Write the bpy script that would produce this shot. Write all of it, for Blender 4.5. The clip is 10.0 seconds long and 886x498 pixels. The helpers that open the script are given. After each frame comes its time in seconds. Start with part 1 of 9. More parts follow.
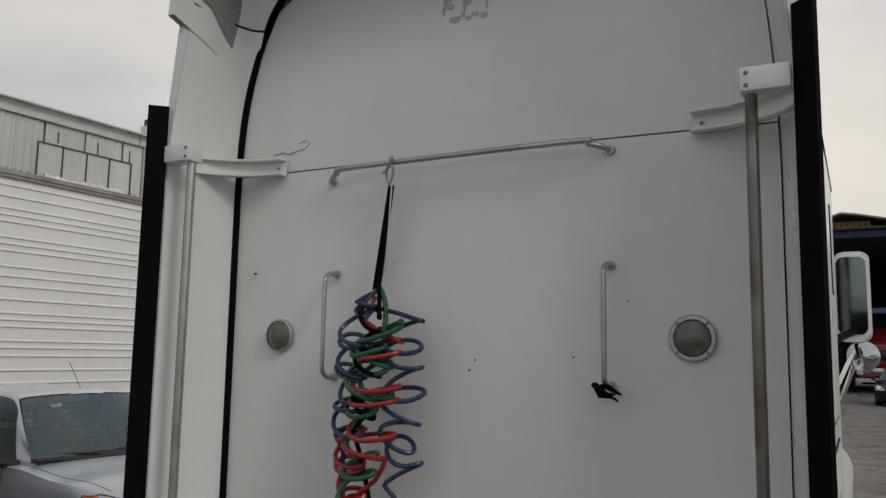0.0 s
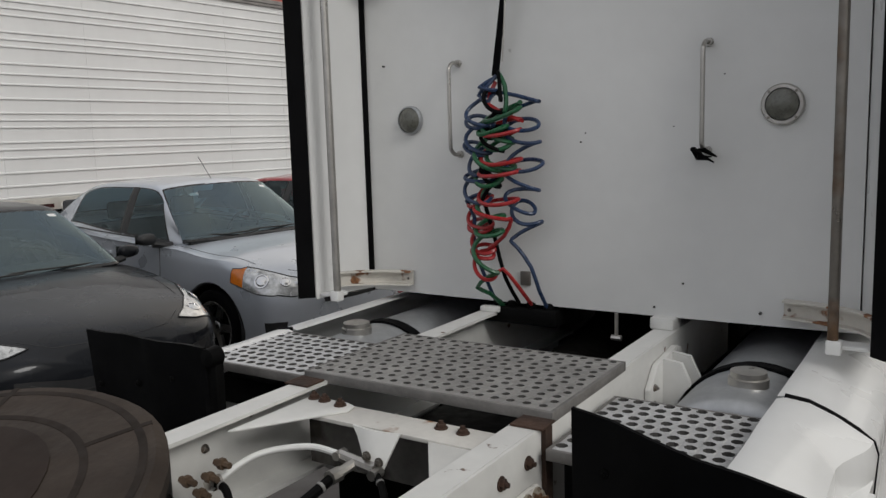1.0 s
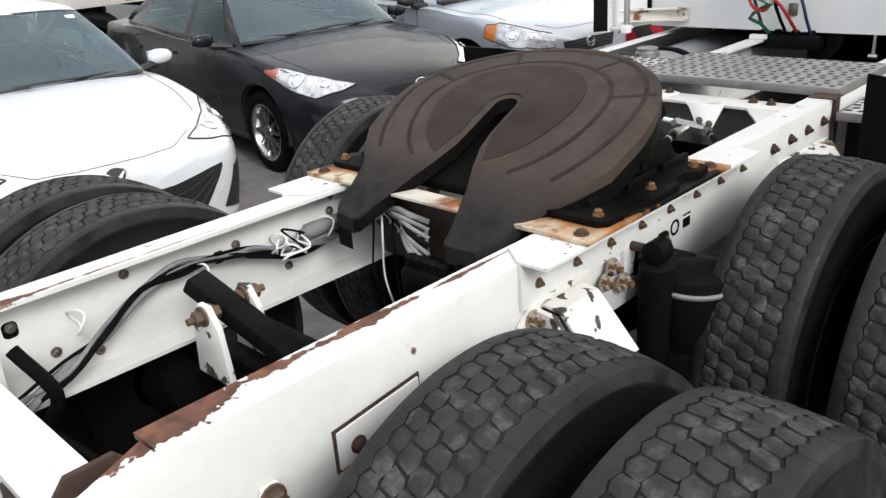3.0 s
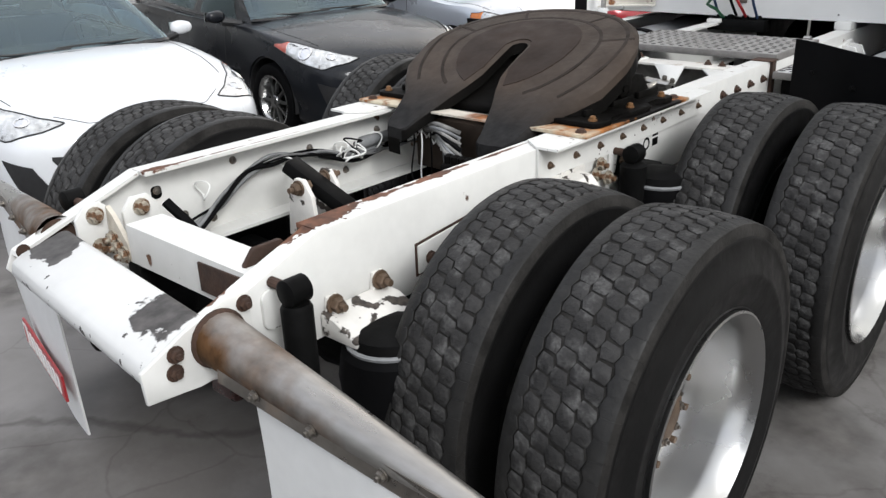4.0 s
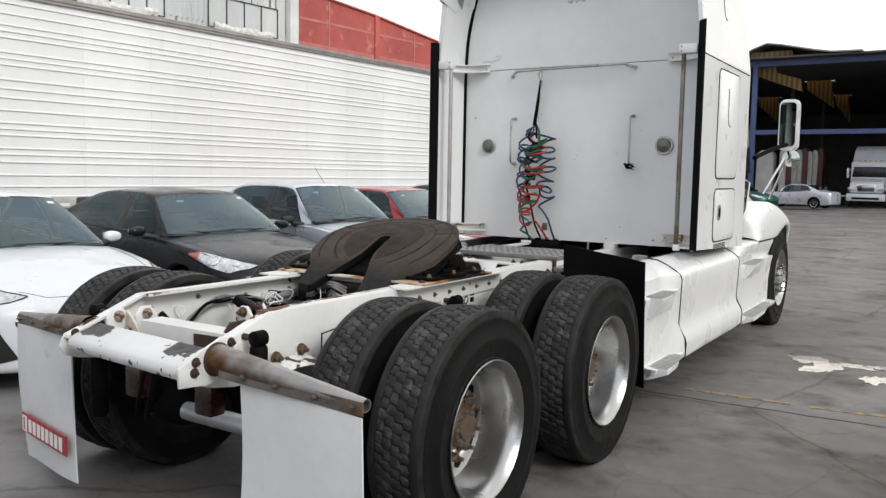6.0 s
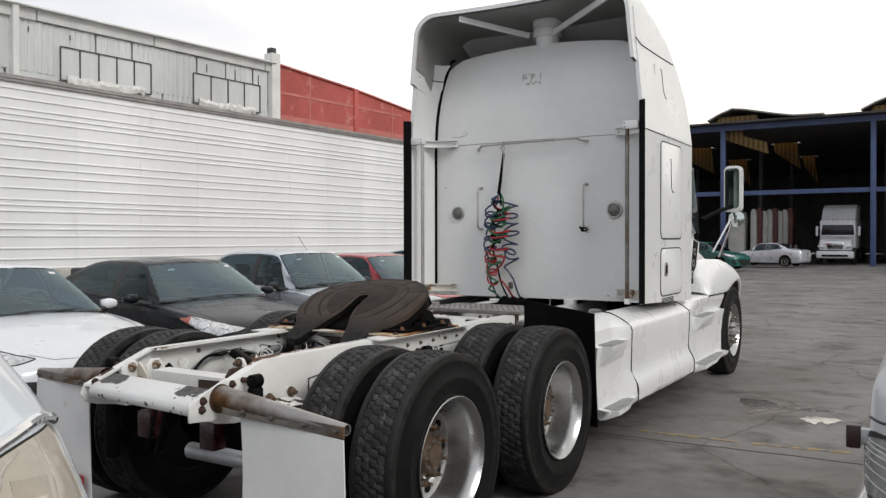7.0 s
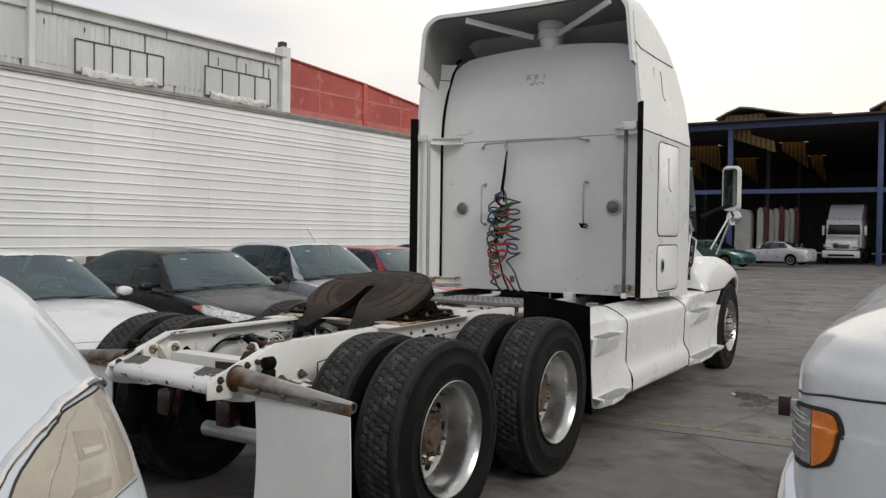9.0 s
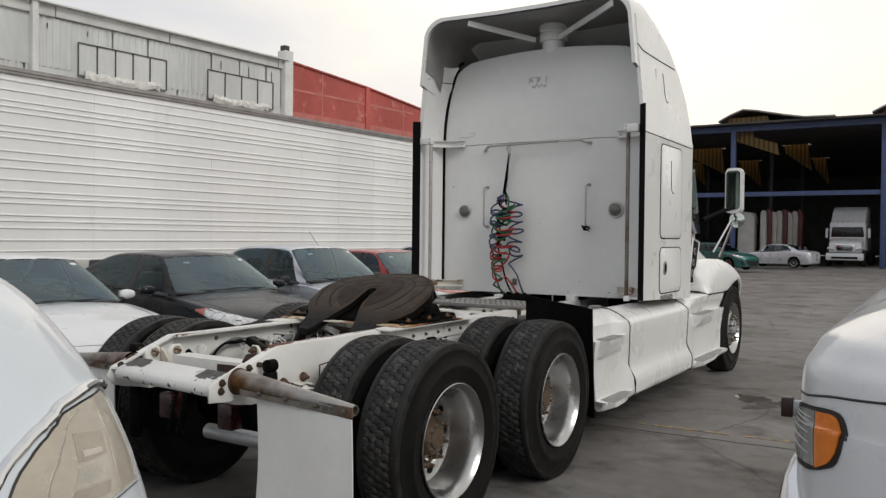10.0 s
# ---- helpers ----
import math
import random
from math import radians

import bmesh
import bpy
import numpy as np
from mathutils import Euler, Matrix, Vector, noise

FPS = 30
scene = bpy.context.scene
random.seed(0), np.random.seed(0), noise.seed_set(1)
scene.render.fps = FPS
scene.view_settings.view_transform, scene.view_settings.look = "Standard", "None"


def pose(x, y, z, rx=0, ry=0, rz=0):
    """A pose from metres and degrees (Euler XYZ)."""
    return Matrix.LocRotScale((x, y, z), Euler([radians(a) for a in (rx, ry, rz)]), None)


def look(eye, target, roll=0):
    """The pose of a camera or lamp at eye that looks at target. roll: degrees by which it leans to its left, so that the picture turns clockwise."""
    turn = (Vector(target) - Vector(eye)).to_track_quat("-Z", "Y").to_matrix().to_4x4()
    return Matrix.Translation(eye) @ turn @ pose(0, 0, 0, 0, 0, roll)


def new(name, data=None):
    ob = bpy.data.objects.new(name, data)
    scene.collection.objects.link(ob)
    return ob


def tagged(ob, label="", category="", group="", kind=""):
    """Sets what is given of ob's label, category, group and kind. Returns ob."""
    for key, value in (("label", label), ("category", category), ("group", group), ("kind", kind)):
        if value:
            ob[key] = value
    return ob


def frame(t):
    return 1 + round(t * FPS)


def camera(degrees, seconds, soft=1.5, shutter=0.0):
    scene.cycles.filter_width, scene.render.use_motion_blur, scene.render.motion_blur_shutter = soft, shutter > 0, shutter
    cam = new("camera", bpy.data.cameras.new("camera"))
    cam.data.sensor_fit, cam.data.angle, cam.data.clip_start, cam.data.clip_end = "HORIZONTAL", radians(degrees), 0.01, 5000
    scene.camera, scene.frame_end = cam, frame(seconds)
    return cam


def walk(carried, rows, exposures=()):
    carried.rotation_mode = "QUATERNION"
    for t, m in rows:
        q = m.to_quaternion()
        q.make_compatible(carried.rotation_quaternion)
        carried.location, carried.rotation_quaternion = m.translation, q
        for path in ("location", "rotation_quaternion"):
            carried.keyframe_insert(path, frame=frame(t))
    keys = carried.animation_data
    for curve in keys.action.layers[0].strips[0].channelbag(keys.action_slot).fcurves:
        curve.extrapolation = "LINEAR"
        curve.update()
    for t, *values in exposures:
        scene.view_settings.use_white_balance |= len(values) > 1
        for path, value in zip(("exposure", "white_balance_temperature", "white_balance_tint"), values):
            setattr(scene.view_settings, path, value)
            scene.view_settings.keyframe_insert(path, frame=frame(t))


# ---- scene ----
cam = camera(57.1, 10.0, soft=1.4)
PATH = [
    (0, (1.232, 2.275, 1.754), (0.327, 4.040, 2.009), 1.0),
    (0.5, (1.232, 2.079, 1.738), (0.259, 3.827, 1.730), -0.1),
    (1, (1.320, 1.797, 1.737), (0.248, 3.463, 1.464), -1.7),
    (1.5, (1.303, 1.521, 1.728), (0.202, 3.110, 1.217), -3.1),
    (2, (1.300, 1.239, 1.714), (0.123, 2.722, 1.067), -6.3),
    (2.5, (1.396, 0.913, 1.712), (0.111, 2.285, 1.031), -5.7),
    (3, (1.475, 0.552, 1.702), (0.158, 1.851, 0.943), -4.3),
    (3.2, (1.532, 0.385, 1.696), (0.242, 1.670, 0.874), -4.7),
    (4.3, (1.956, -0.342, 1.631), (0.721, 1.075, 0.950), -0.8),
    (4.5, (2.052, -0.483, 1.627), (0.834, 0.980, 1.014), 0.2),
    (5, (2.328, -0.819, 1.607), (1.178, 0.773, 1.231), 3.3),
    (5.5, (2.588, -1.087, 1.598), (1.404, 0.505, 1.348), 2.1),
    (6, (2.817, -1.431, 1.564), (1.733, 0.239, 1.380), 1.0),
    (6.2, (2.893, -1.555, 1.574), (1.829, 0.135, 1.466), 1.1),
    (7.5, (3.351, -2.053, 1.555), (2.292, -0.356, 1.540), -0.5),
    (8, (3.377, -2.119, 1.561), (2.317, -0.423, 1.530), 0.3),
    (8.5, (3.371, -2.124, 1.563), (2.306, -0.431, 1.524), 0.6),
    (9, (3.379, -2.132, 1.562), (2.312, -0.440, 1.524), 0.7),
    (9.5, (3.391, -2.134, 1.564), (2.317, -0.447, 1.524), 0.4),
    (10, (3.380, -2.124, 1.557), (2.307, -0.436, 1.527), 0.6),
]
# stops by which the clip's camera opens and closes on the way
EXPOSURES = [(0, -0.53, 6450, 10), (0.5, -0.53, 6400, 10), (1.0, -0.29, 6330, 10), (1.5, -0.07, 6300, 10), (2.0, 0.47, 6200, 10), (2.5, 0.85, 6150, 10), (3.2, 0.9, 6150, 10), (4.5, 0.72, 6080, 10), (5.0, 0.72, 6120, 10), (5.5, 0.62, 6150, 10), (6.2, 0.42, 6180, 10), (7.5, 0.05, 6320, 10), (8.5, -0.05, 6350, 10), (10, -0.08, 6400, 10)]
walk(cam, [(t, look(eye, target, roll)) for t, eye, target, roll in PATH], EXPOSURES)

# ---- world and sun ----
world = bpy.data.worlds.new("sky")
scene.world = world
world.use_nodes = True
wn = world.node_tree.nodes
wl = world.node_tree.links
wn.clear()
w_out = wn.new("ShaderNodeOutputWorld")
w_bg = wn.new("ShaderNodeBackground")
w_sky = wn.new("ShaderNodeTexSky")
w_sky.sky_type = "NISHITA"
w_sky.sun_disc = False
w_sky.sun_elevation = radians(28)
w_sky.sun_rotation = radians(-20)
w_sky.dust_density = 4.0
w_geo = wn.new("ShaderNodeTexCoord")
w_map = wn.new("ShaderNodeMapping")
w_map.inputs["Scale"].default_value = (1.2, 1.2, 3.5)
w_noise = wn.new("ShaderNodeTexNoise")
w_noise.inputs["Scale"].default_value = 2.2
w_noise.inputs["Detail"].default_value = 5.0
w_ramp = wn.new("ShaderNodeValToRGB")
w_ramp.color_ramp.elements[0].position = 0.35
w_ramp.color_ramp.elements[0].color = (7.4, 7.45, 7.8, 1)
w_ramp.color_ramp.elements[1].position = 0.7
w_ramp.color_ramp.elements[1].color = (10.4, 9.85, 8.75, 1)
w_mix = wn.new("ShaderNodeMixRGB")
w_mix.inputs[0].default_value = 0.88
wl.new(w_geo.outputs["Generated"], w_map.inputs["Vector"])
wl.new(w_map.outputs["Vector"], w_noise.inputs["Vector"])
w_dot = wn.new("ShaderNodeVectorMath")
w_dot.operation = "DOT_PRODUCT"
w_dot.inputs[1].default_value = (0.17, 0.15, 0.0)
wl.new(w_geo.outputs["Generated"], w_dot.inputs[0])
w_add = wn.new("ShaderNodeMath")
wl.new(w_noise.outputs["Fac"], w_add.inputs[0])
wl.new(w_dot.outputs["Value"], w_add.inputs[1])
wl.new(w_add.outputs[0], w_ramp.inputs["Fac"])
wl.new(w_sky.outputs["Color"], w_mix.inputs[1])
wl.new(w_ramp.outputs["Color"], w_mix.inputs[2])
wl.new(w_mix.outputs["Color"], w_bg.inputs["Color"])
w_bg.inputs["Strength"].default_value = 0.1
wl.new(w_bg.outputs["Background"], w_out.inputs["Surface"])

sun = new("sun", bpy.data.lights.new("sun", "SUN"))
sun.data.energy = 1.3
sun.data.angle = radians(20)
sun.data.color = (1.0, 0.97, 0.92)
sun.matrix_world = look((30, -12, 24), (0, 0, 0))


# ---- materials ----
def mat(name, color, rough=0.5, metal=0.0, scale=6.0, vary=0.12, bump=0.0, bump_scale=60.0, spots=None, spot_at=0.62,
        spot_scale=9.0, spot_soft=0.02, coat=0.0, rough_vary=0.1, streak=(1, 1, 1), piece=0.0, spec=0.5):
    """A surface: base colour with two scales of tone, optional spots of another colour (wear, rust), fine relief."""
    m = bpy.data.materials.new(name)
    m.use_nodes = True
    n, l = m.node_tree.nodes, m.node_tree.links
    b = n["Principled BSDF"]
    b.inputs["Metallic"].default_value = metal
    b.inputs["Coat Weight"].default_value = coat
    b.inputs["Specular IOR Level"].default_value = spec
    b.inputs["Coat Roughness"].default_value = 0.06
    tc = n.new("ShaderNodeTexCoord")
    mp = n.new("ShaderNodeMapping")
    mp.inputs["Scale"].default_value = streak
    l.new(tc.outputs["Object"], mp.inputs["Vector"])

    def noise_node(s, detail=6.0):
        t = n.new("ShaderNodeTexNoise")
        t.inputs["Scale"].default_value = s
        t.inputs["Detail"].default_value = detail
        l.new(mp.outputs["Vector"], t.inputs["Vector"])
        return t

    def ramp(src, a, b2, ca, cb):
        r = n.new("ShaderNodeValToRGB")
        r.color_ramp.elements[0].position, r.color_ramp.elements[1].position = a, b2
        r.color_ramp.elements[0].color, r.color_ramp.elements[1].color = (*ca, 1), (*cb, 1)
        l.new(src, r.inputs["Fac"])
        return r.outputs["Color"]

    def blend(f, a, b2, kind="MIX"):
        x = n.new("ShaderNodeMixRGB")
        x.blend_type = kind
        for i, v in enumerate((f, a, b2)):
            if isinstance(v, (int, float)):
                x.inputs[i].default_value = v if i == 0 else (v, v, v, 1)
            elif isinstance(v, tuple):
                x.inputs[i].default_value = (*v, 1)
            else:
                l.new(v, x.inputs[i])
        return x.outputs["Color"]

    lo, hi = tuple(c * (1 - vary) for c in color), tuple(min(1, c * (1 + vary * 0.6)) for c in color)
    col = ramp(noise_node(scale).outputs["Fac"], 0.3, 0.7, lo, hi)
    fine = ramp(noise_node(scale * 9, 3.0).outputs["Fac"], 0.25, 0.75, (1 - vary * 0.6,) * 3, (1, 1, 1))
    col = blend(1.0, col, fine, "MULTIPLY")
    if piece:
        info = n.new("ShaderNodeObjectInfo")
        col = blend(1.0, col, ramp(info.outputs["Random"], 0.0, 1.0, (1 - piece,) * 3, (1, 1, 1)), "MULTIPLY")
    ro = ramp(noise_node(scale * 2.3).outputs["Fac"], 0.3, 0.7, (max(0.02, rough - rough_vary),) * 3, (min(1, rough + rough_vary),) * 3)
    if spots:
        s = noise_node(spot_scale, 8.0).outputs["Fac"]
        f = ramp(s, spot_at, spot_at + spot_soft, (0, 0, 0), (1, 1, 1))
        tone = ramp(noise_node(spot_scale * 5).outputs["Fac"], 0.3, 0.7, tuple(c * 0.45 for c in spots), tuple(min(1, c * 1.3) for c in spots))
        col = blend(f, col, tone)
        ro = blend(f, ro, (0.85, 0.85, 0.85))
        if metal:
            mm = ramp(s, spot_at, spot_at + spot_soft, (metal,) * 3, (0, 0, 0))
            l.new(mm, b.inputs["Metallic"])
    l.new(col, b.inputs["Base Color"])
    l.new(ro, b.inputs["Roughness"])
    if bump:
        bp = n.new("ShaderNodeBump")
        bp.inputs["Strength"].default_value = bump
        bp.inputs["Distance"].default_value = 0.004
        l.new(noise_node(bump_scale, 8.0).outputs["Fac"], bp.inputs["Height"])
        l.new(bp.outputs["Normal"], b.inputs["Normal"])
    return m


WHITE = mat("white truck paint", (0.74, 0.74, 0.73), 0.32, vary=0.05, scale=1.3, coat=0.25, bump=0.02, bump_scale=14)
WALL = mat("aged white panel", (0.735, 0.735, 0.72), 0.42, vary=0.07, scale=1.1, bump=0.03, bump_scale=9,
           spots=(0.3, 0.29, 0.26), spot_at=0.735, spot_scale=7, spot_soft=0.05)
CHASSIS = mat("chipped white chassis paint", (0.69, 0.685, 0.66), 0.42, vary=0.1, scale=3, bump=0.08, bump_scale=40,
              spots=(0.13, 0.065, 0.035), spot_at=0.68, spot_scale=9, spot_soft=0.025)
RUSTY = mat("rusted white steel", (0.6, 0.55, 0.47), 0.6, vary=0.25, scale=5, bump=0.25, bump_scale=60,
            spots=(0.24, 0.085, 0.02), spot_at=0.53, spot_scale=4.5, spot_soft=0.10)
RUSTY_EDGE = mat("cream paint with rust streaks", (0.66, 0.63, 0.57), 0.5, vary=0.15, scale=4, bump=0.15, bump_scale=50,
                 spots=(0.24, 0.11, 0.05), spot_at=0.57, spot_scale=11, spot_soft=0.06)
RUST = mat("brown rust", (0.055, 0.028, 0.017), 0.85, vary=0.5, scale=14, bump=0.5, bump_scale=90)
GREASE = mat("dry grease on cast steel", (0.050, 0.038, 0.030), 0.72, vary=0.35, scale=5, bump=0.35, bump_scale=60, spec=0.2,
             spots=(0.066, 0.046, 0.033), spot_at=0.52, spot_scale=3, spot_soft=0.25)
GREASE_LINE = mat("grease caught in a groove", (0.028, 0.0215, 0.0175), 0.72, vary=0.3, scale=12, spec=0.12)
GREASE_WORN = mat("brown worn grease", (0.033, 0.0235, 0.019), 0.68, vary=0.3, scale=5, bump=0.15, bump_scale=40, spec=0.13)
GREASE_DARK = mat("black grease film", (0.006, 0.0055, 0.005), 0.55, vary=0.4, scale=7, bump=0.25, bump_scale=40, spec=0.045)
BLACK = mat("black iron", (0.006, 0.006, 0.006), 0.5, vary=0.35, scale=9, bump=0.15, bump_scale=60, spec=0.04)
RUBBER = mat("black rubber sheet", (0.005, 0.005, 0.0055), 0.55, vary=0.3, scale=6, bump=0.1, bump_scale=30, spec=0.04)
TYRE = mat("black tyre rubber", (0.0085, 0.0083, 0.0083), 0.42, vary=0.3, scale=8, bump=0.15, bump_scale=60, spec=0.12)
ALUM = mat("polished aluminium", (0.48, 0.48, 0.475), 0.28, metal=1.0, vary=0.05, scale=3, bump=0.008, bump_scale=120, rough_vary=0.03)
ALUM_DULL = mat("dull aluminium", (0.46, 0.47, 0.48), 0.48, metal=0.75, vary=0.16, scale=6, bump=0.1, bump_scale=60)
PLATE = mat("grey grip plate", (0.37, 0.36, 0.345), 0.5, metal=0.55, vary=0.18, scale=8, bump=0.1, bump_scale=70)
DECK_EDGE = mat("brown-grey deck edge", (0.22, 0.21, 0.20), 0.6, metal=0.3, vary=0.3, scale=9, bump=0.1, bump_scale=60)
# walls of the deck holes toned dark: shade in the holes put into colour
HOLE_SHADE = mat("deck hole walls painted dark", (0.09, 0.086, 0.082), 0.8, vary=0.3, scale=20)
DECK_PALE = mat("pale bare aluminium deck", (0.60, 0.60, 0.60), 0.42, metal=0.5, vary=0.15, scale=8, bump=0.1, bump_scale=70)
STEP_PALE = mat("pale ribbed step tread", (0.40, 0.40, 0.395), 0.5, metal=0.2, vary=0.12, scale=9, bump=0.1, bump_scale=60)
STEEL = mat("weathered stainless steel", (0.52, 0.50, 0.47), 0.36, metal=0.9, vary=0.2, scale=6, bump=0.08, bump_scale=40)
STEEL_RUST = mat("galvanised tube with brown rust", (0.26, 0.24, 0.215), 0.34, metal=0.85, vary=0.35, scale=4, bump=0.2,
                 bump_scale=50, spots=(0.10, 0.058, 0.03), spot_at=0.50, spot_scale=4.5, spot_soft=0.12)
BRASS = mat("rusted hub", (0.14, 0.095, 0.063), 0.6, metal=0.4, vary=0.35, scale=20, bump=0.3, bump_scale=90)
BOLT_PAINT = mat("painted bolt gone brown at the edges", (0.42, 0.38, 0.31), 0.5, metal=0.2, vary=0.3, scale=30, bump=0.2, bump_scale=90,
                 spots=(0.13, 0.065, 0.03), spot_at=0.50, spot_scale=45, spot_soft=0.08)
BOLT_GOLD = mat("orange worn bolt", (0.20, 0.10, 0.04), 0.4, metal=0.5, vary=0.4, scale=40, bump=0.2, bump_scale=90)
IRON_DARK = mat("dark scuffed spot", (0.06, 0.058, 0.055), 0.8, vary=0.3, scale=30)
LABEL_GREY = mat("faded label remains", (0.52, 0.52, 0.505), 0.7, vary=0.3, scale=30)
LAMP_DULL = mat("clouded olive lamp glass", (0.13, 0.13, 0.108), 0.3, vary=0.3, scale=30, coat=0.5, bump=0.2, bump_scale=90)
CHROME = mat("chrome", (0.75, 0.75, 0.76), 0.08, metal=1.0, vary=0.03, scale=5)
GLASS = mat("dark tinted glass", (0.03, 0.035, 0.037), 0.06, vary=0.1, scale=2, coat=0.6, rough_vary=0.02)
# dark greenish reflection put into the mirror's colour
MIRROR_DIM = mat("mirror glass tinted to a dark reflection", (0.20, 0.25, 0.23), 0.05, metal=1.0, vary=0.1, rough_vary=0.01)
MIRROR = mat("mirror glass", (0.55, 0.6, 0.58), 0.03, metal=1.0, vary=0.02, rough_vary=0.01)
FLAP = mat("white mudflap", (0.70, 0.70, 0.69), 0.5, vary=0.08, scale=3, bump=0.05, bump_scale=12,
           spots=(0.42, 0.36, 0.28), spot_at=0.68, spot_scale=4, spot_soft=0.15)
SIGN_RED = mat("red sign", (0.36, 0.03, 0.035), 0.4, vary=0.15, scale=12)
SIGN_WHITE = mat("white plastic", (0.78, 0.78, 0.76), 0.5, vary=0.05)
HOSE_RED = mat("red air hose", (0.36, 0.02, 0.022), 0.32, vary=0.2, scale=20)
HOSE_BLUE = mat("blue air hose", (0.02, 0.042, 0.10), 0.32, vary=0.25, scale=20)
HOSE_GREEN = mat("green cable", (0.015, 0.10, 0.04), 0.32, vary=0.25, scale=20)
LAMP_CLEAR = mat("clear lamp lens", (0.40, 0.41, 0.39), 0.16, metal=0.2, vary=0.25, scale=40, coat=0.8, bump=0.3, bump_scale=120)
LAMP_RED = mat("red lamp lens", (0.032, 0.005, 0.005), 0.3, vary=0.3, scale=14, coat=0.12)
LAMP_AMBER = mat("amber lamp lens", (0.75, 0.20, 0.015), 0.2, vary=0.12, scale=40, coat=0.6, bump=0.15, bump_scale=150)
LAMP_YELLOWED = mat("yellowed headlight plastic", (0.42, 0.375, 0.305), 0.2, vary=0.12, scale=7, coat=0.6, bump=0.1, bump_scale=18,
                    spots=(0.45, 0.42, 0.36), spot_at=0.55, spot_scale=6, spot_soft=0.2)
HEADLIGHT = mat("headlight glass", (0.68, 0.69, 0.69), 0.16, metal=0.55, vary=0.4, scale=22, coat=1.0, bump=0.6, bump_scale=30, spots=(0.16, 0.16, 0.165), spot_at=0.58, spot_scale=17, spot_soft=0.10)
CABLE = mat("grey cable sleeve", (0.15, 0.15, 0.15), 0.6, vary=0.3, scale=30)
TREAD = mat("dusty worn tyre tread", (0.031, 0.030, 0.0295), 0.78, vary=0.5, scale=9, bump=1.0, bump_scale=110, spec=0.28,
            spots=(0.073, 0.0715, 0.070), spot_at=0.51, spot_scale=22, spot_soft=0.16)
SHOULDER = mat("black worn tyre shoulder", (0.017, 0.0165, 0.016), 0.5, vary=0.5, scale=7, bump=0.6, bump_scale=60, spec=0.25,
               spots=(0.040, 0.038, 0.036), spot_at=0.60, spot_scale=12, spot_soft=0.2)
GROOVE = mat("dirty tread groove", (0.030, 0.0285, 0.027), 0.8, vary=0.5, scale=14, bump=0.6, bump_scale=70, spec=0.06)
PLATE_CREAM = mat("cream plate paint", (0.52, 0.46, 0.34), 0.55, vary=0.25, scale=9, bump=0.25, bump_scale=70,
                  spots=(0.22, 0.09, 0.03), spot_at=0.545, spot_scale=16, spot_soft=0.10)
HOSE_PALE = mat("dirty pale sleeve", (0.23, 0.225, 0.215), 0.6, vary=0.35, scale=22, bump=0.3, bump_scale=200)
TUBE_GREY = mat("pale grey tube", (0.22, 0.225, 0.23), 0.45, vary=0.25, scale=18)
CHIPPED_FINE = mat("flaked white bracket paint", (0.72, 0.70, 0.66), 0.45, vary=0.12, scale=6, bump=0.15, bump_scale=50,
                   spots=(0.06, 0.05, 0.042), spot_at=0.575, spot_scale=15, spot_soft=0.02)


def stained(base, name, other, rough, mask, spec=None):
    """A copy of a surface with a stain of its own shape; mask(n, l, xyz) gives the stain's strength."""
    m = base.copy()
    m.name = name
    n, l = m.node_tree.nodes, m.node_tree.links
    b = n["Principled BSDF"]
    tc = n.new("ShaderNodeTexCoord")
    xyz = n.new("ShaderNodeSeparateXYZ")
    l.new(tc.outputs["Object"], xyz.inputs[0])

    def calc(op, a, c=0.0, clamp=False):
        q = n.new("ShaderNodeMath")
        q.operation, q.use_clamp = op, clamp
        for k, v in enumerate((a, c)):
            if isinstance(v, (int, float)):
                q.inputs[k].default_value = v
            else:
                l.new(v, q.inputs[k])
        return q.outputs[0]

    def cloud(s, detail=8.0):
        t = n.new("ShaderNodeTexNoise")
        t.inputs["Scale"].default_value = s
        t.inputs["Detail"].default_value = detail
        l.new(tc.outputs["Object"], t.inputs["Vector"])
        return t.outputs["Fac"]

    f = mask(calc, cloud, xyz.outputs[0], xyz.outputs[1], xyz.outputs[2])
    tone = n.new("ShaderNodeValToRGB")
    tone.color_ramp.elements[0].position, tone.color_ramp.elements[1].position = 0.35, 0.68
    tone.color_ramp.elements[0].color, tone.color_ramp.elements[1].color = tuple(c * 0.5 for c in other) + (1,), tuple(c * 1.25 for c in other) + (1,)
    l.new(cloud(28.0, 5.0), tone.inputs["Fac"])
    if spec is not None:
        was = b.inputs["Specular IOR Level"].default_value
        l.new(calc("ADD", calc("MULTIPLY", f, spec - was), was), b.inputs["Specular IOR Level"])
    for sock, val in (("Base Color", tone.outputs["Color"]), ("Roughness", (rough, rough, rough, 1))):
        x = n.new("ShaderNodeMixRGB")
        l.new(f, x.inputs[0])
        l.new(b.inputs[sock].links[0].from_socket, x.inputs[1])
        if isinstance(val, tuple):
            x.inputs[2].default_value = val
        else:
            l.new(val, x.inputs[2])
        l.new(x.outputs["Color"], b.inputs[sock])
    return m


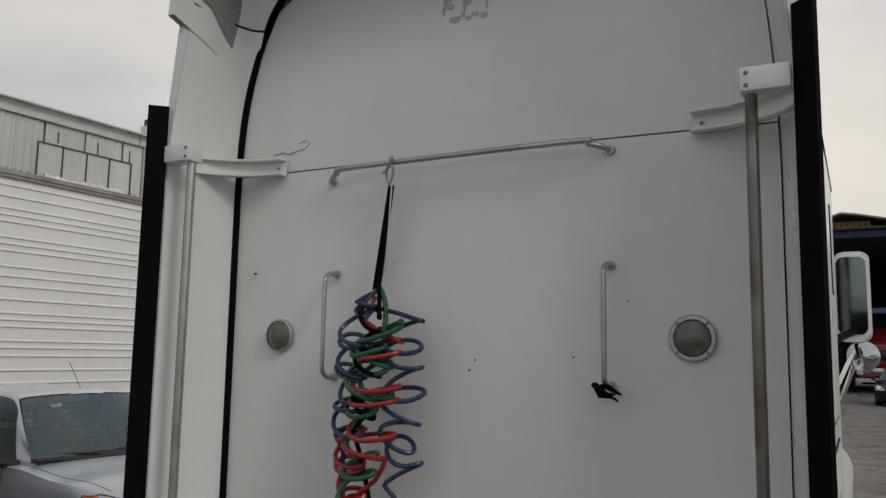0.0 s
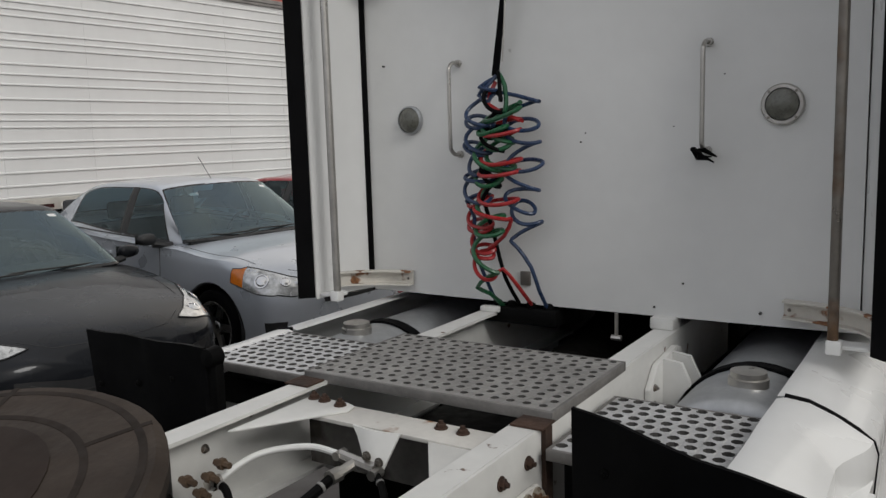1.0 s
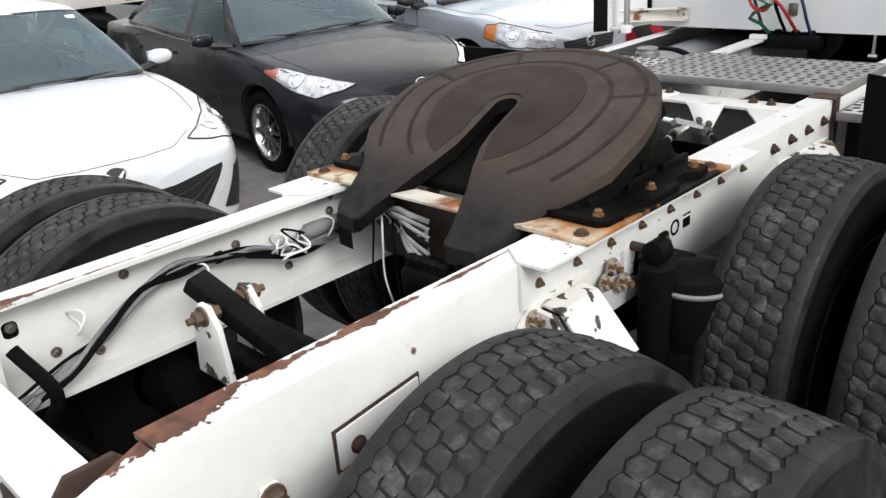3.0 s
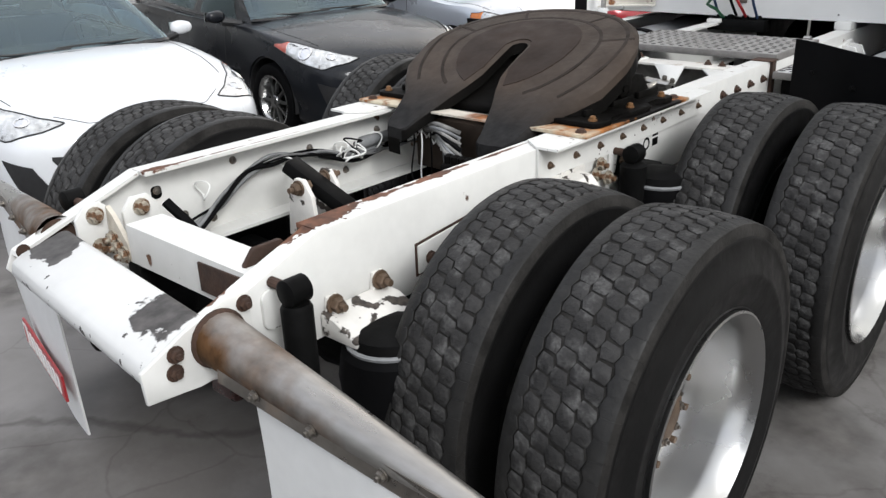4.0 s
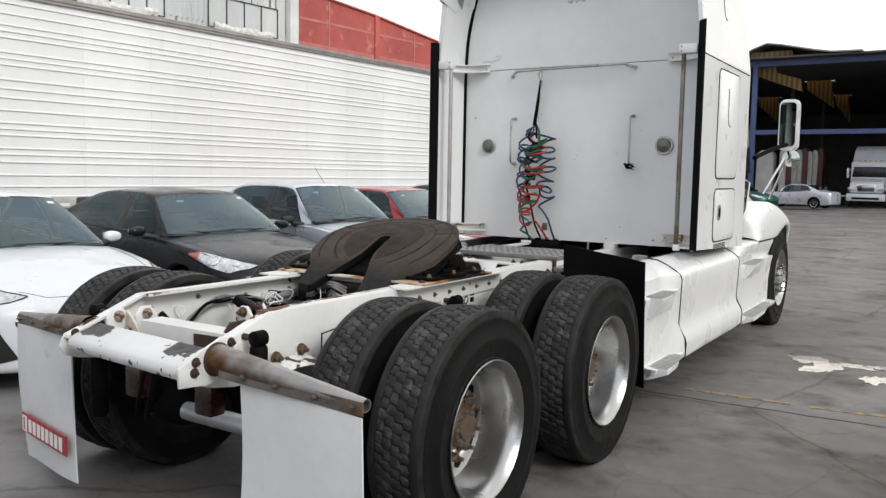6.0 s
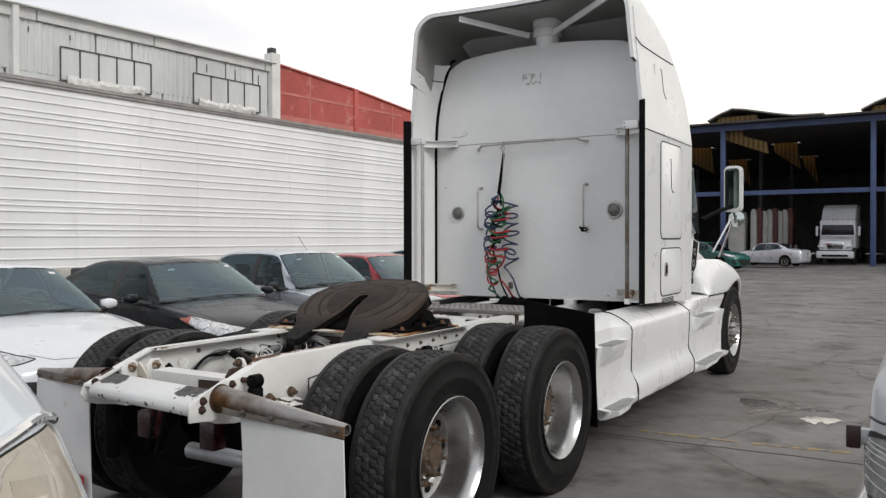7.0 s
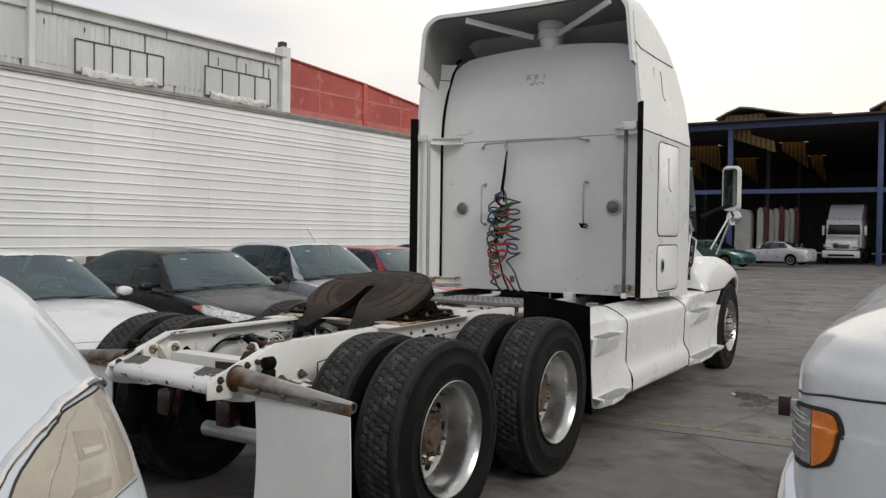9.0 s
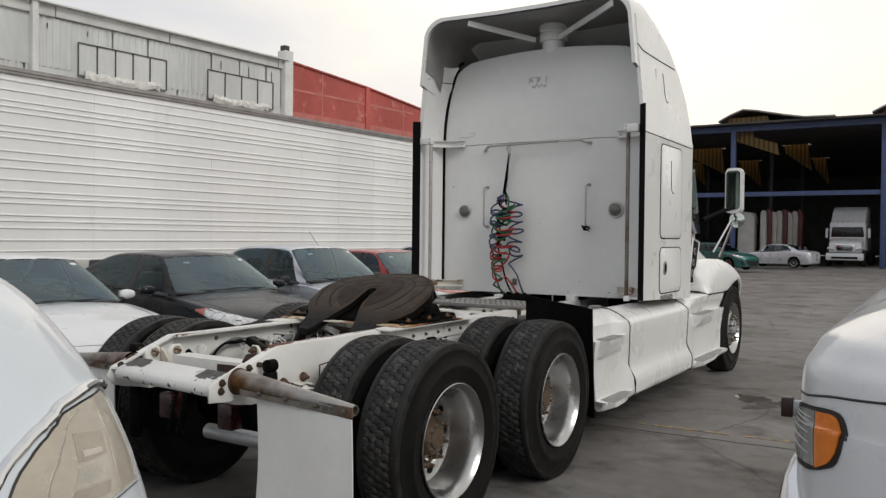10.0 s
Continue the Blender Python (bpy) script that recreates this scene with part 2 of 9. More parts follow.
def rail_rust(calc, cloud, x, y, z):
    """Rust along the inner edge of the top flange, wide at the sloping tail, a thin line further on."""
    top = calc("MINIMUM", calc("ADD", calc("MULTIPLY", y, 0.39), 0.6145), 0.985)
    drop = calc("MULTIPLY", calc("MAXIMUM", calc("SUBTRACT", calc("SUBTRACT", top, z), 0.004), 0.0), 0.9)
    wide = calc("MULTIPLY", calc("SUBTRACT", 1.28, y), 3.2, True)
    d = calc("ADD", calc("ABSOLUTE", calc("SUBTRACT", calc("ABSOLUTE", x, 0.0), 0.362), 0.0), drop)
    w = calc("ADD", calc("MULTIPLY", calc("MULTIPLY", wide, calc("MULTIPLY", calc("SUBTRACT", y, 0.87), 11.0, True)), 0.040), calc("MULTIPLY", calc("MULTIPLY", calc("SUBTRACT", 1.95, y), 2.0, True), 0.012))
    grain = calc("ADD", calc("MULTIPLY", cloud(6.0), 0.65), calc("MULTIPLY", cloud(40.0), 0.35))
    w = calc("MULTIPLY", w, calc("ADD", 0.3, calc("MULTIPLY", calc("MULTIPLY", x, 100.0, True), 0.7)))
    v = calc("SUBTRACT", calc("MULTIPLY", w, calc("ADD", 1.0, calc("MULTIPLY", calc("SUBTRACT", grain, 0.49), 7.5))), d)
    return calc("MULTIPLY", v, 260.0, True)


def horn_black(calc, cloud, x, y, z):
    """Black grease smeared over the low horns."""
    v = calc("ADD", calc("MULTIPLY", calc("SUBTRACT", 2.09, y), 7.0), calc("MULTIPLY", calc("SUBTRACT", cloud(5.0), 0.5), 1.6))
    return calc("MULTIPLY", v, 1.0, True)


def plate_edge(calc, cloud, x, y):
    ends = calc("MINIMUM", calc("SUBTRACT", y, 2.045), calc("SUBTRACT", 2.575, y))
    side = calc("MULTIPLY", calc("SUBTRACT", 0.505, calc("ABSOLUTE", x, 0.0)), 3.2)
    grain = calc("ADD", calc("MULTIPLY", calc("SUBTRACT", cloud(7.0), 0.5), 0.42), calc("MULTIPLY", calc("SUBTRACT", cloud(45.0), 0.5), 0.07))
    return calc("ADD", calc("MINIMUM", ends, calc("ADD", side, 0.065)), grain)


def plate_orange(calc, cloud, x, y, z):
    """Orange rust creeping from the grease into the paint."""
    return calc("MULTIPLY", calc("ADD", plate_edge(calc, cloud, x, y), 0.095), 12.0, True)


def plate_grease(calc, cloud, x, y, z):
    """Black grease over the middle of the plate."""
    return calc("MULTIPLY", calc("ADD", plate_edge(calc, cloud, x, y), -0.005), 38.0, True)


def specks(calc, cloud, x, y, z):
    """Small dark chips scattered over old paint."""
    v = calc("ADD", calc("MULTIPLY", cloud(48.0, 3.0), 0.75), calc("MULTIPLY", cloud(9.0, 2.0), 0.35))
    return calc("MULTIPLY", calc("SUBTRACT", v, 0.698), 45.0, True)


def beam_chips(calc, cloud, x, y, z):
    """Two large flakes off the beam's top, near its ends, and small chips along its lower edge."""
    grain = calc("ADD", calc("MULTIPLY", calc("SUBTRACT", cloud(7.0), 0.5), 0.26), calc("MULTIPLY", calc("SUBTRACT", cloud(40.0), 0.5), 0.05))
    a = calc("SUBTRACT", 0.105, calc("ABSOLUTE", calc("ADD", x, 0.275)))
    b = calc("SUBTRACT", 0.085, calc("ABSOLUTE", calc("SUBTRACT", x, 0.340)))
    top = calc("MULTIPLY", calc("SUBTRACT", z, 0.868), 3.0)
    big = calc("ADD", calc("MINIMUM", calc("MAXIMUM", a, b), top), grain)
    low = calc("ADD", calc("MULTIPLY", calc("SUBTRACT", 0.832, z), 1.2), calc("MULTIPLY", calc("SUBTRACT", cloud(30.0, 4.0), 0.635), 0.9))
    return calc("MULTIPLY", calc("MAXIMUM", big, low), 160.0, True)


BEAM = stained(mat("scraped white beam paint", (0.62, 0.62, 0.61), 0.4, vary=0.08, scale=3, bump=0.1, bump_scale=30), "white beam paint with dark flakes", (0.07, 0.065, 0.063), 0.7, beam_chips)
SPECKED = stained(CHASSIS, "white paint with dark chips", (0.075, 0.045, 0.03), 0.8, specks)
def root_rust(calc, cloud, x, y, z):
    """Brown rust at the root of the hanger tubes, thinning out towards the tips and on the underside."""
    far = calc("SUBTRACT", calc("ABSOLUTE", x, 0.0), 0.47)
    v = calc("SUBTRACT", calc("ADD", 0.42, calc("MULTIPLY", calc("SUBTRACT", cloud(6.0), 0.5), 1.0)), calc("MULTIPLY", far, 0.95))
    return calc("MULTIPLY", calc("ADD", v, calc("MULTIPLY", calc("SUBTRACT", 0.84, z), 4.0)), 3.2, True)


HANGER = stained(mat("dull galvanised tube", (0.36, 0.345, 0.325), 0.32, metal=0.85, vary=0.3, scale=7, bump=0.15, bump_scale=50, streak=(0.3, 1, 1)),
                 "galvanised tube rusted at its root", (0.13, 0.068, 0.03), 0.75, root_rust)
MOUNT = stained(PLATE_CREAM, "cream plate with orange rust", (0.31, 0.115, 0.025), 0.75, plate_orange)
MOUNT = stained(MOUNT, "cream plate with rust and black grease", (0.006, 0.0053, 0.005), 0.42, plate_grease, 0.12)
RAIL = stained(CHASSIS, "rail paint with rusted edge", (0.13, 0.055, 0.03), 0.85, rail_rust)
FIFTH = stained(GREASE, "greasy plate with blackened horns", (0.012, 0.0115, 0.0115), 0.75, horn_black)


# ---- mesh helpers ----
def box(bm, x0, x1, y0, y1, z0, z1, bev=0.0):
    v = [bm.verts.new((x, y, z)) for x in (x0, x1) for y in (y0, y1) for z in (z0, z1)]
    f = [bm.faces.new([v[i] for i in q]) for q in ((0, 1, 3, 2), (4, 6, 7, 5), (0, 4, 5, 1), (2, 3, 7, 6), (0, 2, 6, 4), (1, 5, 7, 3))]
    if bev:
        e = list({x for q in f for x in q.edges})
        bmesh.ops.bevel(bm, geom=e, offset=bev, segments=2, profile=0.5, affect="EDGES")
    return bm


def slab(bm, pts, axis, a, b, bev=0.0):
    """A polygon, given in the two other axes, extruded along axis from a to b."""
    def at(p, h):
        return {"x": (h, p[0], p[1]), "y": (p[0], h, p[1]), "z": (p[0], p[1], h)}[axis]
    lo, hi = [bm.verts.new(at(p, a)) for p in pts], [bm.verts.new(at(p, b)) for p in pts]
    n = len(pts)
    f = [bm.faces.new(lo), bm.faces.new(hi)] + [bm.faces.new((lo[i], lo[(i + 1) % n], hi[(i + 1) % n], hi[i])) for i in range(n)]
    if bev:
        e = list({x for q in f for x in q.edges})
        bmesh.ops.bevel(bm, geom=e, offset=bev, segments=2, profile=0.5, affect="EDGES")
    return bm


def tube(bm, pts, r, seg=8, closed=False):
    """A round tube along pts; r is one radius or one for each point."""
    pts = [Vector(p) for p in pts]
    n = len(pts)
    rr = r if isinstance(r, (list, tuple)) else [r] * n
    rings, up = [], None
    for i, p in enumerate(pts):
        d = (pts[min(i + 1, n - 1)] - pts[max(i - 1, 0)]).normalized()
        if up is None:
            up = d.orthogonal().normalized()
        up = (up - d * up.dot(d)).normalized()
        side = d.cross(up)
        rings.append([bm.verts.new(p + (up * math.cos(a) + side * math.sin(a)) * rr[i])
                      for a in (2 * math.pi * k / seg for k in range(seg))])
    for a, b in zip(rings, rings[1:]):
        for k in range(seg):
            bm.faces.new((a[k], a[(k + 1) % seg], b[(k + 1) % seg], b[k]))
    bm.faces.new(rings[0][::-1])
    bm.faces.new(rings[-1])
    return bm


def lathe(bm, prof, c=(0, 0, 0), axis="x", seg=32, capped=True):
    """A turned shape: prof is (along, radius) from end to end."""
    rings = []
    for h, r in prof:
        ring = []
        for k in range(seg):
            a = 2 * math.pi * k / seg
            u, v = r * math.cos(a), r * math.sin(a)
            p = {"x": (h, u, v), "y": (u, h, v), "z": (u, v, h)}[axis]
            ring.append(bm.verts.new((c[0] + p[0], c[1] + p[1], c[2] + p[2])))
        rings.append(ring)
    for a, b in zip(rings, rings[1:]):
        for k in range(seg):
            bm.faces.new((a[k], a[(k + 1) % seg], b[(k + 1) % seg], b[k]))
    if capped:
        bm.faces.new(rings[0][::-1])
        bm.faces.new(rings[-1])
    return bm


def sheet(bm, grid, closed=False):
    vs = [[bm.verts.new(p) for p in row] for row in grid]
    for a, b in zip(vs, vs[1:]):
        m = len(a)
        for k in range(m if closed else m - 1):
            bm.faces.new((a[k], a[(k + 1) % m], b[(k + 1) % m], b[k]))
    return vs


def shell(bm, grid, off):
    """A sheet with thickness: the grid, the grid moved by off, and its rim."""
    o = Vector(off)
    a = sheet(bm, grid)
    b = sheet(bm, [[Vector(p) + o for p in row] for row in grid])
    rim = lambda v: v[0] + [r[-1] for r in v[1:]] + v[-1][-2::-1] + [r[0] for r in v[-2:0:-1]]
    ra, rb = rim(a), rim(b)
    for k in range(len(ra)):
        j = (k + 1) % len(ra)
        bm.faces.new((ra[k], ra[j], rb[j], rb[k]))
    return bm


def part(name, bm, material, parent=None, label="", angle=35.0, m=None):
    """Links a bmesh as one mesh object, under parent if one is given."""
    bmesh.ops.recalc_face_normals(bm, faces=bm.faces)
    me = bpy.data.meshes.new(name)
    bm.to_mesh(me)
    bm.free()
    me.materials.append(material)
    me.polygons.foreach_set("use_smooth", [True] * len(me.polygons))
    me.set_sharp_from_angle(angle=radians(angle))
    return link(name, me, parent, label, m)


def link(name, me, parent=None, label="", m=None):
    ob = new(name, me)
    if parent is not None:
        ob.parent = parent
    if m is not None:
        ob.matrix_basis = m
    if label:
        tagged(ob, label)
    return ob


def thing(name, label, category, m=None, group=""):
    ob = new(name)
    ob.empty_display_size = 0.2
    if m is not None:
        ob.matrix_basis = m
    return tagged(ob, label, category, group)


def nb():
    return bmesh.new()


def catmull(rows, n):
    """Refines a table of rows along its first axis."""
    a = np.array(rows, float)
    p = np.concatenate([[2 * a[0] - a[1]], a, [2 * a[-1] - a[-2]]])
    out = []
    for i in range(1, len(p) - 2):
        for k in range(n):
            t = k / n
            q0, q1, q2, q3 = p[i - 1], p[i], p[i + 1], p[i + 2]
            out.append(0.5 * (2 * q1 + (q2 - q0) * t + (2 * q0 - 5 * q1 + 4 * q2 - q3) * t * t + (3 * q1 - q0 - 3 * q2 + q3) * t ** 3))
    out.append(a[-1])
    return np.array(out)


def smooth_path(pts, n=8):
    """Catmull-Rom through pts."""
    p = [Vector(q) for q in pts]
    p = [2 * p[0] - p[1]] + p + [2 * p[-1] - p[-2]]
    out = []
    for i in range(1, len(p) - 2):
        for k in range(n):
            t = k / n
            a, b, c, d = p[i - 1:i + 3]
            out.append(0.5 * ((2 * b) + (c - a) * t + (2 * a - 5 * b + 4 * c - d) * t * t + (3 * b - a - 3 * c + d) * t ** 3))
    out.append(p[-2])
    return out


def rounded(x0, x1, y0, y1, r, n=5):
    """A rectangle with round corners, as 2D points."""
    out = []
    for cx, cy, a0 in ((x1 - r, y1 - r, 0), (x0 + r, y1 - r, 90), (x0 + r, y0 + r, 180), (x1 - r, y0 + r, 270)):
        for k in range(n + 1):
            a = radians(a0 + 90 * k / n)
            out.append((cx + r * math.cos(a), cy + r * math.sin(a)))
    return out


def hexbolt(r=0.014, h=0.014):
    """One bolt head with washer, pointing along +x; its mesh is shared by all of its size."""
    bm = nb()
    lathe(bm, [(0, r * 1.35), (h * 0.25, r * 1.35), (h * 0.25, r * 0.9)], seg=12)
    lathe(bm, [(h * 0.2, r), (h * 0.9, r), (h, r * 0.82)], seg=6)
    lathe(bm, [(h * 0.9, r * 0.5), (h * 1.6, r * 0.5)], seg=8)
    bmesh.ops.recalc_face_normals(bm, faces=bm.faces)
    me = bpy.data.meshes.new("bolt")
    bm.to_mesh(me)
    bm.free()
    return me


BOLT = hexbolt()
BOLT.materials.append(RUST)
BOLT_SMALL = hexbolt(0.010, 0.010)
BOLT_SMALL.materials.append(STEEL_RUST)
def domebolt(r, h):
    bm = nb()
    lathe(bm, [(0, r * 1.3), (h * 0.3, r * 1.25), (h * 0.35, r), (h * 0.8, r * 0.9), (h, r * 0.5), (h * 1.02, 0.001)], seg=10)
    bmesh.ops.recalc_face_normals(bm, faces=bm.faces)
    me = bpy.data.meshes.new("bolt")
    bm.to_mesh(me)
    bm.free()
    return me


BOLT_BLACK = hexbolt(0.010, 0.008)
BOLT_BLACK.materials.append(BLACK)
BOLT_MID = hexbolt(0.0095, 0.010)
BOLT_MID.materials.append(BRASS)
BOLT_LOW = domebolt(0.0145, 0.012)
BOLT_LOW.materials.append(RUST)
BOLT_PAD = domebolt(0.0115, 0.017)
BOLT_PAD.materials.append(BOLT_GOLD)
SCREW = domebolt(0.005, 0.004)
SCREW.materials.append(STEEL_RUST)
BOLT_BIG = hexbolt(0.019, 0.02)
BOLT_BIG.materials.append(BOLT_PAINT)
BOLT_EAR = hexbolt(0.019, 0.026)
BOLT_EAR.materials.append(BRASS)
RX = {"+x": (0, 0, 0), "-x": (0, 0, 180), "+z": (0, -90, 0), "-y": (0, 0, -90), "+y": (0, 0, 90)}


def bolt(parent, x, y, z, way="+x", me=None):
    return link("bolt", me or BOLT, parent, m=pose(x, y, z, *RX[way]))


# ---- ground ----
def ground_z(x):
    return -0.12 * min(1.0, max(0.0, (-x - 1.0) / 5.0))


def ground_material():
    m = mat("worn grey yard concrete", (0.182, 0.174, 0.169), 0.76, vary=0.22, scale=0.8, bump=0.16, bump_scale=55,
            spots=(0.118, 0.110, 0.104), spot_at=0.53, spot_scale=1.3, spot_soft=0.10)
    n, l = m.node_tree.nodes, m.node_tree.links
    b = n["Principled BSDF"]
    src = b.inputs["Base Color"].links[0].from_socket
    tc = n.new("ShaderNodeTexCoord")
    wob = n.new("ShaderNodeTexNoise")
    wob.inputs["Scale"].default_value = 1.6
    wob.inputs["Detail"].default_value = 6.0
    add = n.new("ShaderNodeMixRGB")
    add.inputs[0].default_value = 0.28
    vo = n.new("ShaderNodeTexVoronoi")
    vo.feature = "DISTANCE_TO_EDGE"
    vo.inputs["Scale"].default_value = 0.55
    l.new(tc.outputs["Object"], wob.inputs["Vector"])
    l.new(tc.outputs["Object"], add.inputs[1])
    l.new(wob.outputs["Color"], add.inputs[2])
    l.new(add.outputs["Color"], vo.inputs["Vector"])
    r = n.new("ShaderNodeValToRGB")
    r.color_ramp.elements[0].position, r.color_ramp.elements[1].position = 0.002, 0.007
    r.color_ramp.elements[0].color, r.color_ramp.elements[1].color = (0.58, 0.57, 0.56, 1), (1, 1, 1, 1)
    l.new(vo.outputs["Distance"], r.inputs["Fac"])
    vf = n.new("ShaderNodeTexVoronoi")
    vf.feature = "DISTANCE_TO_EDGE"
    vf.inputs["Scale"].default_value = 1.9
    l.new(add.outputs["Color"], vf.inputs["Vector"])
    rf = n.new("ShaderNodeValToRGB")
    rf.color_ramp.elements[0].position, rf.color_ramp.elements[1].position = 0.002, 0.012
    rf.color_ramp.elements[0].color, rf.color_ramp.elements[1].color = (0.82, 0.81, 0.80, 1), (1, 1, 1, 1)
    l.new(vf.outputs["Distance"], rf.inputs["Fac"])
    oil = n.new("ShaderNodeTexNoise")
    oil.inputs["Scale"].default_value = 0.45
    oil.inputs["Detail"].default_value = 9.0
    oil.inputs["Roughness"].default_value = 0.65
    l.new(tc.outputs["Object"], oil.inputs["Vector"])
    ro_ = n.new("ShaderNodeValToRGB")
    ro_.color_ramp.elements[0].position, ro_.color_ramp.elements[1].position = 0.42, 0.56
    ro_.color_ramp.elements[0].color, ro_.color_ramp.elements[1].color = (0.74, 0.71, 0.68, 1), (1, 1, 1, 1)
    l.new(oil.outputs["Fac"], ro_.inputs["Fac"])
    # oily drips along the parked tractor unit, broken up by noise
    xyz = n.new("ShaderNodeSeparateXYZ")
    l.new(tc.outputs["Object"], xyz.inputs[0])

    def calc(op, a, c=0.0, clamp=False):
        q = n.new("ShaderNodeMath")
        q.operation, q.use_clamp = op, clamp
        for k, v in enumerate((a, c)):
            if isinstance(v, (int, float)):
                q.inputs[k].default_value = v
            else:
                l.new(v, q.inputs[k])
        return q.outputs[0]

    drip = n.new("ShaderNodeTexNoise")
    drip.inputs["Scale"].default_value = 2.4
    drip.inputs["Detail"].default_value = 10.0
    drip.inputs["Roughness"].default_value = 0.7
    l.new(tc.outputs["Object"], drip.inputs["Vector"])
    near = calc("SUBTRACT", 1.0, calc("MULTIPLY", calc("ABSOLUTE", calc("SUBTRACT", xyz.outputs[0], 0.35)), 0.62), True)
    reach = calc("MINIMUM", calc("MULTIPLY", calc("SUBTRACT", xyz.outputs[1], 0.5), 0.8, True), calc("MULTIPLY", calc("SUBTRACT", 8.0, xyz.outputs[1]), 0.8, True))
    wet = calc("MULTIPLY", calc("ADD", calc("SUBTRACT", drip.outputs["Fac"], 0.66), calc("MULTIPLY", calc("MULTIPLY", near, reach), 0.26)), 9.0, True)
    dr_ = n.new("ShaderNodeValToRGB")
    dr_.color_ramp.elements[0].color, dr_.color_ramp.elements[1].color = (1, 1, 1, 1), (0.60, 0.58, 0.57, 1)
    l.new(wet, dr_.inputs["Fac"])
    for extra in (rf, ro_, dr_):
        y = n.new("ShaderNodeMixRGB")
        y.blend_type = "MULTIPLY"
        y.inputs[0].default_value = 1.0
        l.new(src, y.inputs[1])
        l.new(extra.outputs["Color"], y.inputs[2])
        src = y.outputs["Color"]
    x = n.new("ShaderNodeMixRGB")
    x.blend_type = "MULTIPLY"
    x.inputs[0].default_value = 1.0
    l.new(src, x.inputs[1])
    l.new(r.outputs["Color"], x.inputs[2])
    l.new(x.outputs["Color"], b.inputs["Base Color"])
    return m


GROUND = ground_material()
bm = nb()
xs = [-900, -60, -20, -12, -9, -6.5, -5.5, -4.5, -3.5, -2.5, -1.5, 0, 3, 10, 30, 900]
ys = [-900, -40, -10, 0, 10, 30, 70, 900]
sheet(bm, [[(x, y, ground_z(x)) for x in xs] for y in ys])
ground = tagged(part("ground", bm, GROUND), "worn grey concrete yard with cracks and dark stains", "ground", kind="structure")

YELLOW = mat("worn yellow road paint", (0.36, 0.25, 0.10), 0.75, vary=0.35, scale=5, spots=(0.16, 0.15, 0.14), spot_at=0.47, spot_scale=7, spot_soft=0.08)
SPILL = mat("still puddle water", (0.10, 0.09, 0.08), 0.035, vary=0.2, scale=10, coat=1.0, rough_vary=0.01, spec=1.0, bump=0.55, bump_scale=9)

bm = nb()
slab(bm, [(1.10, 4.525), (1.86, 4.555), (1.86, 4.605), (1.10, 4.575)], "z", 0.0, 0.004)
slab(bm, [(1.96, 4.555), (2.62, 4.64), (2.62, 4.70), (1.96, 4.610)], "z", 0.0, 0.004)
slab(bm, [(2.95, 4.66), (6.2, 4.86), (6.2, 4.94), (2.95, 4.73)], "z", 0.0, 0.004)
tagged(part("road_marking", bm, YELLOW), "worn yellow line painted across the concrete", "road marking", kind="structure")
JOINT = mat("dirt in a concrete joint", (0.075, 0.07, 0.067), 0.9, vary=0.3, scale=12, bump=0.4, bump_scale=80)
bm = nb()
rnd = random.Random(31)
for pts in ([(0.6, 4.29), (2.4, 4.37), (5.0, 4.46), (9.0, 4.60)], [(2.2, 9.4), (4.6, 9.9), (8.0, 10.4)], [(1.7, 12.6), (5.0, 13.3), (9.0, 14.2)]):
    line = [Vector((p.x, p.y + 0.012 * rnd.uniform(-1, 1), 0)) for p in smooth_path([(a, b, 0) for a, b in pts], 10)]
    w = [0.004 + 0.005 * rnd.random() for _ in line]
    shell(bm, [[(p.x, p.y - q, 0.0035) for p, q in zip(line, w)], [(p.x, p.y + q, 0.0035) for p, q in zip(line, w)]], (0, 0, -0.003))
tagged(part("pavement_joint", bm, JOINT), "dark dirt-filled joint across the concrete", "joint", kind="structure")
rnd = random.Random(6)
bm = nb()
for i, (cx, cy, rx, ry) in enumerate(((1.68, 6.22, 0.17, 0.20), (1.86, 5.98, 0.13, 0.26), (1.76, 5.80, 0.09, 0.13), (2.04, 6.14, 0.20, 0.10), (2.25, 6.20, 0.12, 0.09), (2.24, 5.70, 0.09, 0.17), (2.36, 5.74, 0.10, 0.15), (1.57, 6.30, 0.06, 0.10))):
    pts = []
    for k in range(40):
        a = 2 * math.pi * k / 40
        f = 0.78 + 0.16 * math.sin(3 * a + i) + 0.12 * math.sin(7 * a + 2 * i) + 0.16 * rnd.random()
        pts.append((cx + rx * f * math.cos(a), cy + ry * f * math.sin(a)))
    slab(bm, pts, "z", 0.0, 0.004 + 0.0002 * i)
tagged(part("puddle", bm, SPILL), "shallow puddle mirroring the pale sky", "puddle", kind="structure")


# ---- the tractor unit; its rear axle line runs along x, its nose points along +y ----
truck = thing("semi_truck", "white long-nose tractor unit with sleeper cab and bare rear chassis", "truck")
RW, RE, ZT, ZB = 0.43, 0.345, 0.985, 0.715        # rail: outer and inner face, top and bottom
AXLES = (1.43, 2.75)

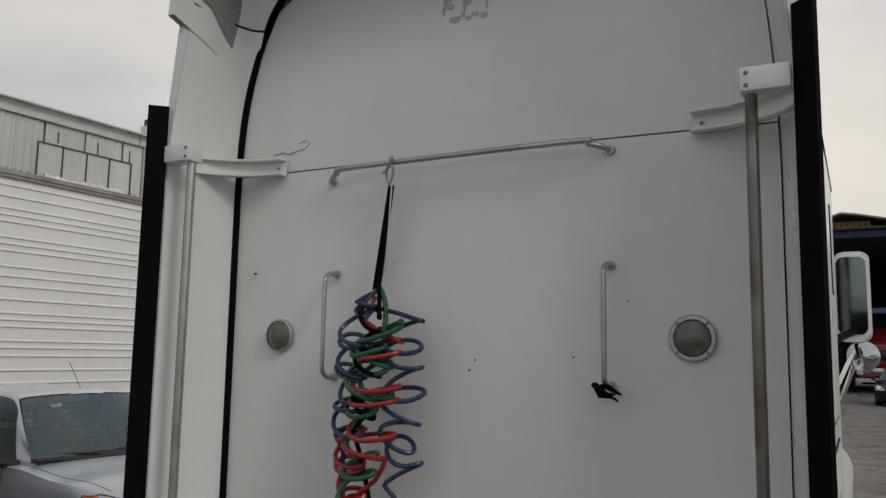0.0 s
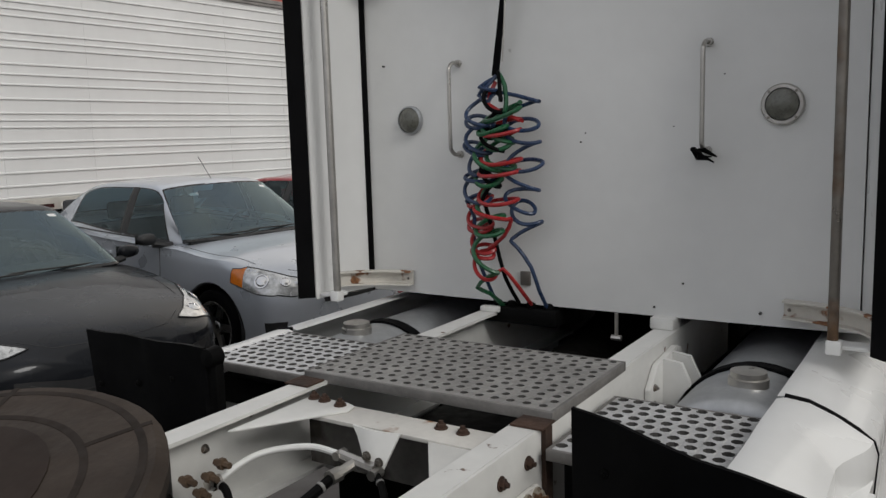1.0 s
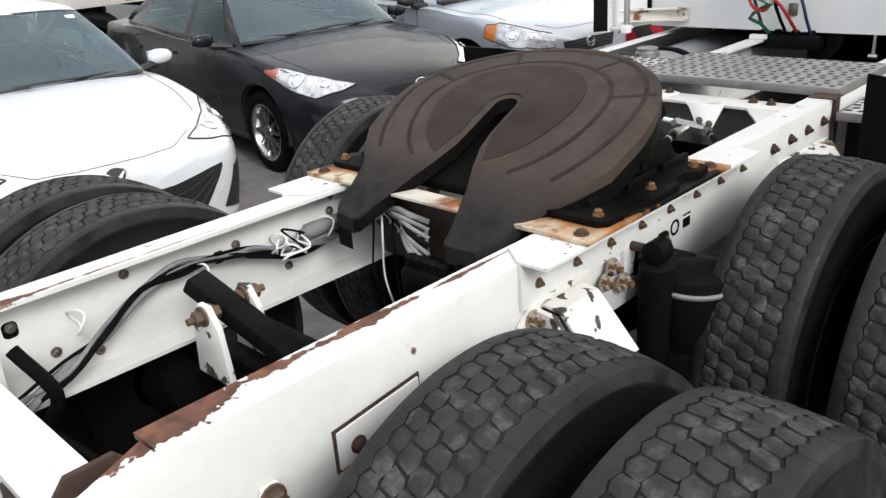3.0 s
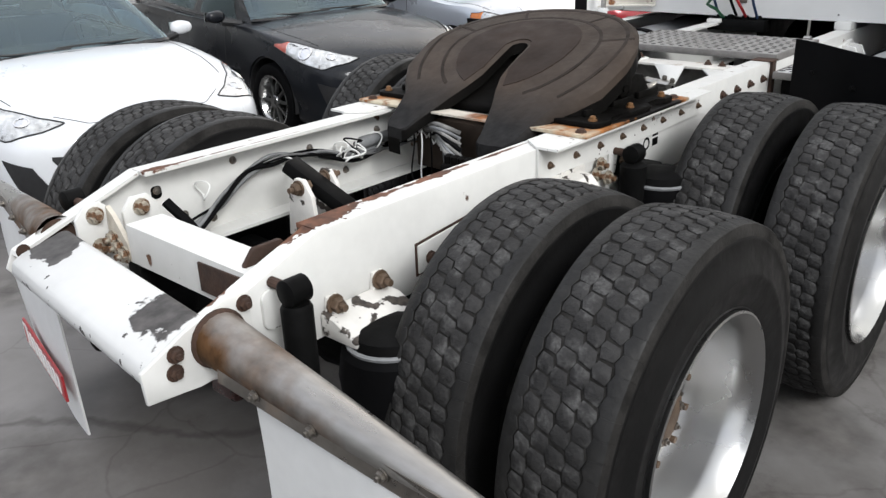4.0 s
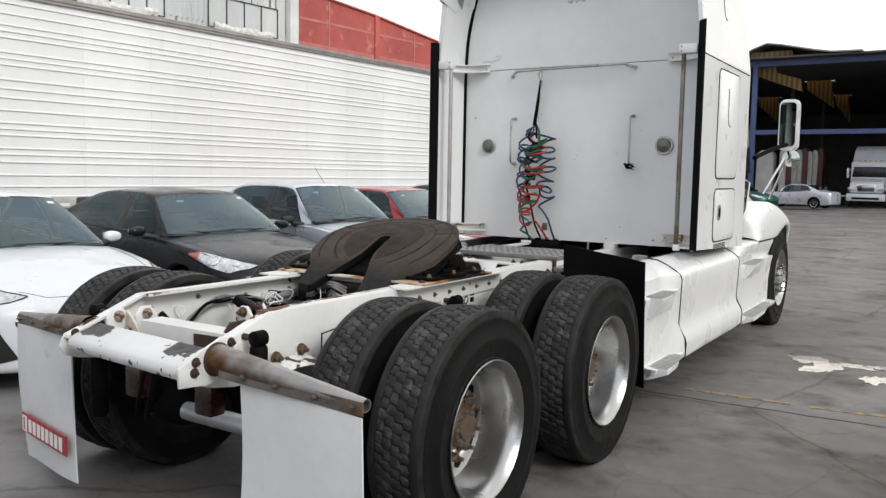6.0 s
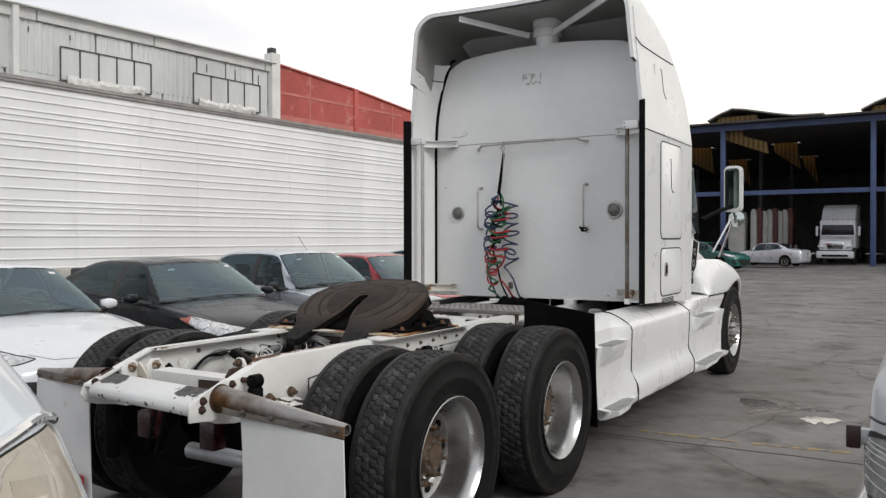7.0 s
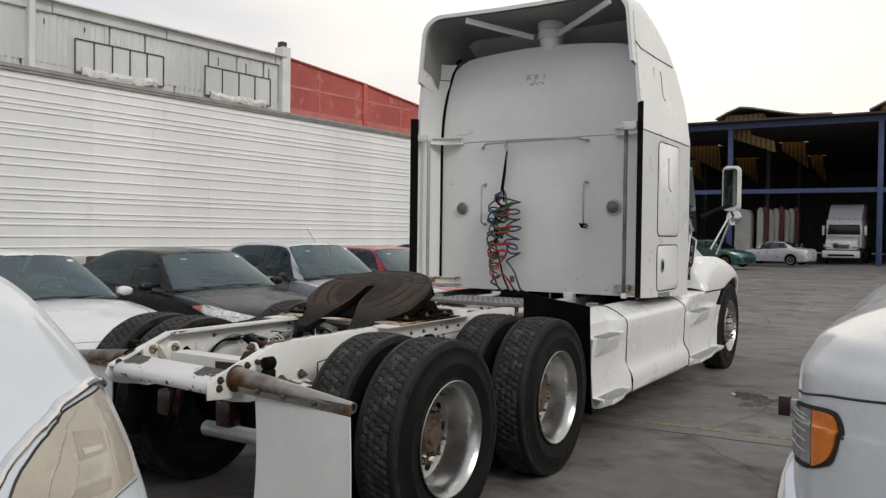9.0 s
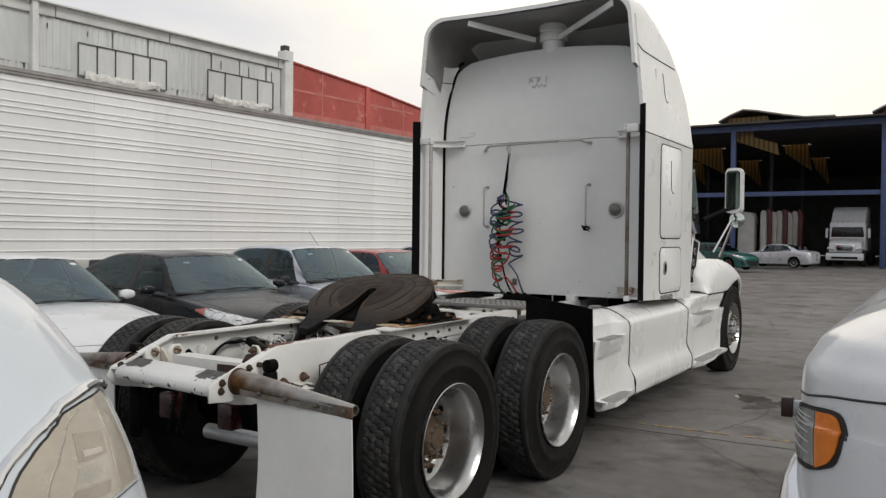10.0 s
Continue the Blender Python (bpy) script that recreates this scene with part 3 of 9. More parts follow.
# frame rails: channels open to the inside, tapered at the tail
RAIL_END = 5.6
for s in (1, -1):
    bm = nb()
    side = [(0.95, ZT), (RAIL_END, ZT), (RAIL_END, ZB), (0.76, ZB), (0.65, 0.735), (0.585, 0.755), (0.555, 0.80), (0.58, 0.85)]
    slab(bm, side, "x", s * (RW - 0.01), s * RW, 0.002)
    for y0, z0 in ((0.955, ZT - 0.011), (0.76, ZB)):
        box(bm, min(s * RE, s * (RW - 0.01)), max(s * RE, s * (RW - 0.01)), y0, RAIL_END, z0, z0 + 0.011)
    # folded lip down the sloping tail
    tail = [(0.95, ZT - 0.011), (0.95, ZT), (0.58, 0.85), (0.575, 0.838)]
    slab(bm, tail, "x", s * (RE + 0.03), s * (RW - 0.01))
    rail = part("frame_rail", bm, RAIL, truck, "white frame rail with chipped paint and rust")
    if s > 0:
        rail_r = rail
    else:
        rail_l = rail

# outer angle brackets that carry the coupling plate
for s, rail in ((1, rail_r), (-1, rail_l)):
    bm = nb()
    slab(bm, [(1.805, 0.872), (1.805, 0.992), (2.90, 0.992), (2.90, 0.885)], "x", s * (RW + 0.001), s * (RW + 0.010))
    slab(bm, [(s * 0.36, 1.86), (s * 0.431, 1.805), (s * 0.508, 1.807), (s * 0.510, 2.84), (s * 0.431, 2.86), (s * 0.36, 2.80)], "z", 0.9865, 0.9935)
    ang = part("angle_bracket", bm, SPECKED, truck, "white steel angle with rust along its edges")
    for k in range(8):
        bolt(ang, s * (RW + 0.010), 1.866 + k * 0.1445, 0.922, "+x" if s > 0 else "-x", BOLT_MID)


# wheels
def tyre_mesh(r=0.515):
    """A drive tyre: five columns of rounded blocks on a dark carcass, notched shoulders, smooth sidewalls."""
    verts, faces, slots = [], [], []

    def crown(h):
        return r - 0.010 * (h / 0.108) ** 2

    # carcass and sidewalls
    side = [(0.113, r - 0.020), (0.1195, r - 0.040), (0.1235, r - 0.046), (0.1215, r - 0.051), (0.130, r - 0.085), (0.1365, r - 0.118), (0.1395, r - 0.124), (0.1395, r - 0.131),
            (0.1365, r - 0.138), (0.132, r - 0.17), (0.121, r - 0.205), (0.124, r - 0.208), (0.112, r - 0.225)]
    prof = [(-a, b) for a, b in reversed(side)] + [(h, crown(h) - 0.0046) for h in (-0.105, -0.06, 0.0, 0.06, 0.105)] + side
    na = 96
    for i in range(na):
        a = 2 * math.pi * i / na
        for h, rad in prof:
            verts.append((h, rad * math.cos(a), rad * math.sin(a)))
    m = len(prof)
    for i in range(na):
        j = (i + 1) % na
        for k in range(m - 1):
            faces.append((i * m + k, i * m + k + 1, j * m + k + 1, j * m + k))
            slots.append(2 if 12 <= k <= 17 else 0)
    carcass = (verts, faces, slots)
    verts, faces, slots = [], [], []
    # blocks
    pitches = 76
    rnd = random.Random(9)

    def zig(g, ph, flip):
        f = (ph + (0.5 if flip else 0.0)) % 1.0
        return g + 0.0042 * (4 * abs(f - 0.5) - 1)

    lines = (-0.1165, -0.080, -0.041, 0.0, 0.041, 0.080, 0.1165)
    for c in range(6):
        lo, hi = lines[c], lines[c + 1]
        edge = c in (0, 5)
        off = 0.5 * (c % 2)
        for k in range(pitches):
            p0 = k + off
            gap, rib = (0.03 + 0.05 * rnd.random(), 0.0010 + 0.0014 * rnd.random()) if not edge else (0.004, 0.0022)
            pts = []
            for ph, on_hi in ((p0 + gap, False), (p0 + 0.5, False), (p0 + 1 - gap, False), (p0 + 1 - gap, True), (p0 + 0.5, True), (p0 + gap, True)):
                g = hi if on_hi else lo
                outer = (c == 0 and not on_hi) or (c == 5 and on_hi)
                x = g if outer else zig(g, ph, (c + (1 if on_hi else 0)) % 2) + (-rib if on_hi else rib) + (0.0 if edge else 0.0024 * rnd.uniform(-1, 1))
                skew = (0.16 + 0.10 * rnd.random()) * (x - lo) / (hi - lo) if not edge else 0.0
                pts.append((x, ph + skew + (0.0 if edge else 0.07 * rnd.uniform(-1, 1)), outer))
            cx = sum(q[0] for q in pts) / 6
            cp = sum(q[1] for q in pts) / 6
            wear = 0.0022 * rnd.random() if not edge else 0.0008 * rnd.random()
            base = len(verts)
            for level in range(3):
                for x, ph, outer in pts:
                    sx, sp = (0.88 + 0.06 * rnd.random(), 0.88 + 0.08 * rnd.random()) if level == 2 and not edge else (0.9, 1.0) if level == 2 else (1.0, 1.0)
                    xx, pp = cx + (x - cx) * sx, cp + (ph - cp) * sp
                    rad = crown(xx) - wear - (0.0036, 0.0014, 0.0)[level] - (0.0012 * rnd.random() if level and not edge else 0.0)
                    if outer and level == 0:
                        rad, xx = r - 0.041, math.copysign(0.1205, xx)
                    a = 2 * math.pi * pp / pitches
                    verts.append((xx, rad * math.cos(a), rad * math.sin(a)))
            for level in range(2):
                for q in range(6):
                    w = (q + 1) % 6
                    faces.append((base + level * 6 + q, base + level * 6 + w, base + level * 6 + 6 + w, base + level * 6 + 6 + q))
                    slots.append((3 if edge else 1) if level else 2)
            faces.append(tuple(base + 12 + q for q in range(6)))
            slots.append(3 if edge else 1)
    out = []
    for name, (v_, f_, s_) in (("tyre", carcass), ("tread", (verts, faces, slots))):
        me = bpy.data.meshes.new(name)
        me.from_pydata(v_, [], f_)
        me.materials.append(TYRE)
        me.materials.append(TREAD)
        me.materials.append(GROOVE)
        me.materials.append(SHOULDER)
        me.polygons.foreach_set("material_index", s_)
        bm = nb()
        bm.from_mesh(me)
        bmesh.ops.recalc_face_normals(bm, faces=bm.faces)
        bm.to_mesh(me)
        bm.free()
        me.polygons.foreach_set("use_smooth", [True] * len(me.polygons))
        me.set_sharp_from_angle(angle=radians(62))
        out.append(me)
    return out


def turned(name, prof, material, seg=56, extra=None):
    bm = nb()
    lathe(bm, prof, seg=seg, capped=False)
    if extra:
        extra(bm)
    bmesh.ops.recalc_face_normals(bm, faces=bm.faces)
    me = bpy.data.meshes.new(name)
    bm.to_mesh(me)
    bm.free()
    me.materials.append(material)
    me.polygons.foreach_set("use_smooth", [True] * len(me.polygons))
    me.set_sharp_from_angle(angle=radians(32))
    return me


TYRE_ME, TREAD_ME = tyre_mesh()
# outer dish: the disc sits deep, the barrel is open outwards (+x)
DISH = turned("rim", [(0.118, 0.300), (0.132, 0.302), (0.134, 0.296), (0.122, 0.286), (0.105, 0.272), (0.06, 0.262), (-0.02, 0.252), (-0.05, 0.240),
                      (-0.062, 0.215), (-0.058, 0.165), (-0.070, 0.150), (-0.070, 0.05), (-0.085, 0.05), (-0.09, 0.2), (-0.13, 0.285), (-0.118, 0.300)], ALUM)
# steer wheel: the disc bulges outwards
BULGE = turned("rim", [(0.118, 0.300), (0.132, 0.302), (0.134, 0.296), (0.118, 0.284), (0.085, 0.268), (0.06, 0.255), (0.075, 0.225), (0.10, 0.20),
                       (0.115, 0.165), (0.118, 0.12), (0.10, 0.11), (0.05, 0.11), (-0.1, 0.28), (-0.118, 0.300)], ALUM)
HUB = turned("hub", [(-0.072, 0.116), (-0.05, 0.114), (-0.045, 0.096), (0.005, 0.086), (0.015, 0.080), (0.015, 0.055), (0.024, 0.052), (0.028, 0.0)], BRASS, 40)
HUB_CAP = turned("hub", [(-0.04, 0.125), (-0.03, 0.125), (-0.02, 0.10), (0.01, 0.09), (0.02, 0.05), (0.025, 0.0)], ALUM_DULL, 32)
LUG = hexbolt(0.019, 0.045)
LUG.materials.append(BRASS)
LUG_DARK = hexbolt(0.017, 0.04)
LUG_DARK.materials.append(STEEL_RUST)
HOLE = turned("hand_hole", [(0.0, 0.026), (0.002, 0.026), (0.0025, 0.024), (0.0015, 0.0)], BLACK, 20)


def wheel(parent, x, y, z, s, kind):
    ty = link("wheel", TYRE_ME, parent, "weathered black truck tyre on an aluminium rim", pose(x, y, z, 0, 0, 0 if s > 0 else 180))
    tagged(link("tread", TREAD_ME, ty), "dusty grey tread blocks", kind="stuff")
    if kind == "inner":
        bm = nb()
        lathe(bm, [(-0.12, 0.300), (-0.1, 0.27), (0.0, 0.25), (0.1, 0.27), (0.12, 0.30), (0.12, 0.24), (0.0, 0.1), (-0.12, 0.1)], seg=40)
        part("rim", bm, BLACK, ty)
        return ty
    rim = link("rim", DISH if kind == "dish" else BULGE, ty, "polished aluminium rim")
    hub = link("hub", HUB if kind == "dish" else HUB_CAP, ty, "rusty brown wheel hub" if kind == "dish" else "bright hub cover", pose(0.0 if kind == "dish" else 0.135, 0, 0))
    off = -0.066 if kind == "dish" else 0.112
    rb = 0.143
    for k in range(10):
        a = 2 * math.pi * (k + 0.5) / 10
        link("lug_nut", LUG if kind == "dish" else LUG_DARK, ty, m=pose(off, rb * math.cos(a), rb * math.sin(a)))
    if kind == "dish":
        for k in range(8):
            a = 2 * math.pi * k / 8
            link("lug_nut", BOLT_SMALL, ty, m=pose(0.015, 0.068 * math.cos(a), 0.068 * math.sin(a)))
    for k in range(10):
        a = 2 * math.pi * k / 10
        if kind == "dish":
            link("hand_hole", HOLE, rim, m=pose(-0.0588, 0.192 * math.cos(a), 0.192 * math.sin(a)))
        else:
            turn_ = Matrix.Rotation(a, 4, "X") @ Matrix.Translation((0.0885, 0.2125, 0)) @ Matrix.Rotation(radians(45), 4, "Z")
            link("hand_hole", HOLE, rim, m=turn_)
    return ty


for ya in AXLES:
    for s in (1, -1):
        wheel(truck, s * 1.075, ya, 0.505, s, "dish")
        wheel(truck, s * 0.735, ya, 0.505, s, "inner")
for s in (1, -1):
    wheel(truck, s * 0.985, 7.90, 0.505, s, "bulge")

# sleeper: rear panel, gently bowed, with a rounded top
def wall_y(x, z):
    return 4.835 + 0.10 * max(0.0, (z - 2.6) / 0.65) ** 2 + 0.02 * (x / 1.05) ** 2


def wall_top(x):
    return 3.36 - 0.065 * ((x + 0.05) / 0.95) ** 2 - 0.09 * max(0.0, (abs(x) - 0.86) / 0.18) ** 2


WX = [-1.04 + 2.08 * i / 28 for i in range(29)]
def wall_x(x, z):
    """The panel narrows towards its top."""
    return x * (1.0 - 0.085 * max(0.0, (z - 2.3) / 0.95) ** 2)


for name, lo, hi in (("rear_panel_lower", 1.025, 2.462), ("rear_panel_upper", 2.468, None)):
    bm = nb()
    grid = []
    for j in range(15):
        row = []
        for x in WX:
            top = hi if hi else wall_top(x)
            z = lo + (top - lo) * j / 14
            row.append((wall_x(x, z), wall_y(x, z), z))
        grid.append(row)
    shell(bm, grid, (0, 0.045, 0))
    part(name, bm, WALL, truck, "off-white sleeper rear panel, dusty and lightly scuffed")
bm = nb()
box(bm, -1.0, 1.0, 4.868, 4.90, 2.455, 2.475)
part("panel_joint", bm, BLACK, truck)

def lean(z):
    """How far the sleeper's upper sides lean inwards."""
    return 0.10 * max(0.0, z - 2.46)


# side extenders with rubber edges, and the outer sides
for s in (1, -1):
    bm = nb()
    grid = []
    for j in range(14):
        z = 1.03 + (3.10 - 1.03) * j / 13
        flare = 0.085 * max(0.0, (z - 2.3) / 0.95) ** 2
        x0 = 1.045 * (1 - flare)
        path = [(x0, 4.86), (x0 + (1.068 - x0) * 0.6, 4.83), (x0 + (1.088 - x0) * 0.85, 4.75), (1.094, 4.67), (1.104, 4.58), (1.112, 4.515)]
        grid.append([(s * (px - lean(z) * i / 5), py + 0.06 * max(0.0, (z - 2.7)), z) for i, (px, py) in enumerate(path)])
    shell(bm, grid, (s * 0.012, 0.01, 0))
    part("side_extender", bm, WHITE, truck, "white inner side extender")
    bm = nb()
    slab(bm, [(s * 1.104, 4.500), (s * 1.116, 4.512), (s * 1.168, 4.458), (s * 1.158, 4.446)], "z", 1.04, 2.68)
    part("rubber_edge", bm, RUBBER, truck, "black rubber edge strip")
    # outer side: follows the falling roof line
    bm = nb()
    slab(bm, [(4.515, 1.04), (5.92, 0.985), (5.93, 2.46), (4.515, 2.46)], "x", s * 1.118, s * 1.148)
    part("side_panel", bm, WHITE, truck, "white sleeper side panel")
    bm = nb()
    line = [(4.515, 2.46), (5.93, 2.46), (5.91, 2.66), (5.83, 2.89), (5.70, 3.06), (5.48, 3.20), (5.20, 3.33), (4.90, 3.42), (4.60, 3.45), (4.515, 3.45)]
    slab(bm, line, "x", s * 1.118, s * 1.1482)
    for v in bm.verts:
        v.co.x -= s * lean(v.co.z)
    part("upper_side_panel", bm, WHITE, truck, "white upper side panel leaning inwards")

# grey for the white fairing's inside: the shade of its depth put into colour
INNER = mat("inner moulding greyed for shade", (0.29, 0.285, 0.275), 0.6, vary=0.15, scale=2.5, bump=0.1, bump_scale=25)
# roof fairing: open at the back, falling towards the windscreen
def arch(y, half, foot, top, n=22):
    """A flat-topped arch across the truck."""
    rz = min(0.20, 0.6 * (top - foot))
    side = [(half - lean(foot + (top - rz - foot) * k / 4), foot + (top - rz - foot) * k / 4) for k in range(4)]
    xs = half - lean(top - rz)
    side += [(xs - 0.21 * (1 - math.cos(radians(a))), top - rz + rz * math.sin(radians(a))) for a in (0, 12, 25, 38, 52, 66, 80, 90)]
    side += [(0.60 * (xs - 0.21), top - 0.008), (0.28 * (xs - 0.21), top - 0.014)]
    return [(-x, y, z) for x, z in side] + [(0.0, y, top - 0.014)] + [(x, y, z) for x, z in reversed(side)]


stations = [(4.44, 1.135, 3.02, 3.645), (4.60, 1.140, 2.98, 3.665), (4.85, 1.143, 2.9, 3.67), (5.15, 1.143, 2.8, 3.59), (5.45, 1.145, 2.7, 3.45), (5.70, 1.14, 2.6, 3.27), (5.9, 1.125, 2.52, 3.02), (6.15, 1.05, 2.45, 2.76)]
bm = nb()
outer = [arch(*q) for q in stations]
inner = [arch(y + (0.0 if i == 0 else 0.005), h - 0.03, f, t - 0.035) for i, (y, h, f, t) in enumerate(stations)]
va, vb = sheet(bm, outer), sheet(bm, inner)
for k in range(len(va[0]) - 1):
    bm.faces.new((va[0][k], va[0][k + 1], vb[0][k + 1], vb[0][k]))
    bm.faces.new((va[-1][k], va[-1][k + 1], vb[-1][k + 1], vb[-1][k]))
part("roof_fairing", bm, WHITE, truck, "tall white roof fairing with an open back", angle=50)
# second skin inside the fairing that carries the painted shade
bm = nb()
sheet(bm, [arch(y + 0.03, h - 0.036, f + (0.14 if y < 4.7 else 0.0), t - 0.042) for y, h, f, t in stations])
part("fairing_liner", bm, INNER, truck, "inner skin of the white roof fairing, greyed for the shade inside", angle=50)
bm = nb()
slab(bm, [(-0.92, 3.05), (0.92, 3.05), (0.86, 3.17), (0, 3.24), (-0.86, 3.17)], "y", 5.025, 5.75)
part("sleeper_roof", bm, WALL, truck, "sleeper roof beneath the fairing")
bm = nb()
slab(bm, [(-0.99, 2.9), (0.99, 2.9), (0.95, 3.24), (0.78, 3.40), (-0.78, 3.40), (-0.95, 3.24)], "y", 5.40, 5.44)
part("fairing_bulkhead", bm, INNER, truck, "moulding inside the roof fairing, greyed for the shade there")
for s in (1, -1):
    bm = nb()
    p, q = (Vector((0.86, 4.47, 3.55)), Vector((0.15, 4.97, 3.455))) if s > 0 else (Vector((-0.56, 4.47, 3.565)), Vector((-0.10, 4.97, 3.455)))
    box(bm, 0.0, (q - p).length, -0.012, 0.012, -0.026, 0.026, 0.004)
    bmesh.ops.transform(bm, matrix=Matrix.Translation(p) @ (q - p).to_track_quat("X", "Z").to_matrix().to_4x4(), verts=bm.verts)
    part("fairing_strut", bm, WHITE, truck, "flat white strut under the roof fairing")
    bm = nb()
    tube(bm, [(s * (1.150 - lean(z_)), y_, z_) for y_, z_ in ((4.50, 3.19), (4.62, 3.155), (5.05, 3.148), (5.52, 3.15))], 0.0045, 6)
    part("panel_seam", bm, RUBBER, truck)
    # closing cap: carries the extender on upwards into the fairing, held by two screws
    bm = nb()
    grid = []
    for k in range(7):
        z = 3.108 + 0.15 * k / 6
        flare = 0.085 * ((z - 2.3) / 0.95) ** 2
        x0 = 1.045 * (1 - flare) - 0.05 * (k / 6) ** 2
        path = [(x0, 4.86), (x0 + (1.068 - x0) * 0.6, 4.83), (x0 + (1.088 - x0) * 0.85, 4.75), (1.094, 4.67), (1.104, 4.58), (1.112, 4.515)]
        grid.append([(s * (px - lean(z) * n_ / 5), py + 0.06 * (z - 2.7), z) for n_, (px, py) in enumerate(path)])
    shell(bm, grid, (s * 0.012, 0.01, 0))
    cap = part("extender_cap", bm, WALL, truck, "off-white cap on the side extender", angle=60)
    for k in (2, 3):
        p = Vector(grid[2][k])
        bolt(cap, p.x - s * 0.004, p.y - 0.004, p.z, "-x" if s > 0 else "+x", SCREW)
    bm = nb()
    tube(bm, [(p[0] - s * 0.002, p[1] - 0.002, 3.103) for p in grid[0]], 0.004, 6)
    part("cap_seam", bm, RUBBER, cap)
    # added strip, out of sight, that keeps skylight from leaking past the panel
    bm = nb()
    box(bm, min(s * 0.95, s * 1.10), max(s * 0.95, s * 1.10), 4.925, 4.945, 1.05, 3.05)
    part("corner_backing", bm, WALL, truck, "off-white strip added behind the panel's edge to block light")
bm = nb()
lathe(bm, [(3.25, 0.10), (3.43, 0.11), (3.435, 0.135), (3.505, 0.135), (3.51, 0.126), (3.52, 0.126), (3.525, 0.138), (3.585, 0.138), (3.61, 0.12), (3.62, 0.0)], (0.05, 5.06, 0), "z", 36)
part("air_intake_cap", bm, WHITE, truck, "round white cap on the sleeper roof")

# black seal round the rear panel
bm = nb()
pts = []
for k in range(16):
    z = 1.06 + (3.05 - 1.06) * k / 15
    pts.append((wall_x(-1.052, z), wall_y(-1.05, z) - 0.006, z))
for x in (-0.945, -0.90):
    pts.append((x, wall_y(x, 3.25) + 0.01, wall_top(x) + 0.008))
tube(bm, smooth_path(pts, 4), 0.016, 8)
part("panel_seal", bm, RUBBER, truck, "black rubber seal along the panel edge")


# hinged rods that hold the extenders
for s in (1, -1):
    bm = nb()
    tube(bm, [(s * 0.997, 4.525, 1.035), (s * 0.997, 4.525, 2.47)], 0.0165, 14)
    part("extender_rod", bm, STEEL if s < 0 else STEEL_RUST, truck, "weathered stainless rod" if s < 0 else "dull steel rod stained brown")
    for z0, z1 in ((2.455, 2.522), (1.0, 1.085)):
        bm = nb()
        if z0 > 2:
            box(bm, min(s * 0.972, s * 1.10), max(s * 0.972, s * 1.10), 4.482, 4.556, z0, z1, 0.006)
        else:
            box(bm, min(s * 0.978, s * 1.024), max(s * 0.978, s * 1.024), 4.503, 4.547, 1.03, 1.075, 0.006)
            box(bm, min(s * 1.0, s * 1.10), max(s * 1.0, s * 1.10), 4.525, 4.60, 1.045, 1.058, 0.003)
        cl = part("rod_clamp", bm, WALL, truck, "off-white clamp block")
        for dz in (0.016, 0.050):
            if z0 > 2:
                bolt(cl, s * 0.990, 4.482, z0 + dz, "-y", SCREW)
    for z, x_end in ((2.478, 0.79), (1.095, 0.80)):
        bm = nb()
        path = [(1.098, 4.62), (1.06, 4.68), (0.99, 4.735), (0.90, 4.775), (x_end, 4.79)]
        for dz in (-0.03, 0.03):
            grid = [[(s * px, py, z + dz), (s * px, py + 0.045, z + dz)] for px, py in path]
            shell(bm, grid, (0, 0, 0.007))
        grid = [[(s * px, py + 0.040, z - 0.03), (s * px, py + 0.040, z + 0.035)] for px, py in path]
        shell(bm, grid, (0, 0.006, 0))
        arm = part("extender_arm", bm, WALL if z > 2 else RUSTY_EDGE, truck, "off-white channel bracket")
        for x in (0.82, 0.90):
            bolt(arm, s * x, 4.820, z, "-y", SCREW)

# grab rail and handles
def bent_bar(name, pts, r, label):
    bm = nb()
    tube(bm, smooth_path(pts, 5), r, 12)
    for p in (pts[0], pts[-1]):
        lathe(bm, [(p[1] - 0.006, 0.014), (p[1] + 0.008, 0.016)], (p[0], 0, p[2]), "y", 14)
    return part(name, bm, STEEL, truck, label)


bent_bar("grab_rail", [(-0.56, 4.825, 2.405), (-0.54, 4.795, 2.408), (-0.50, 4.772, 2.425), (-0.42, 4.766, 2.437), (0.40, 4.766, 2.447), (0.47, 4.772, 2.437), (0.51, 4.795, 2.428), (0.53, 4.825, 2.424)], 0.0105, "long grey steel grab rail")
for x in (-0.53, 0.524):
    bent_bar("grab_handle", [(x, 4.828, 2.045), (x, 4.79, 2.044), (x, 4.762, 2.025), (x, 4.756, 1.985), (x, 4.756, 1.72), (x, 4.762, 1.68), (x, 4.79, 1.661), (x, 4.828, 1.66)], 0.0085, "grey steel grab handle")
bm = nb()
rnd = random.Random(4)
for k in range(7):
    a = rnd.uniform(-0.5, 1.2)
    p = Vector((0.505 + rnd.uniform(-0.02, 0.02), 4.765 + rnd.uniform(-0.015, 0.01), 1.665))
    tube(bm, [p, p + Vector((0.02 * a + 0.012, -0.010, 0.004 - 0.006 * k)), p + Vector((0.04 + 0.02 * rnd.random(), -0.01, -0.02 - 0.03 * rnd.random()))], [0.009, 0.007, 0.003], 6)
part("tied_rag", bm, RUBBER, truck, "black strip of rag knotted round the handle")

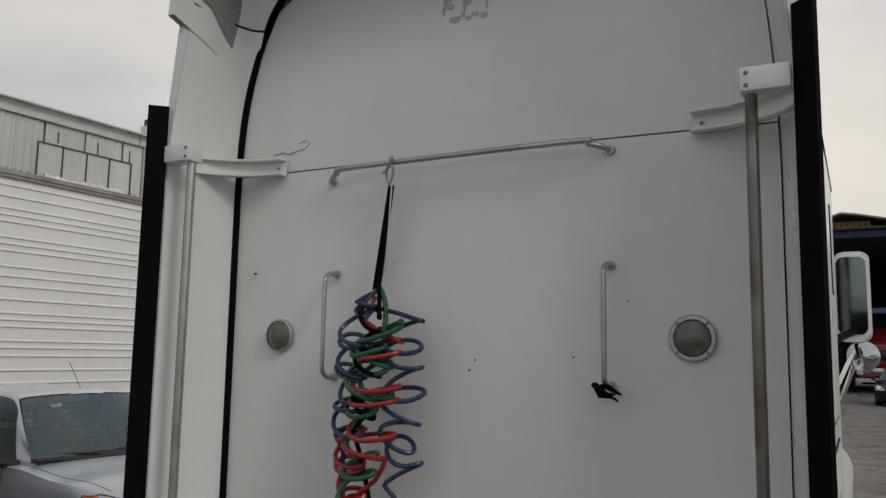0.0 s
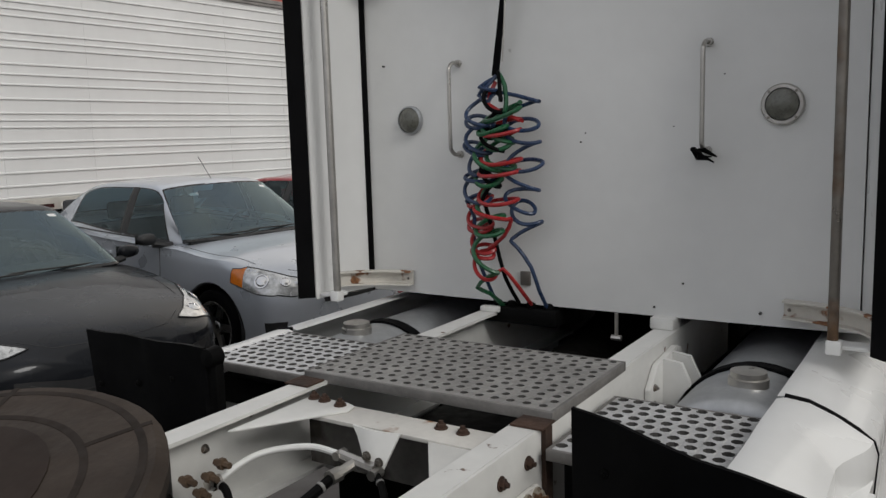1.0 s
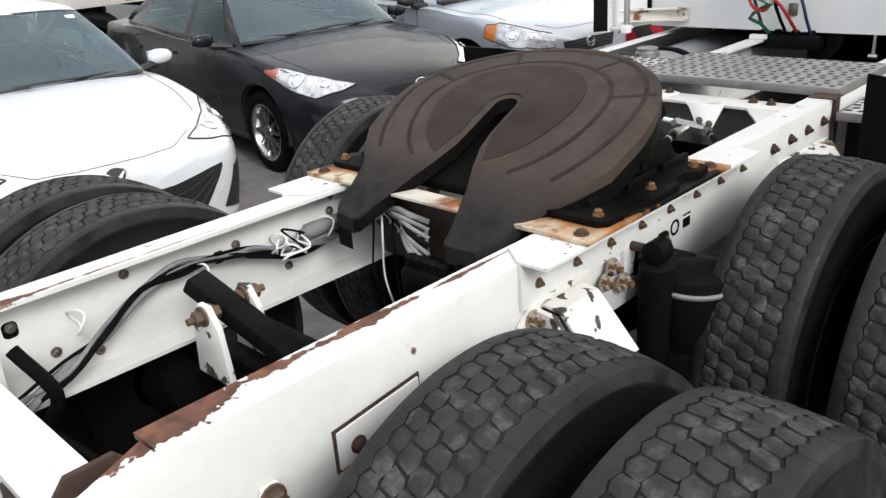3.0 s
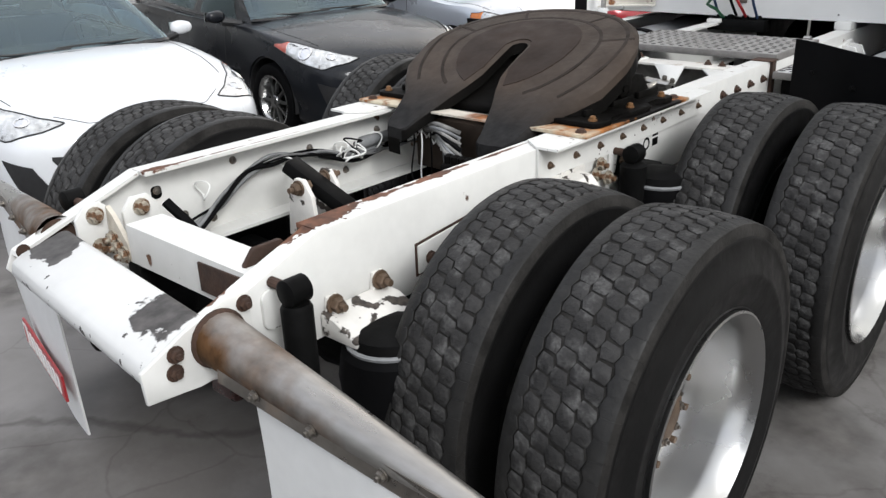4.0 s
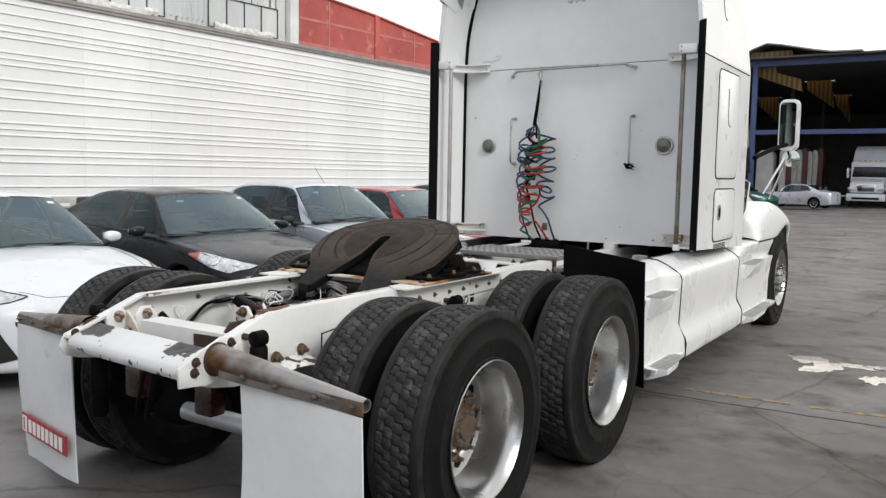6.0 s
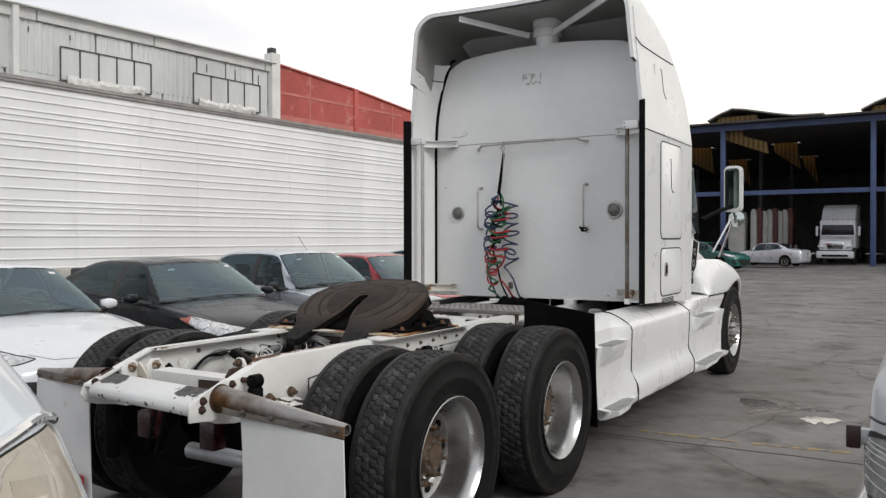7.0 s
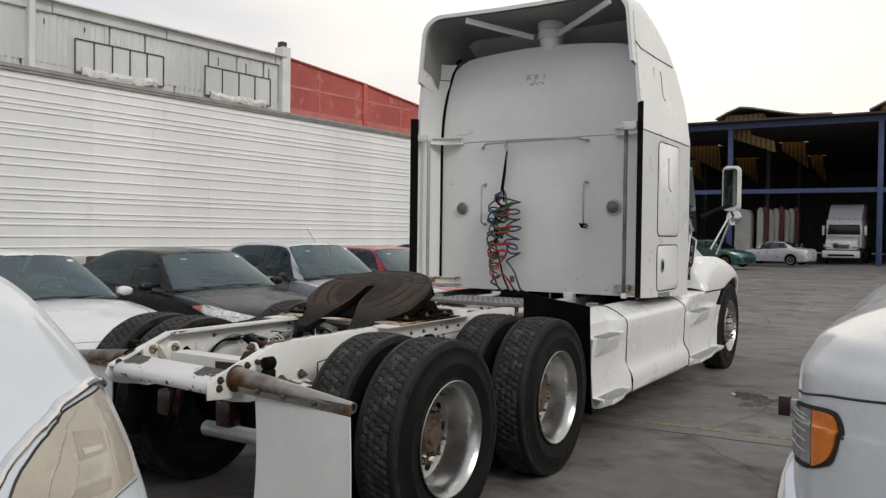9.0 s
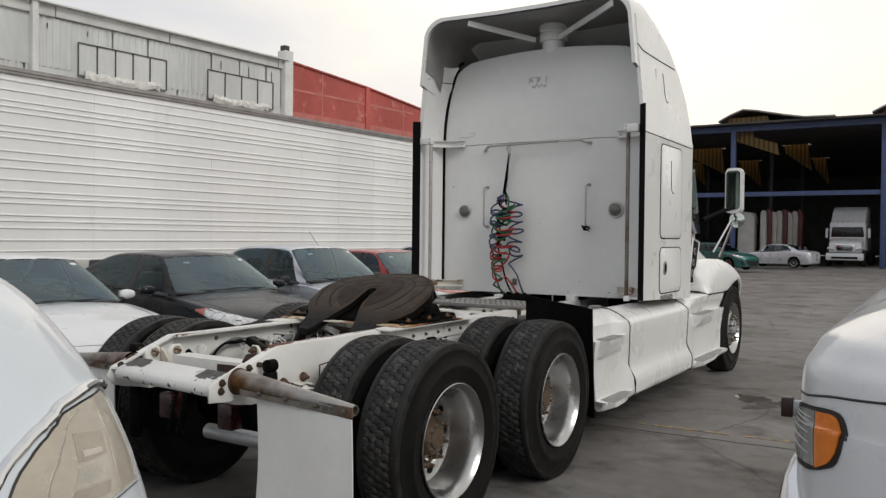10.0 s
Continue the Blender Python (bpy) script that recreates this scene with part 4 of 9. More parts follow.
# load lamps
for x, r, name in ((-0.789, 0.058, "load_lamp"), (0.777, 0.058, "load_lamp")):
    bm = nb()
    if x > 0:
        lathe(bm, [(4.842, 0.072), (4.832, 0.072), (4.825, 0.067), (4.825, 0.057), (4.842, 0.055)], (x, 0, 1.814), "y", 36)
        lamp = part(name, bm, STEEL, truck, "round lamp with a dull metal bezel")
        for k in range(4):
            a = radians(45 + 90 * k)
            bolt(lamp, x + 0.0625 * math.cos(a), 4.827, 1.814 + 0.0625 * math.sin(a), "-y", SCREW)
    else:
        lathe(bm, [(4.845, 0.063), (4.826, 0.063), (4.822, 0.056), (4.845, 0.054)], (x, 0, 1.814), "y", 32)
        lamp = part(name, bm, ALUM_DULL, truck, "round lamp in a thin dull ring")
    bm = nb()
    lathe(bm, [(4.84, r * 0.93), (4.824, r * 0.93), (4.812, r * 0.7), (4.808, r * 0.35), (4.807, 0.0)], (x, 0, 1.814), "y", 32)
    part("lamp_lens", bm, LAMP_DULL, lamp, "clouded lamp glass")

# scraps on the panels: torn label, small plates, marks
bm = nb()
rnd = random.Random(9)
for k in range(13):
    x, z = rnd.uniform(-0.105, 0.055), rnd.choice((2.995, 3.01, 3.05, 3.065)) + rnd.uniform(-0.010, 0.010)
    box(bm, x - rnd.uniform(0.004, 0.018), x + rnd.uniform(0.004, 0.012), wall_y(x, z) - 0.004, wall_y(x, z) + 0.01, z - rnd.uniform(0.006, 0.02), z + rnd.uniform(0.005, 0.015))
for x in (-0.117, -0.03, 0.06):
    box(bm, x - 0.004, x + 0.004, wall_y(x, 3.03) - 0.003, wall_y(x, 3.03) + 0.02, 2.985 + 0.03 * (x > -0.1), 3.08)
box(bm, -0.117, -0.02, wall_y(0, 3.08) - 0.003, wall_y(0, 3.08) + 0.01, 3.076, 3.084)
part("torn_label", bm, LABEL_GREY, truck, "remains of a torn label")
bm = nb()
box(bm, -0.245, -0.20, 4.825, 4.84, 1.105, 1.165, 0.003)
part("socket_plate", bm, STEEL_RUST, truck, "small square metal plate")
for x, z, a in ((0.03, 1.70, 0.005), (0.05, 1.735, 0.004), (0.40, 1.75, 0.003), (-0.93, 2.06, 0.005), (0.58, 1.93, 0.003),
                (0.44, 1.16, 0.005), (0.72, 1.07, 0.007), (0.33, 1.06, 0.006)):
    bm = nb()
    lathe(bm, [(4.832, a * 0.8), (4.846, a * 0.8)], (x, 0, z), "y", 8)
    part("scuff_mark", bm, IRON_DARK, truck)
bm = nb()
rnd = random.Random(21)
tube(bm, [(-0.87, 4.848, 2.545), (-0.82, 4.846, 2.55), (-0.79, 4.845, 2.54), (-0.75, 4.845, 2.55), (-0.71, 4.845, 2.555), (-0.69, 4.845, 2.575), (-0.705, 4.845, 2.59), (-0.74, 4.846, 2.58)], 0.0035, 6)
part("scraped_paint", bm, LABEL_GREY, truck, "scraped patch of bare metal")

# bungee strap and coiled air lines
bm = nb()
grid = [[(-0.262 - 0.062 * k / 5 - w, 4.765 + 0.02 * k / 5, 2.355 - 0.375 * k / 5) for w in (-0.011 - 0.004 * k / 5, 0.011 + 0.006 * k / 5)] for k in range(6)]
shell(bm, grid, (0, 0.008, 0))
part("rubber_strap", bm, RUBBER, truck, "black rubber tarp strap")
bm = nb()
tube(bm, smooth_path([(-0.258, 4.766, 2.447), (-0.25, 4.748, 2.46), (-0.262, 4.745, 2.43), (-0.275, 4.755, 2.39), (-0.268, 4.76, 2.36), (-0.25, 4.757, 2.39), (-0.252, 4.75, 2.425), (-0.29, 4.752, 2.40)], 5), 0.005, 6)
tube(bm, smooth_path([(-0.255, 4.76, 2.36), (-0.262, 4.758, 2.2), (-0.275, 4.757, 2.03)], 5), 0.003, 6)
part("wire_hook", bm, STEEL, truck, "twisted wire hook")


def coil(name, material, label, cx, cz0, cz1, turns, r, seed, y=4.72, r_tube=0.0085, lean=0.0, tails=()):
    """A slack coiled line hanging against the panel; loops flop unevenly."""
    rnd = random.Random(seed)
    pts = []
    n = int(turns * 14)
    wob = [rnd.uniform(-1, 1) for _ in range(int(turns) + 4)]
    for i in range(n + 1):
        t = i / n
        a = 2 * math.pi * turns * t
        k = int(turns * t)
        f = turns * t - k
        w = wob[k] * (1 - f) + wob[k + 1] * f
        w2 = wob[k + 1] * (1 - f) + wob[k + 2] * f
        rr = r * (0.92 + 0.22 * w)
        z = cz0 + (cz1 - cz0) * t + 0.022 * math.sin(a * 0.5 + seed) + 0.028 * math.sin(a + w2)
        pts.append((cx + 0.028 + lean * t + 0.018 * w2 + rr * math.cos(a), y + 0.55 * rr * math.sin(a), z))
    pts = [Vector(p) for p in tails[0]] + pts if tails and tails[0] else pts
    pts = pts + [Vector(p) for p in tails[1]] if tails and tails[1] else pts
    bm = nb()
    tube(bm, smooth_path(pts, 2), r_tube, 7)
    return part(name, bm, material, truck, label)


coil("coiled_air_line", HOSE_BLUE, "dark blue coiled air line", -0.205, 1.86, 1.33, 6.5, 0.082, 3, 4.725, lean=0.015,
     tails=([(-0.30, 4.75, 1.975), (-0.33, 4.72, 1.93), (-0.36, 4.71, 1.90), (-0.31, 4.70, 1.87), (-0.28, 4.72, 1.91)],
            [(-0.20, 4.72, 1.28), (-0.15, 4.74, 1.20), (-0.13, 4.77, 1.10), (-0.12, 4.84, 1.0)]))
coil("coiled_air_line", HOSE_BLUE, "dark blue coiled air line", -0.375, 1.87, 1.47, 7.5, 0.066, 8, 4.70, lean=-0.02,
     tails=([(-0.30, 4.75, 1.97), (-0.35, 4.70, 1.93)], [(-0.40, 4.72, 1.40), (-0.41, 4.73, 1.30), (-0.39, 4.74, 1.2), (-0.36, 4.8, 1.05)]))
coil("coiled_air_line", HOSE_RED, "red coiled air line", -0.285, 1.80, 1.40, 5.0, 0.085, 5, 4.69, lean=-0.03,
     tails=([(-0.30, 4.745, 1.95), (-0.31, 4.70, 1.86)], [(-0.25, 4.70, 1.33), (-0.33, 4.71, 1.27)]))
coil("coiled_air_line", HOSE_RED, "red coiled air line", -0.41, 1.50, 1.18, 6.0, 0.055, 11, 4.71, lean=0.04,
     tails=(None, [(-0.27, 4.72, 1.19), (-0.22, 4.75, 1.12), (-0.19, 4.84, 1.01)]))
coil("coiled_cable", HOSE_GREEN, "green coiled cable", -0.325, 1.83, 1.22, 6.0, 0.062, 17, 4.68, 0.0095, lean=-0.02,
     tails=([(-0.285, 4.75, 1.98), (-0.245, 4.72, 1.93), (-0.235, 4.71, 1.86)], [(-0.34, 4.71, 1.15), (-0.40, 4.73, 1.10), (-0.36, 4.77, 1.07), (-0.33, 4.84, 1.0)]))
coil("coiled_cable", HOSE_GREEN, "dark green cable loops", -0.29, 1.86, 1.60, 4.5, 0.07, 23, 4.70, 0.0095)
coil("coiled_cable", RUBBER, "black coiled cable among the air lines", -0.30, 1.90, 1.50, 5.5, 0.055, 31, 4.685, 0.0085, lean=-0.02,
     tails=([(-0.29, 4.75, 1.99), (-0.27, 4.72, 1.95)], [(-0.33, 4.71, 1.42), (-0.30, 4.72, 1.30), (-0.27, 4.74, 1.15), (-0.25, 4.82, 1.03)]))
bm = nb()
box(bm, -0.43, -0.07, 4.80, 4.92, 0.94, 1.01, 0.01)
for x in (-0.36, -0.29, -0.2, -0.12):
    lathe(bm, [(0.995, 0.022), (1.03, 0.022), (1.035, 0.012)], (x, 4.84, 0), "z", 12)
part("line_connector_box", bm, BLACK, truck, "black connector block for the air lines")

# outer sides: doors, seams, vent
for s in (1, -1):
    for y0, y1, z0, z1 in ((4.94, 5.56, 1.57, 2.39), (4.94, 5.56, 1.08, 1.475)):
        bm = nb()
        slab(bm, rounded(y0, y1, z0, z1, 0.06), "x", s * 1.1485, s * 1.1545, 0.002)
        door = part("side_hatch", bm, WHITE, truck, "white hatch with rounded corners")
        bm = nb()
        loop = rounded(y0 - 0.008, y1 + 0.008, z0 - 0.008, z1 + 0.008, 0.065)
        tube(bm, [(s * 1.1485, a, b) for a, b in loop + loop[:1]], 0.0045, 6)
        part("hatch_seal", bm, RUBBER, door)
        if z1 < 1.5:
            bm = nb()
            slab(bm, rounded(5.03, 5.12, 1.24, 1.36, 0.03), "x", s * 1.154, s * 1.160, 0.002)
            part("hatch_latch", bm, STEEL, door, "steel paddle latch")
            bm = nb()
            slab(bm, rounded(5.055, 5.095, 1.265, 1.335, 0.015), "x", s * 1.160, s * 1.163)
            part("latch_recess", bm, BLACK, door)
    bm = nb()
    tube(bm, [(s * 1.1485, 4.525, 2.455), (s * 1.1485, 5.9, 2.44)], 0.004, 6)
    part("panel_seam", bm, RUBBER, truck)
    for y, z0, z1, o in ((5.14, 2.80, 3.04, -0.001), (5.22, 1.98, 2.26, 0.0055)):
        bm = nb()
        tube(bm, smooth_path([(s * (1.1495 + o), y - 0.02, z1), (s * (1.1495 + o), y, z1 - 0.02), (s * (1.1495 + o), y + 0.01, z0 + 0.05), (s * (1.1495 + o), y + 0.05, z0), (s * (1.1495 + o), y + 0.09, z0 - 0.004)], 4), 0.004, 6)
        for v in bm.verts:
            v.co.x -= s * lean(v.co.z)
        part("pressed_slot", bm, RUBBER, truck)
    bm = nb()
    for k in range(4):
        box(bm, min(s * 1.147, s * 1.151), max(s * 1.147, s * 1.151), 4.98, 5.33, 1.012 + 0.012 * k, 1.018 + 0.012 * k)
    part("side_vent", bm, BLACK, truck, "small black louvred vent")
bm = nb()
box(bm, -1.1, 1.1, 4.87, 5.9, 1.02, 1.05)
part("sleeper_floor", bm, BLACK, truck, "black underside of the sleeper")

# cab, bonnet and fenders ahead of the sleeper
bm = nb()
secs = []
for y, w, z0, z1 in ((5.90, 1.00, 1.0, 2.58), (6.3, 0.955, 1.0, 2.60), (6.75, 0.91, 1.0, 2.5), (7.05, 0.88, 1.0, 2.1), (7.25, 0.86, 1.0, 1.62)):
    secs.append([(-w, y, z0), (-w, y, 1.55), (-w * 0.95, y, z1 - 0.12), (-w * 0.8, y, z1), (0, y, z1 + 0.03), (w * 0.8, y, z1), (w * 0.95, y, z1 - 0.12), (w, y, 1.55), (w, y, z0)])
vs = sheet(bm, secs)
bm.faces.new(vs[0])
bm.faces.new(vs[-1])
part("cab_body", bm, WHITE, truck, "white cab body", angle=50)
for s in (1, -1):
    bm = nb()
    slab(bm, [(6.2, 1.62), (6.98, 1.62), (6.70, 2.38), (6.2, 2.42)], "x", s * 0.90, s * 0.955)
    part("door_window", bm, GLASS, truck, "dark side window")
    bm = nb()
    tube(bm, smooth_path([(s * 1.0, 6.0, 1.35), (s * 1.04, 6.0, 1.4), (s * 1.04, 6.0, 2.15), (s * 1.0, 6.0, 2.2)], 4), 0.014, 8)
    part("cab_grab_bar", bm, CHROME, truck, "chrome grab bar by the door")
    bm = nb()
    slab(bm, [(6.42, 1.10), (6.62, 1.10), (6.78, 1.52), (6.56, 1.56)], "x", s * 0.96, s * 0.992, 0.004)
    trim = part("door_lower_trim", bm, BLACK, truck, "black louvred trim by the door")
    for k in range(3):
        bm = nb()
        lathe(bm, [(s * 0.990, 0.038), (s * 0.998, 0.036), (s * 0.998, 0.026)], (0, 6.54 + 0.045 * k, 1.20 + 0.115 * k), "x", 16, capped=False)
        part("trim_ring", bm, ALUM_DULL, trim)
    bm = nb()
    tube(bm, [(s * 0.993, 6.41, 1.09), (s * 0.993, 6.63, 1.09), (s * 0.993, 6.79, 1.53), (s * 0.993, 6.55, 1.57), (s * 0.993, 6.41, 1.09)], 0.010, 6)
    part("trim_frame", bm, WHITE, trim, "white frame of the louvre")
bm = nb()
secs = []
for y, w, z1 in ((7.1, 0.90, 1.60), (7.6, 0.86, 1.58), (8.1, 0.76, 1.50), (8.6, 0.62, 1.38), (8.95, 0.45, 1.2)):
    secs.append([(-w, y, 0.75), (-w, y, z1 - 0.25), (-w * 0.8, y, z1 - 0.06), (-w * 0.4, y, z1), (w * 0.4, y, z1), (w * 0.8, y, z1 - 0.06), (w, y, z1 - 0.25), (w, y, 0.75)])
vs = sheet(bm, secs)
bm.faces.new(vs[0])
bm.faces.new(vs[-1])
part("bonnet", bm, WHITE, truck, "white sloping bonnet", angle=50)
for s in (1, -1):
    # fender: from the cab's foot over the steer wheel; (y, z, x) of its upper line and of the arch's lip
    bm = nb()
    upper = catmull([(6.60, 1.02, 1.0), (6.60, 1.22, 1.0), (6.85, 1.30, 1.0), (7.25, 1.335, 1.02), (7.60, 1.325, 1.02), (7.90, 1.27, 1.02), (8.14, 1.16, 1.01), (8.33, 1.01, 0.98), (8.45, 0.84, 0.95), (8.50, 0.66, 0.93)], 3)
    lip = catmull([(6.60, 0.985, 1.150), (6.85, 0.985, 1.151), (7.22, 0.982, 1.152), (7.42, 0.995, 1.154), (7.62, 1.048, 1.156), (7.90, 1.105, 1.158), (8.10, 1.068, 1.148), (8.27, 0.965, 1.115), (8.38, 0.82, 1.075), (8.43, 0.66, 1.04)], 3)
    grid = []
    for (yu, zu, xu), (yl, zl, xl) in zip(upper, lip):
        row = [(s * 0.60, yu * 0.97 + yl * 0.03, zu + 0.004)]
        for t in (0.0, 0.18, 0.36, 0.54, 0.72, 0.88, 1.0):
            a = math.pi / 2 * t
            row.append((s * (xu + (xl - xu) * math.sin(a)), yu + (yl - yu) * (1 - math.cos(a)) ** 0.8, zu + (zl - zu) * (1 - math.cos(a)) ** 0.8))
        row.append((s * (xl - 0.012), yl, zl - 0.02))
        grid.append(row)
    shell(bm, grid, (-s * 0.018, 0, -0.006))
    part("front_fender", bm, WHITE, truck, "white front fender over the steer wheel", angle=60)
    bm = nb()
    tube(bm, [(s * (p[2] + 0.001), p[0], p[1] - 0.008) for p in lip[:10]], 0.006, 6)
    part("fender_seam", bm, RUBBER, truck)
    bm = nb()
    lathe(bm, [(s * 0.6, 0.55), (s * 1.03, 0.55), (s * 1.03, 0.535), (s * 0.6, 0.535)], (0, 7.90, 0.55), "x", 30)
    bmesh.ops.delete(bm, geom=[v for v in bm.verts if v.co.z < 0.60], context="VERTS")
    part("wheel_arch_liner", bm, RUBBER, truck, "black wheel arch liner")
    bm = nb()
    grid = [[(s * x, 8.46 + 0.03 * math.sin(z * 4), z) for x in (0.70, 0.95, 1.05)] for z in (0.42, 0.52, 0.60, 0.68)]
    shell(bm, grid, (0, 0.02, 0))
    part("fender_guard", bm, RUBBER, truck, "black plastic guard at the fender's front")
    # mirror on its bracket
    bm = nb()
    slab(bm, rounded(s * 1.20 - 0.092, s * 1.20 + 0.092, 1.86, 2.37, 0.05), "y", 7.42, 7.54, 0.02)
    mirror = part("door_mirror", bm, WHITE, truck, "tall white-backed door mirror")
    bm = nb()
    slab(bm, rounded(s * 1.20 - 0.080, s * 1.20 + 0.072, 1.90, 2.34, 0.04), "y", 7.412, 7.418)
    part("mirror_glass", bm, MIRROR_DIM, mirror, "mirror glass")
    bm = nb()
    lathe(bm, [(7.45, 0.0), (7.45, 0.085), (7.43, 0.085), (7.415, 0.06), (7.408, 0.0)], (s * 1.24, 0, 1.78), "y", 24)
    part("wide_mirror_glass", bm, MIRROR, mirror, "small wide-angle mirror glass")
    bm = nb()
    for z in (1.92,):
        tube(bm, smooth_path([(s * 1.0, 6.9, z - 0.15), (s * 1.12, 7.2, z - 0.05), (s * 1.2, 7.44, z)], 4), 0.022, 8)
    part("mirror_arm", bm, BLACK, mirror, "black mirror arm")
    bm = nb()
    tube(bm, [(s * 1.19, 7.43, 1.80), (s * 1.02, 7.30, 1.42)], 0.012, 8)
    tube(bm, [(s * 1.22, 7.43, 1.80), (s * 1.05, 7.45, 1.36)], 0.012, 8)
    part("mirror_stay", bm, CHROME, mirror, "bright thin stays")


# side fairings over the tanks
def fair_x(z):
    prof = ((0.28, 1.15), (0.31, 1.18), (0.40, 1.188), (0.44, 1.180), (0.51, 1.142), (0.55, 1.136), (0.72, 1.150), (0.87, 1.160), (0.90, 1.148), (0.955, 1.06), (0.985, 0.99), (0.992, 0.93))
    for (a, xa), (b, xb) in zip(prof, prof[1:]):
        if z <= b:
            return xa + (xb - xa) * max(0.0, (z - a) / (b - a))
    return prof[-1][1]


def step_x(z):
    """Where the steps are let in: the wall stands back above each tread."""
    prof = ((0.28, 1.15), (0.31, 1.19), (0.335, 1.20), (0.345, 1.20), (0.352, 1.118), (0.55, 1.118), (0.72, 1.135), (0.79, 1.150), (0.80, 1.150), (0.806, 1.092), (0.90, 1.088), (0.955, 1.03), (0.985, 0.98), (0.992, 0.93))
    for (a, xa), (b, xb) in zip(prof, prof[1:]):
        if z <= b:
            return xa + (xb - xa) * max(0.0, (z - a) / (b - a))
    return prof[-1][1]


def front_x(z):
    """The front fairing: let in above each tread, then flush with the fender."""
    prof = ((0.28, 1.15), (0.31, 1.19), (0.335, 1.20), (0.345, 1.20), (0.352, 1.118), (0.55, 1.118), (0.72, 1.135), (0.79, 1.150), (0.80, 1.150), (0.806, 1.10), (0.86, 1.117), (0.93, 1.142), (0.97, 1.148), (0.985, 1.12), (0.992, 0.93))
    for (a, xa), (b, xb) in zip(prof, prof[1:]):
        if z <= b:
            return xa + (xb - xa) * max(0.0, (z - a) / (b - a))
    return prof[-1][1]


SZ = (0.28, 0.31, 0.335, 0.345, 0.352, 0.44, 0.55, 0.64, 0.72, 0.79, 0.80, 0.806, 0.86, 0.90, 0.93, 0.955, 0.97, 0.985, 0.992)
FZ = (0.28, 0.31, 0.34, 0.37, 0.40, 0.44, 0.47, 0.51, 0.55, 0.64, 0.72, 0.80, 0.86, 0.89, 0.92, 0.945, 0.965, 0.978, 0.985, 0.99, 0.992)


def fair_piece(s, y0, y1, n, label, ends=(None, None), shape=None, heights=None):
    bm = nb()
    grid = []
    for k in range(n + 1):
        row = []
        for z in heights or FZ:
            t = k / n
            a = y0 + (ends[0](z) if ends[0] else 0.0)
            b = y1 + (ends[1](z) if ends[1] else 0.0)
            if shape:
                far = min(1.0, max(0.0, (t - 0.62) / 0.34)) if y0 < 5 else min(1.0, max(0.0, (0.22 - t) / 0.20))
                far = far * far * (3 - 2 * far)
                xz = shape(z) * (1 - far) + fair_x(z) * far
            else:
                xz = fair_x(z)
            row.append((s * (xz + 0.0012 * math.sin(9 * t + z * 5)), a + (b - a) * t, z))
        grid.append(row)
    shell(bm, grid, (-s * 0.025, 0, -0.006))
    return part("side_fairing", bm, WHITE, truck, label, angle=40)


def rear_edge(z):
    return 0.10 * max(0.0, (z - 0.86) / 0.13) - 0.10 * max(0.0, min(1.0, (z - 0.36) / 0.5)) + 0.06


def fwd(z):
    return 0.10 * (0.95 - z) / 0.65 - 0.01


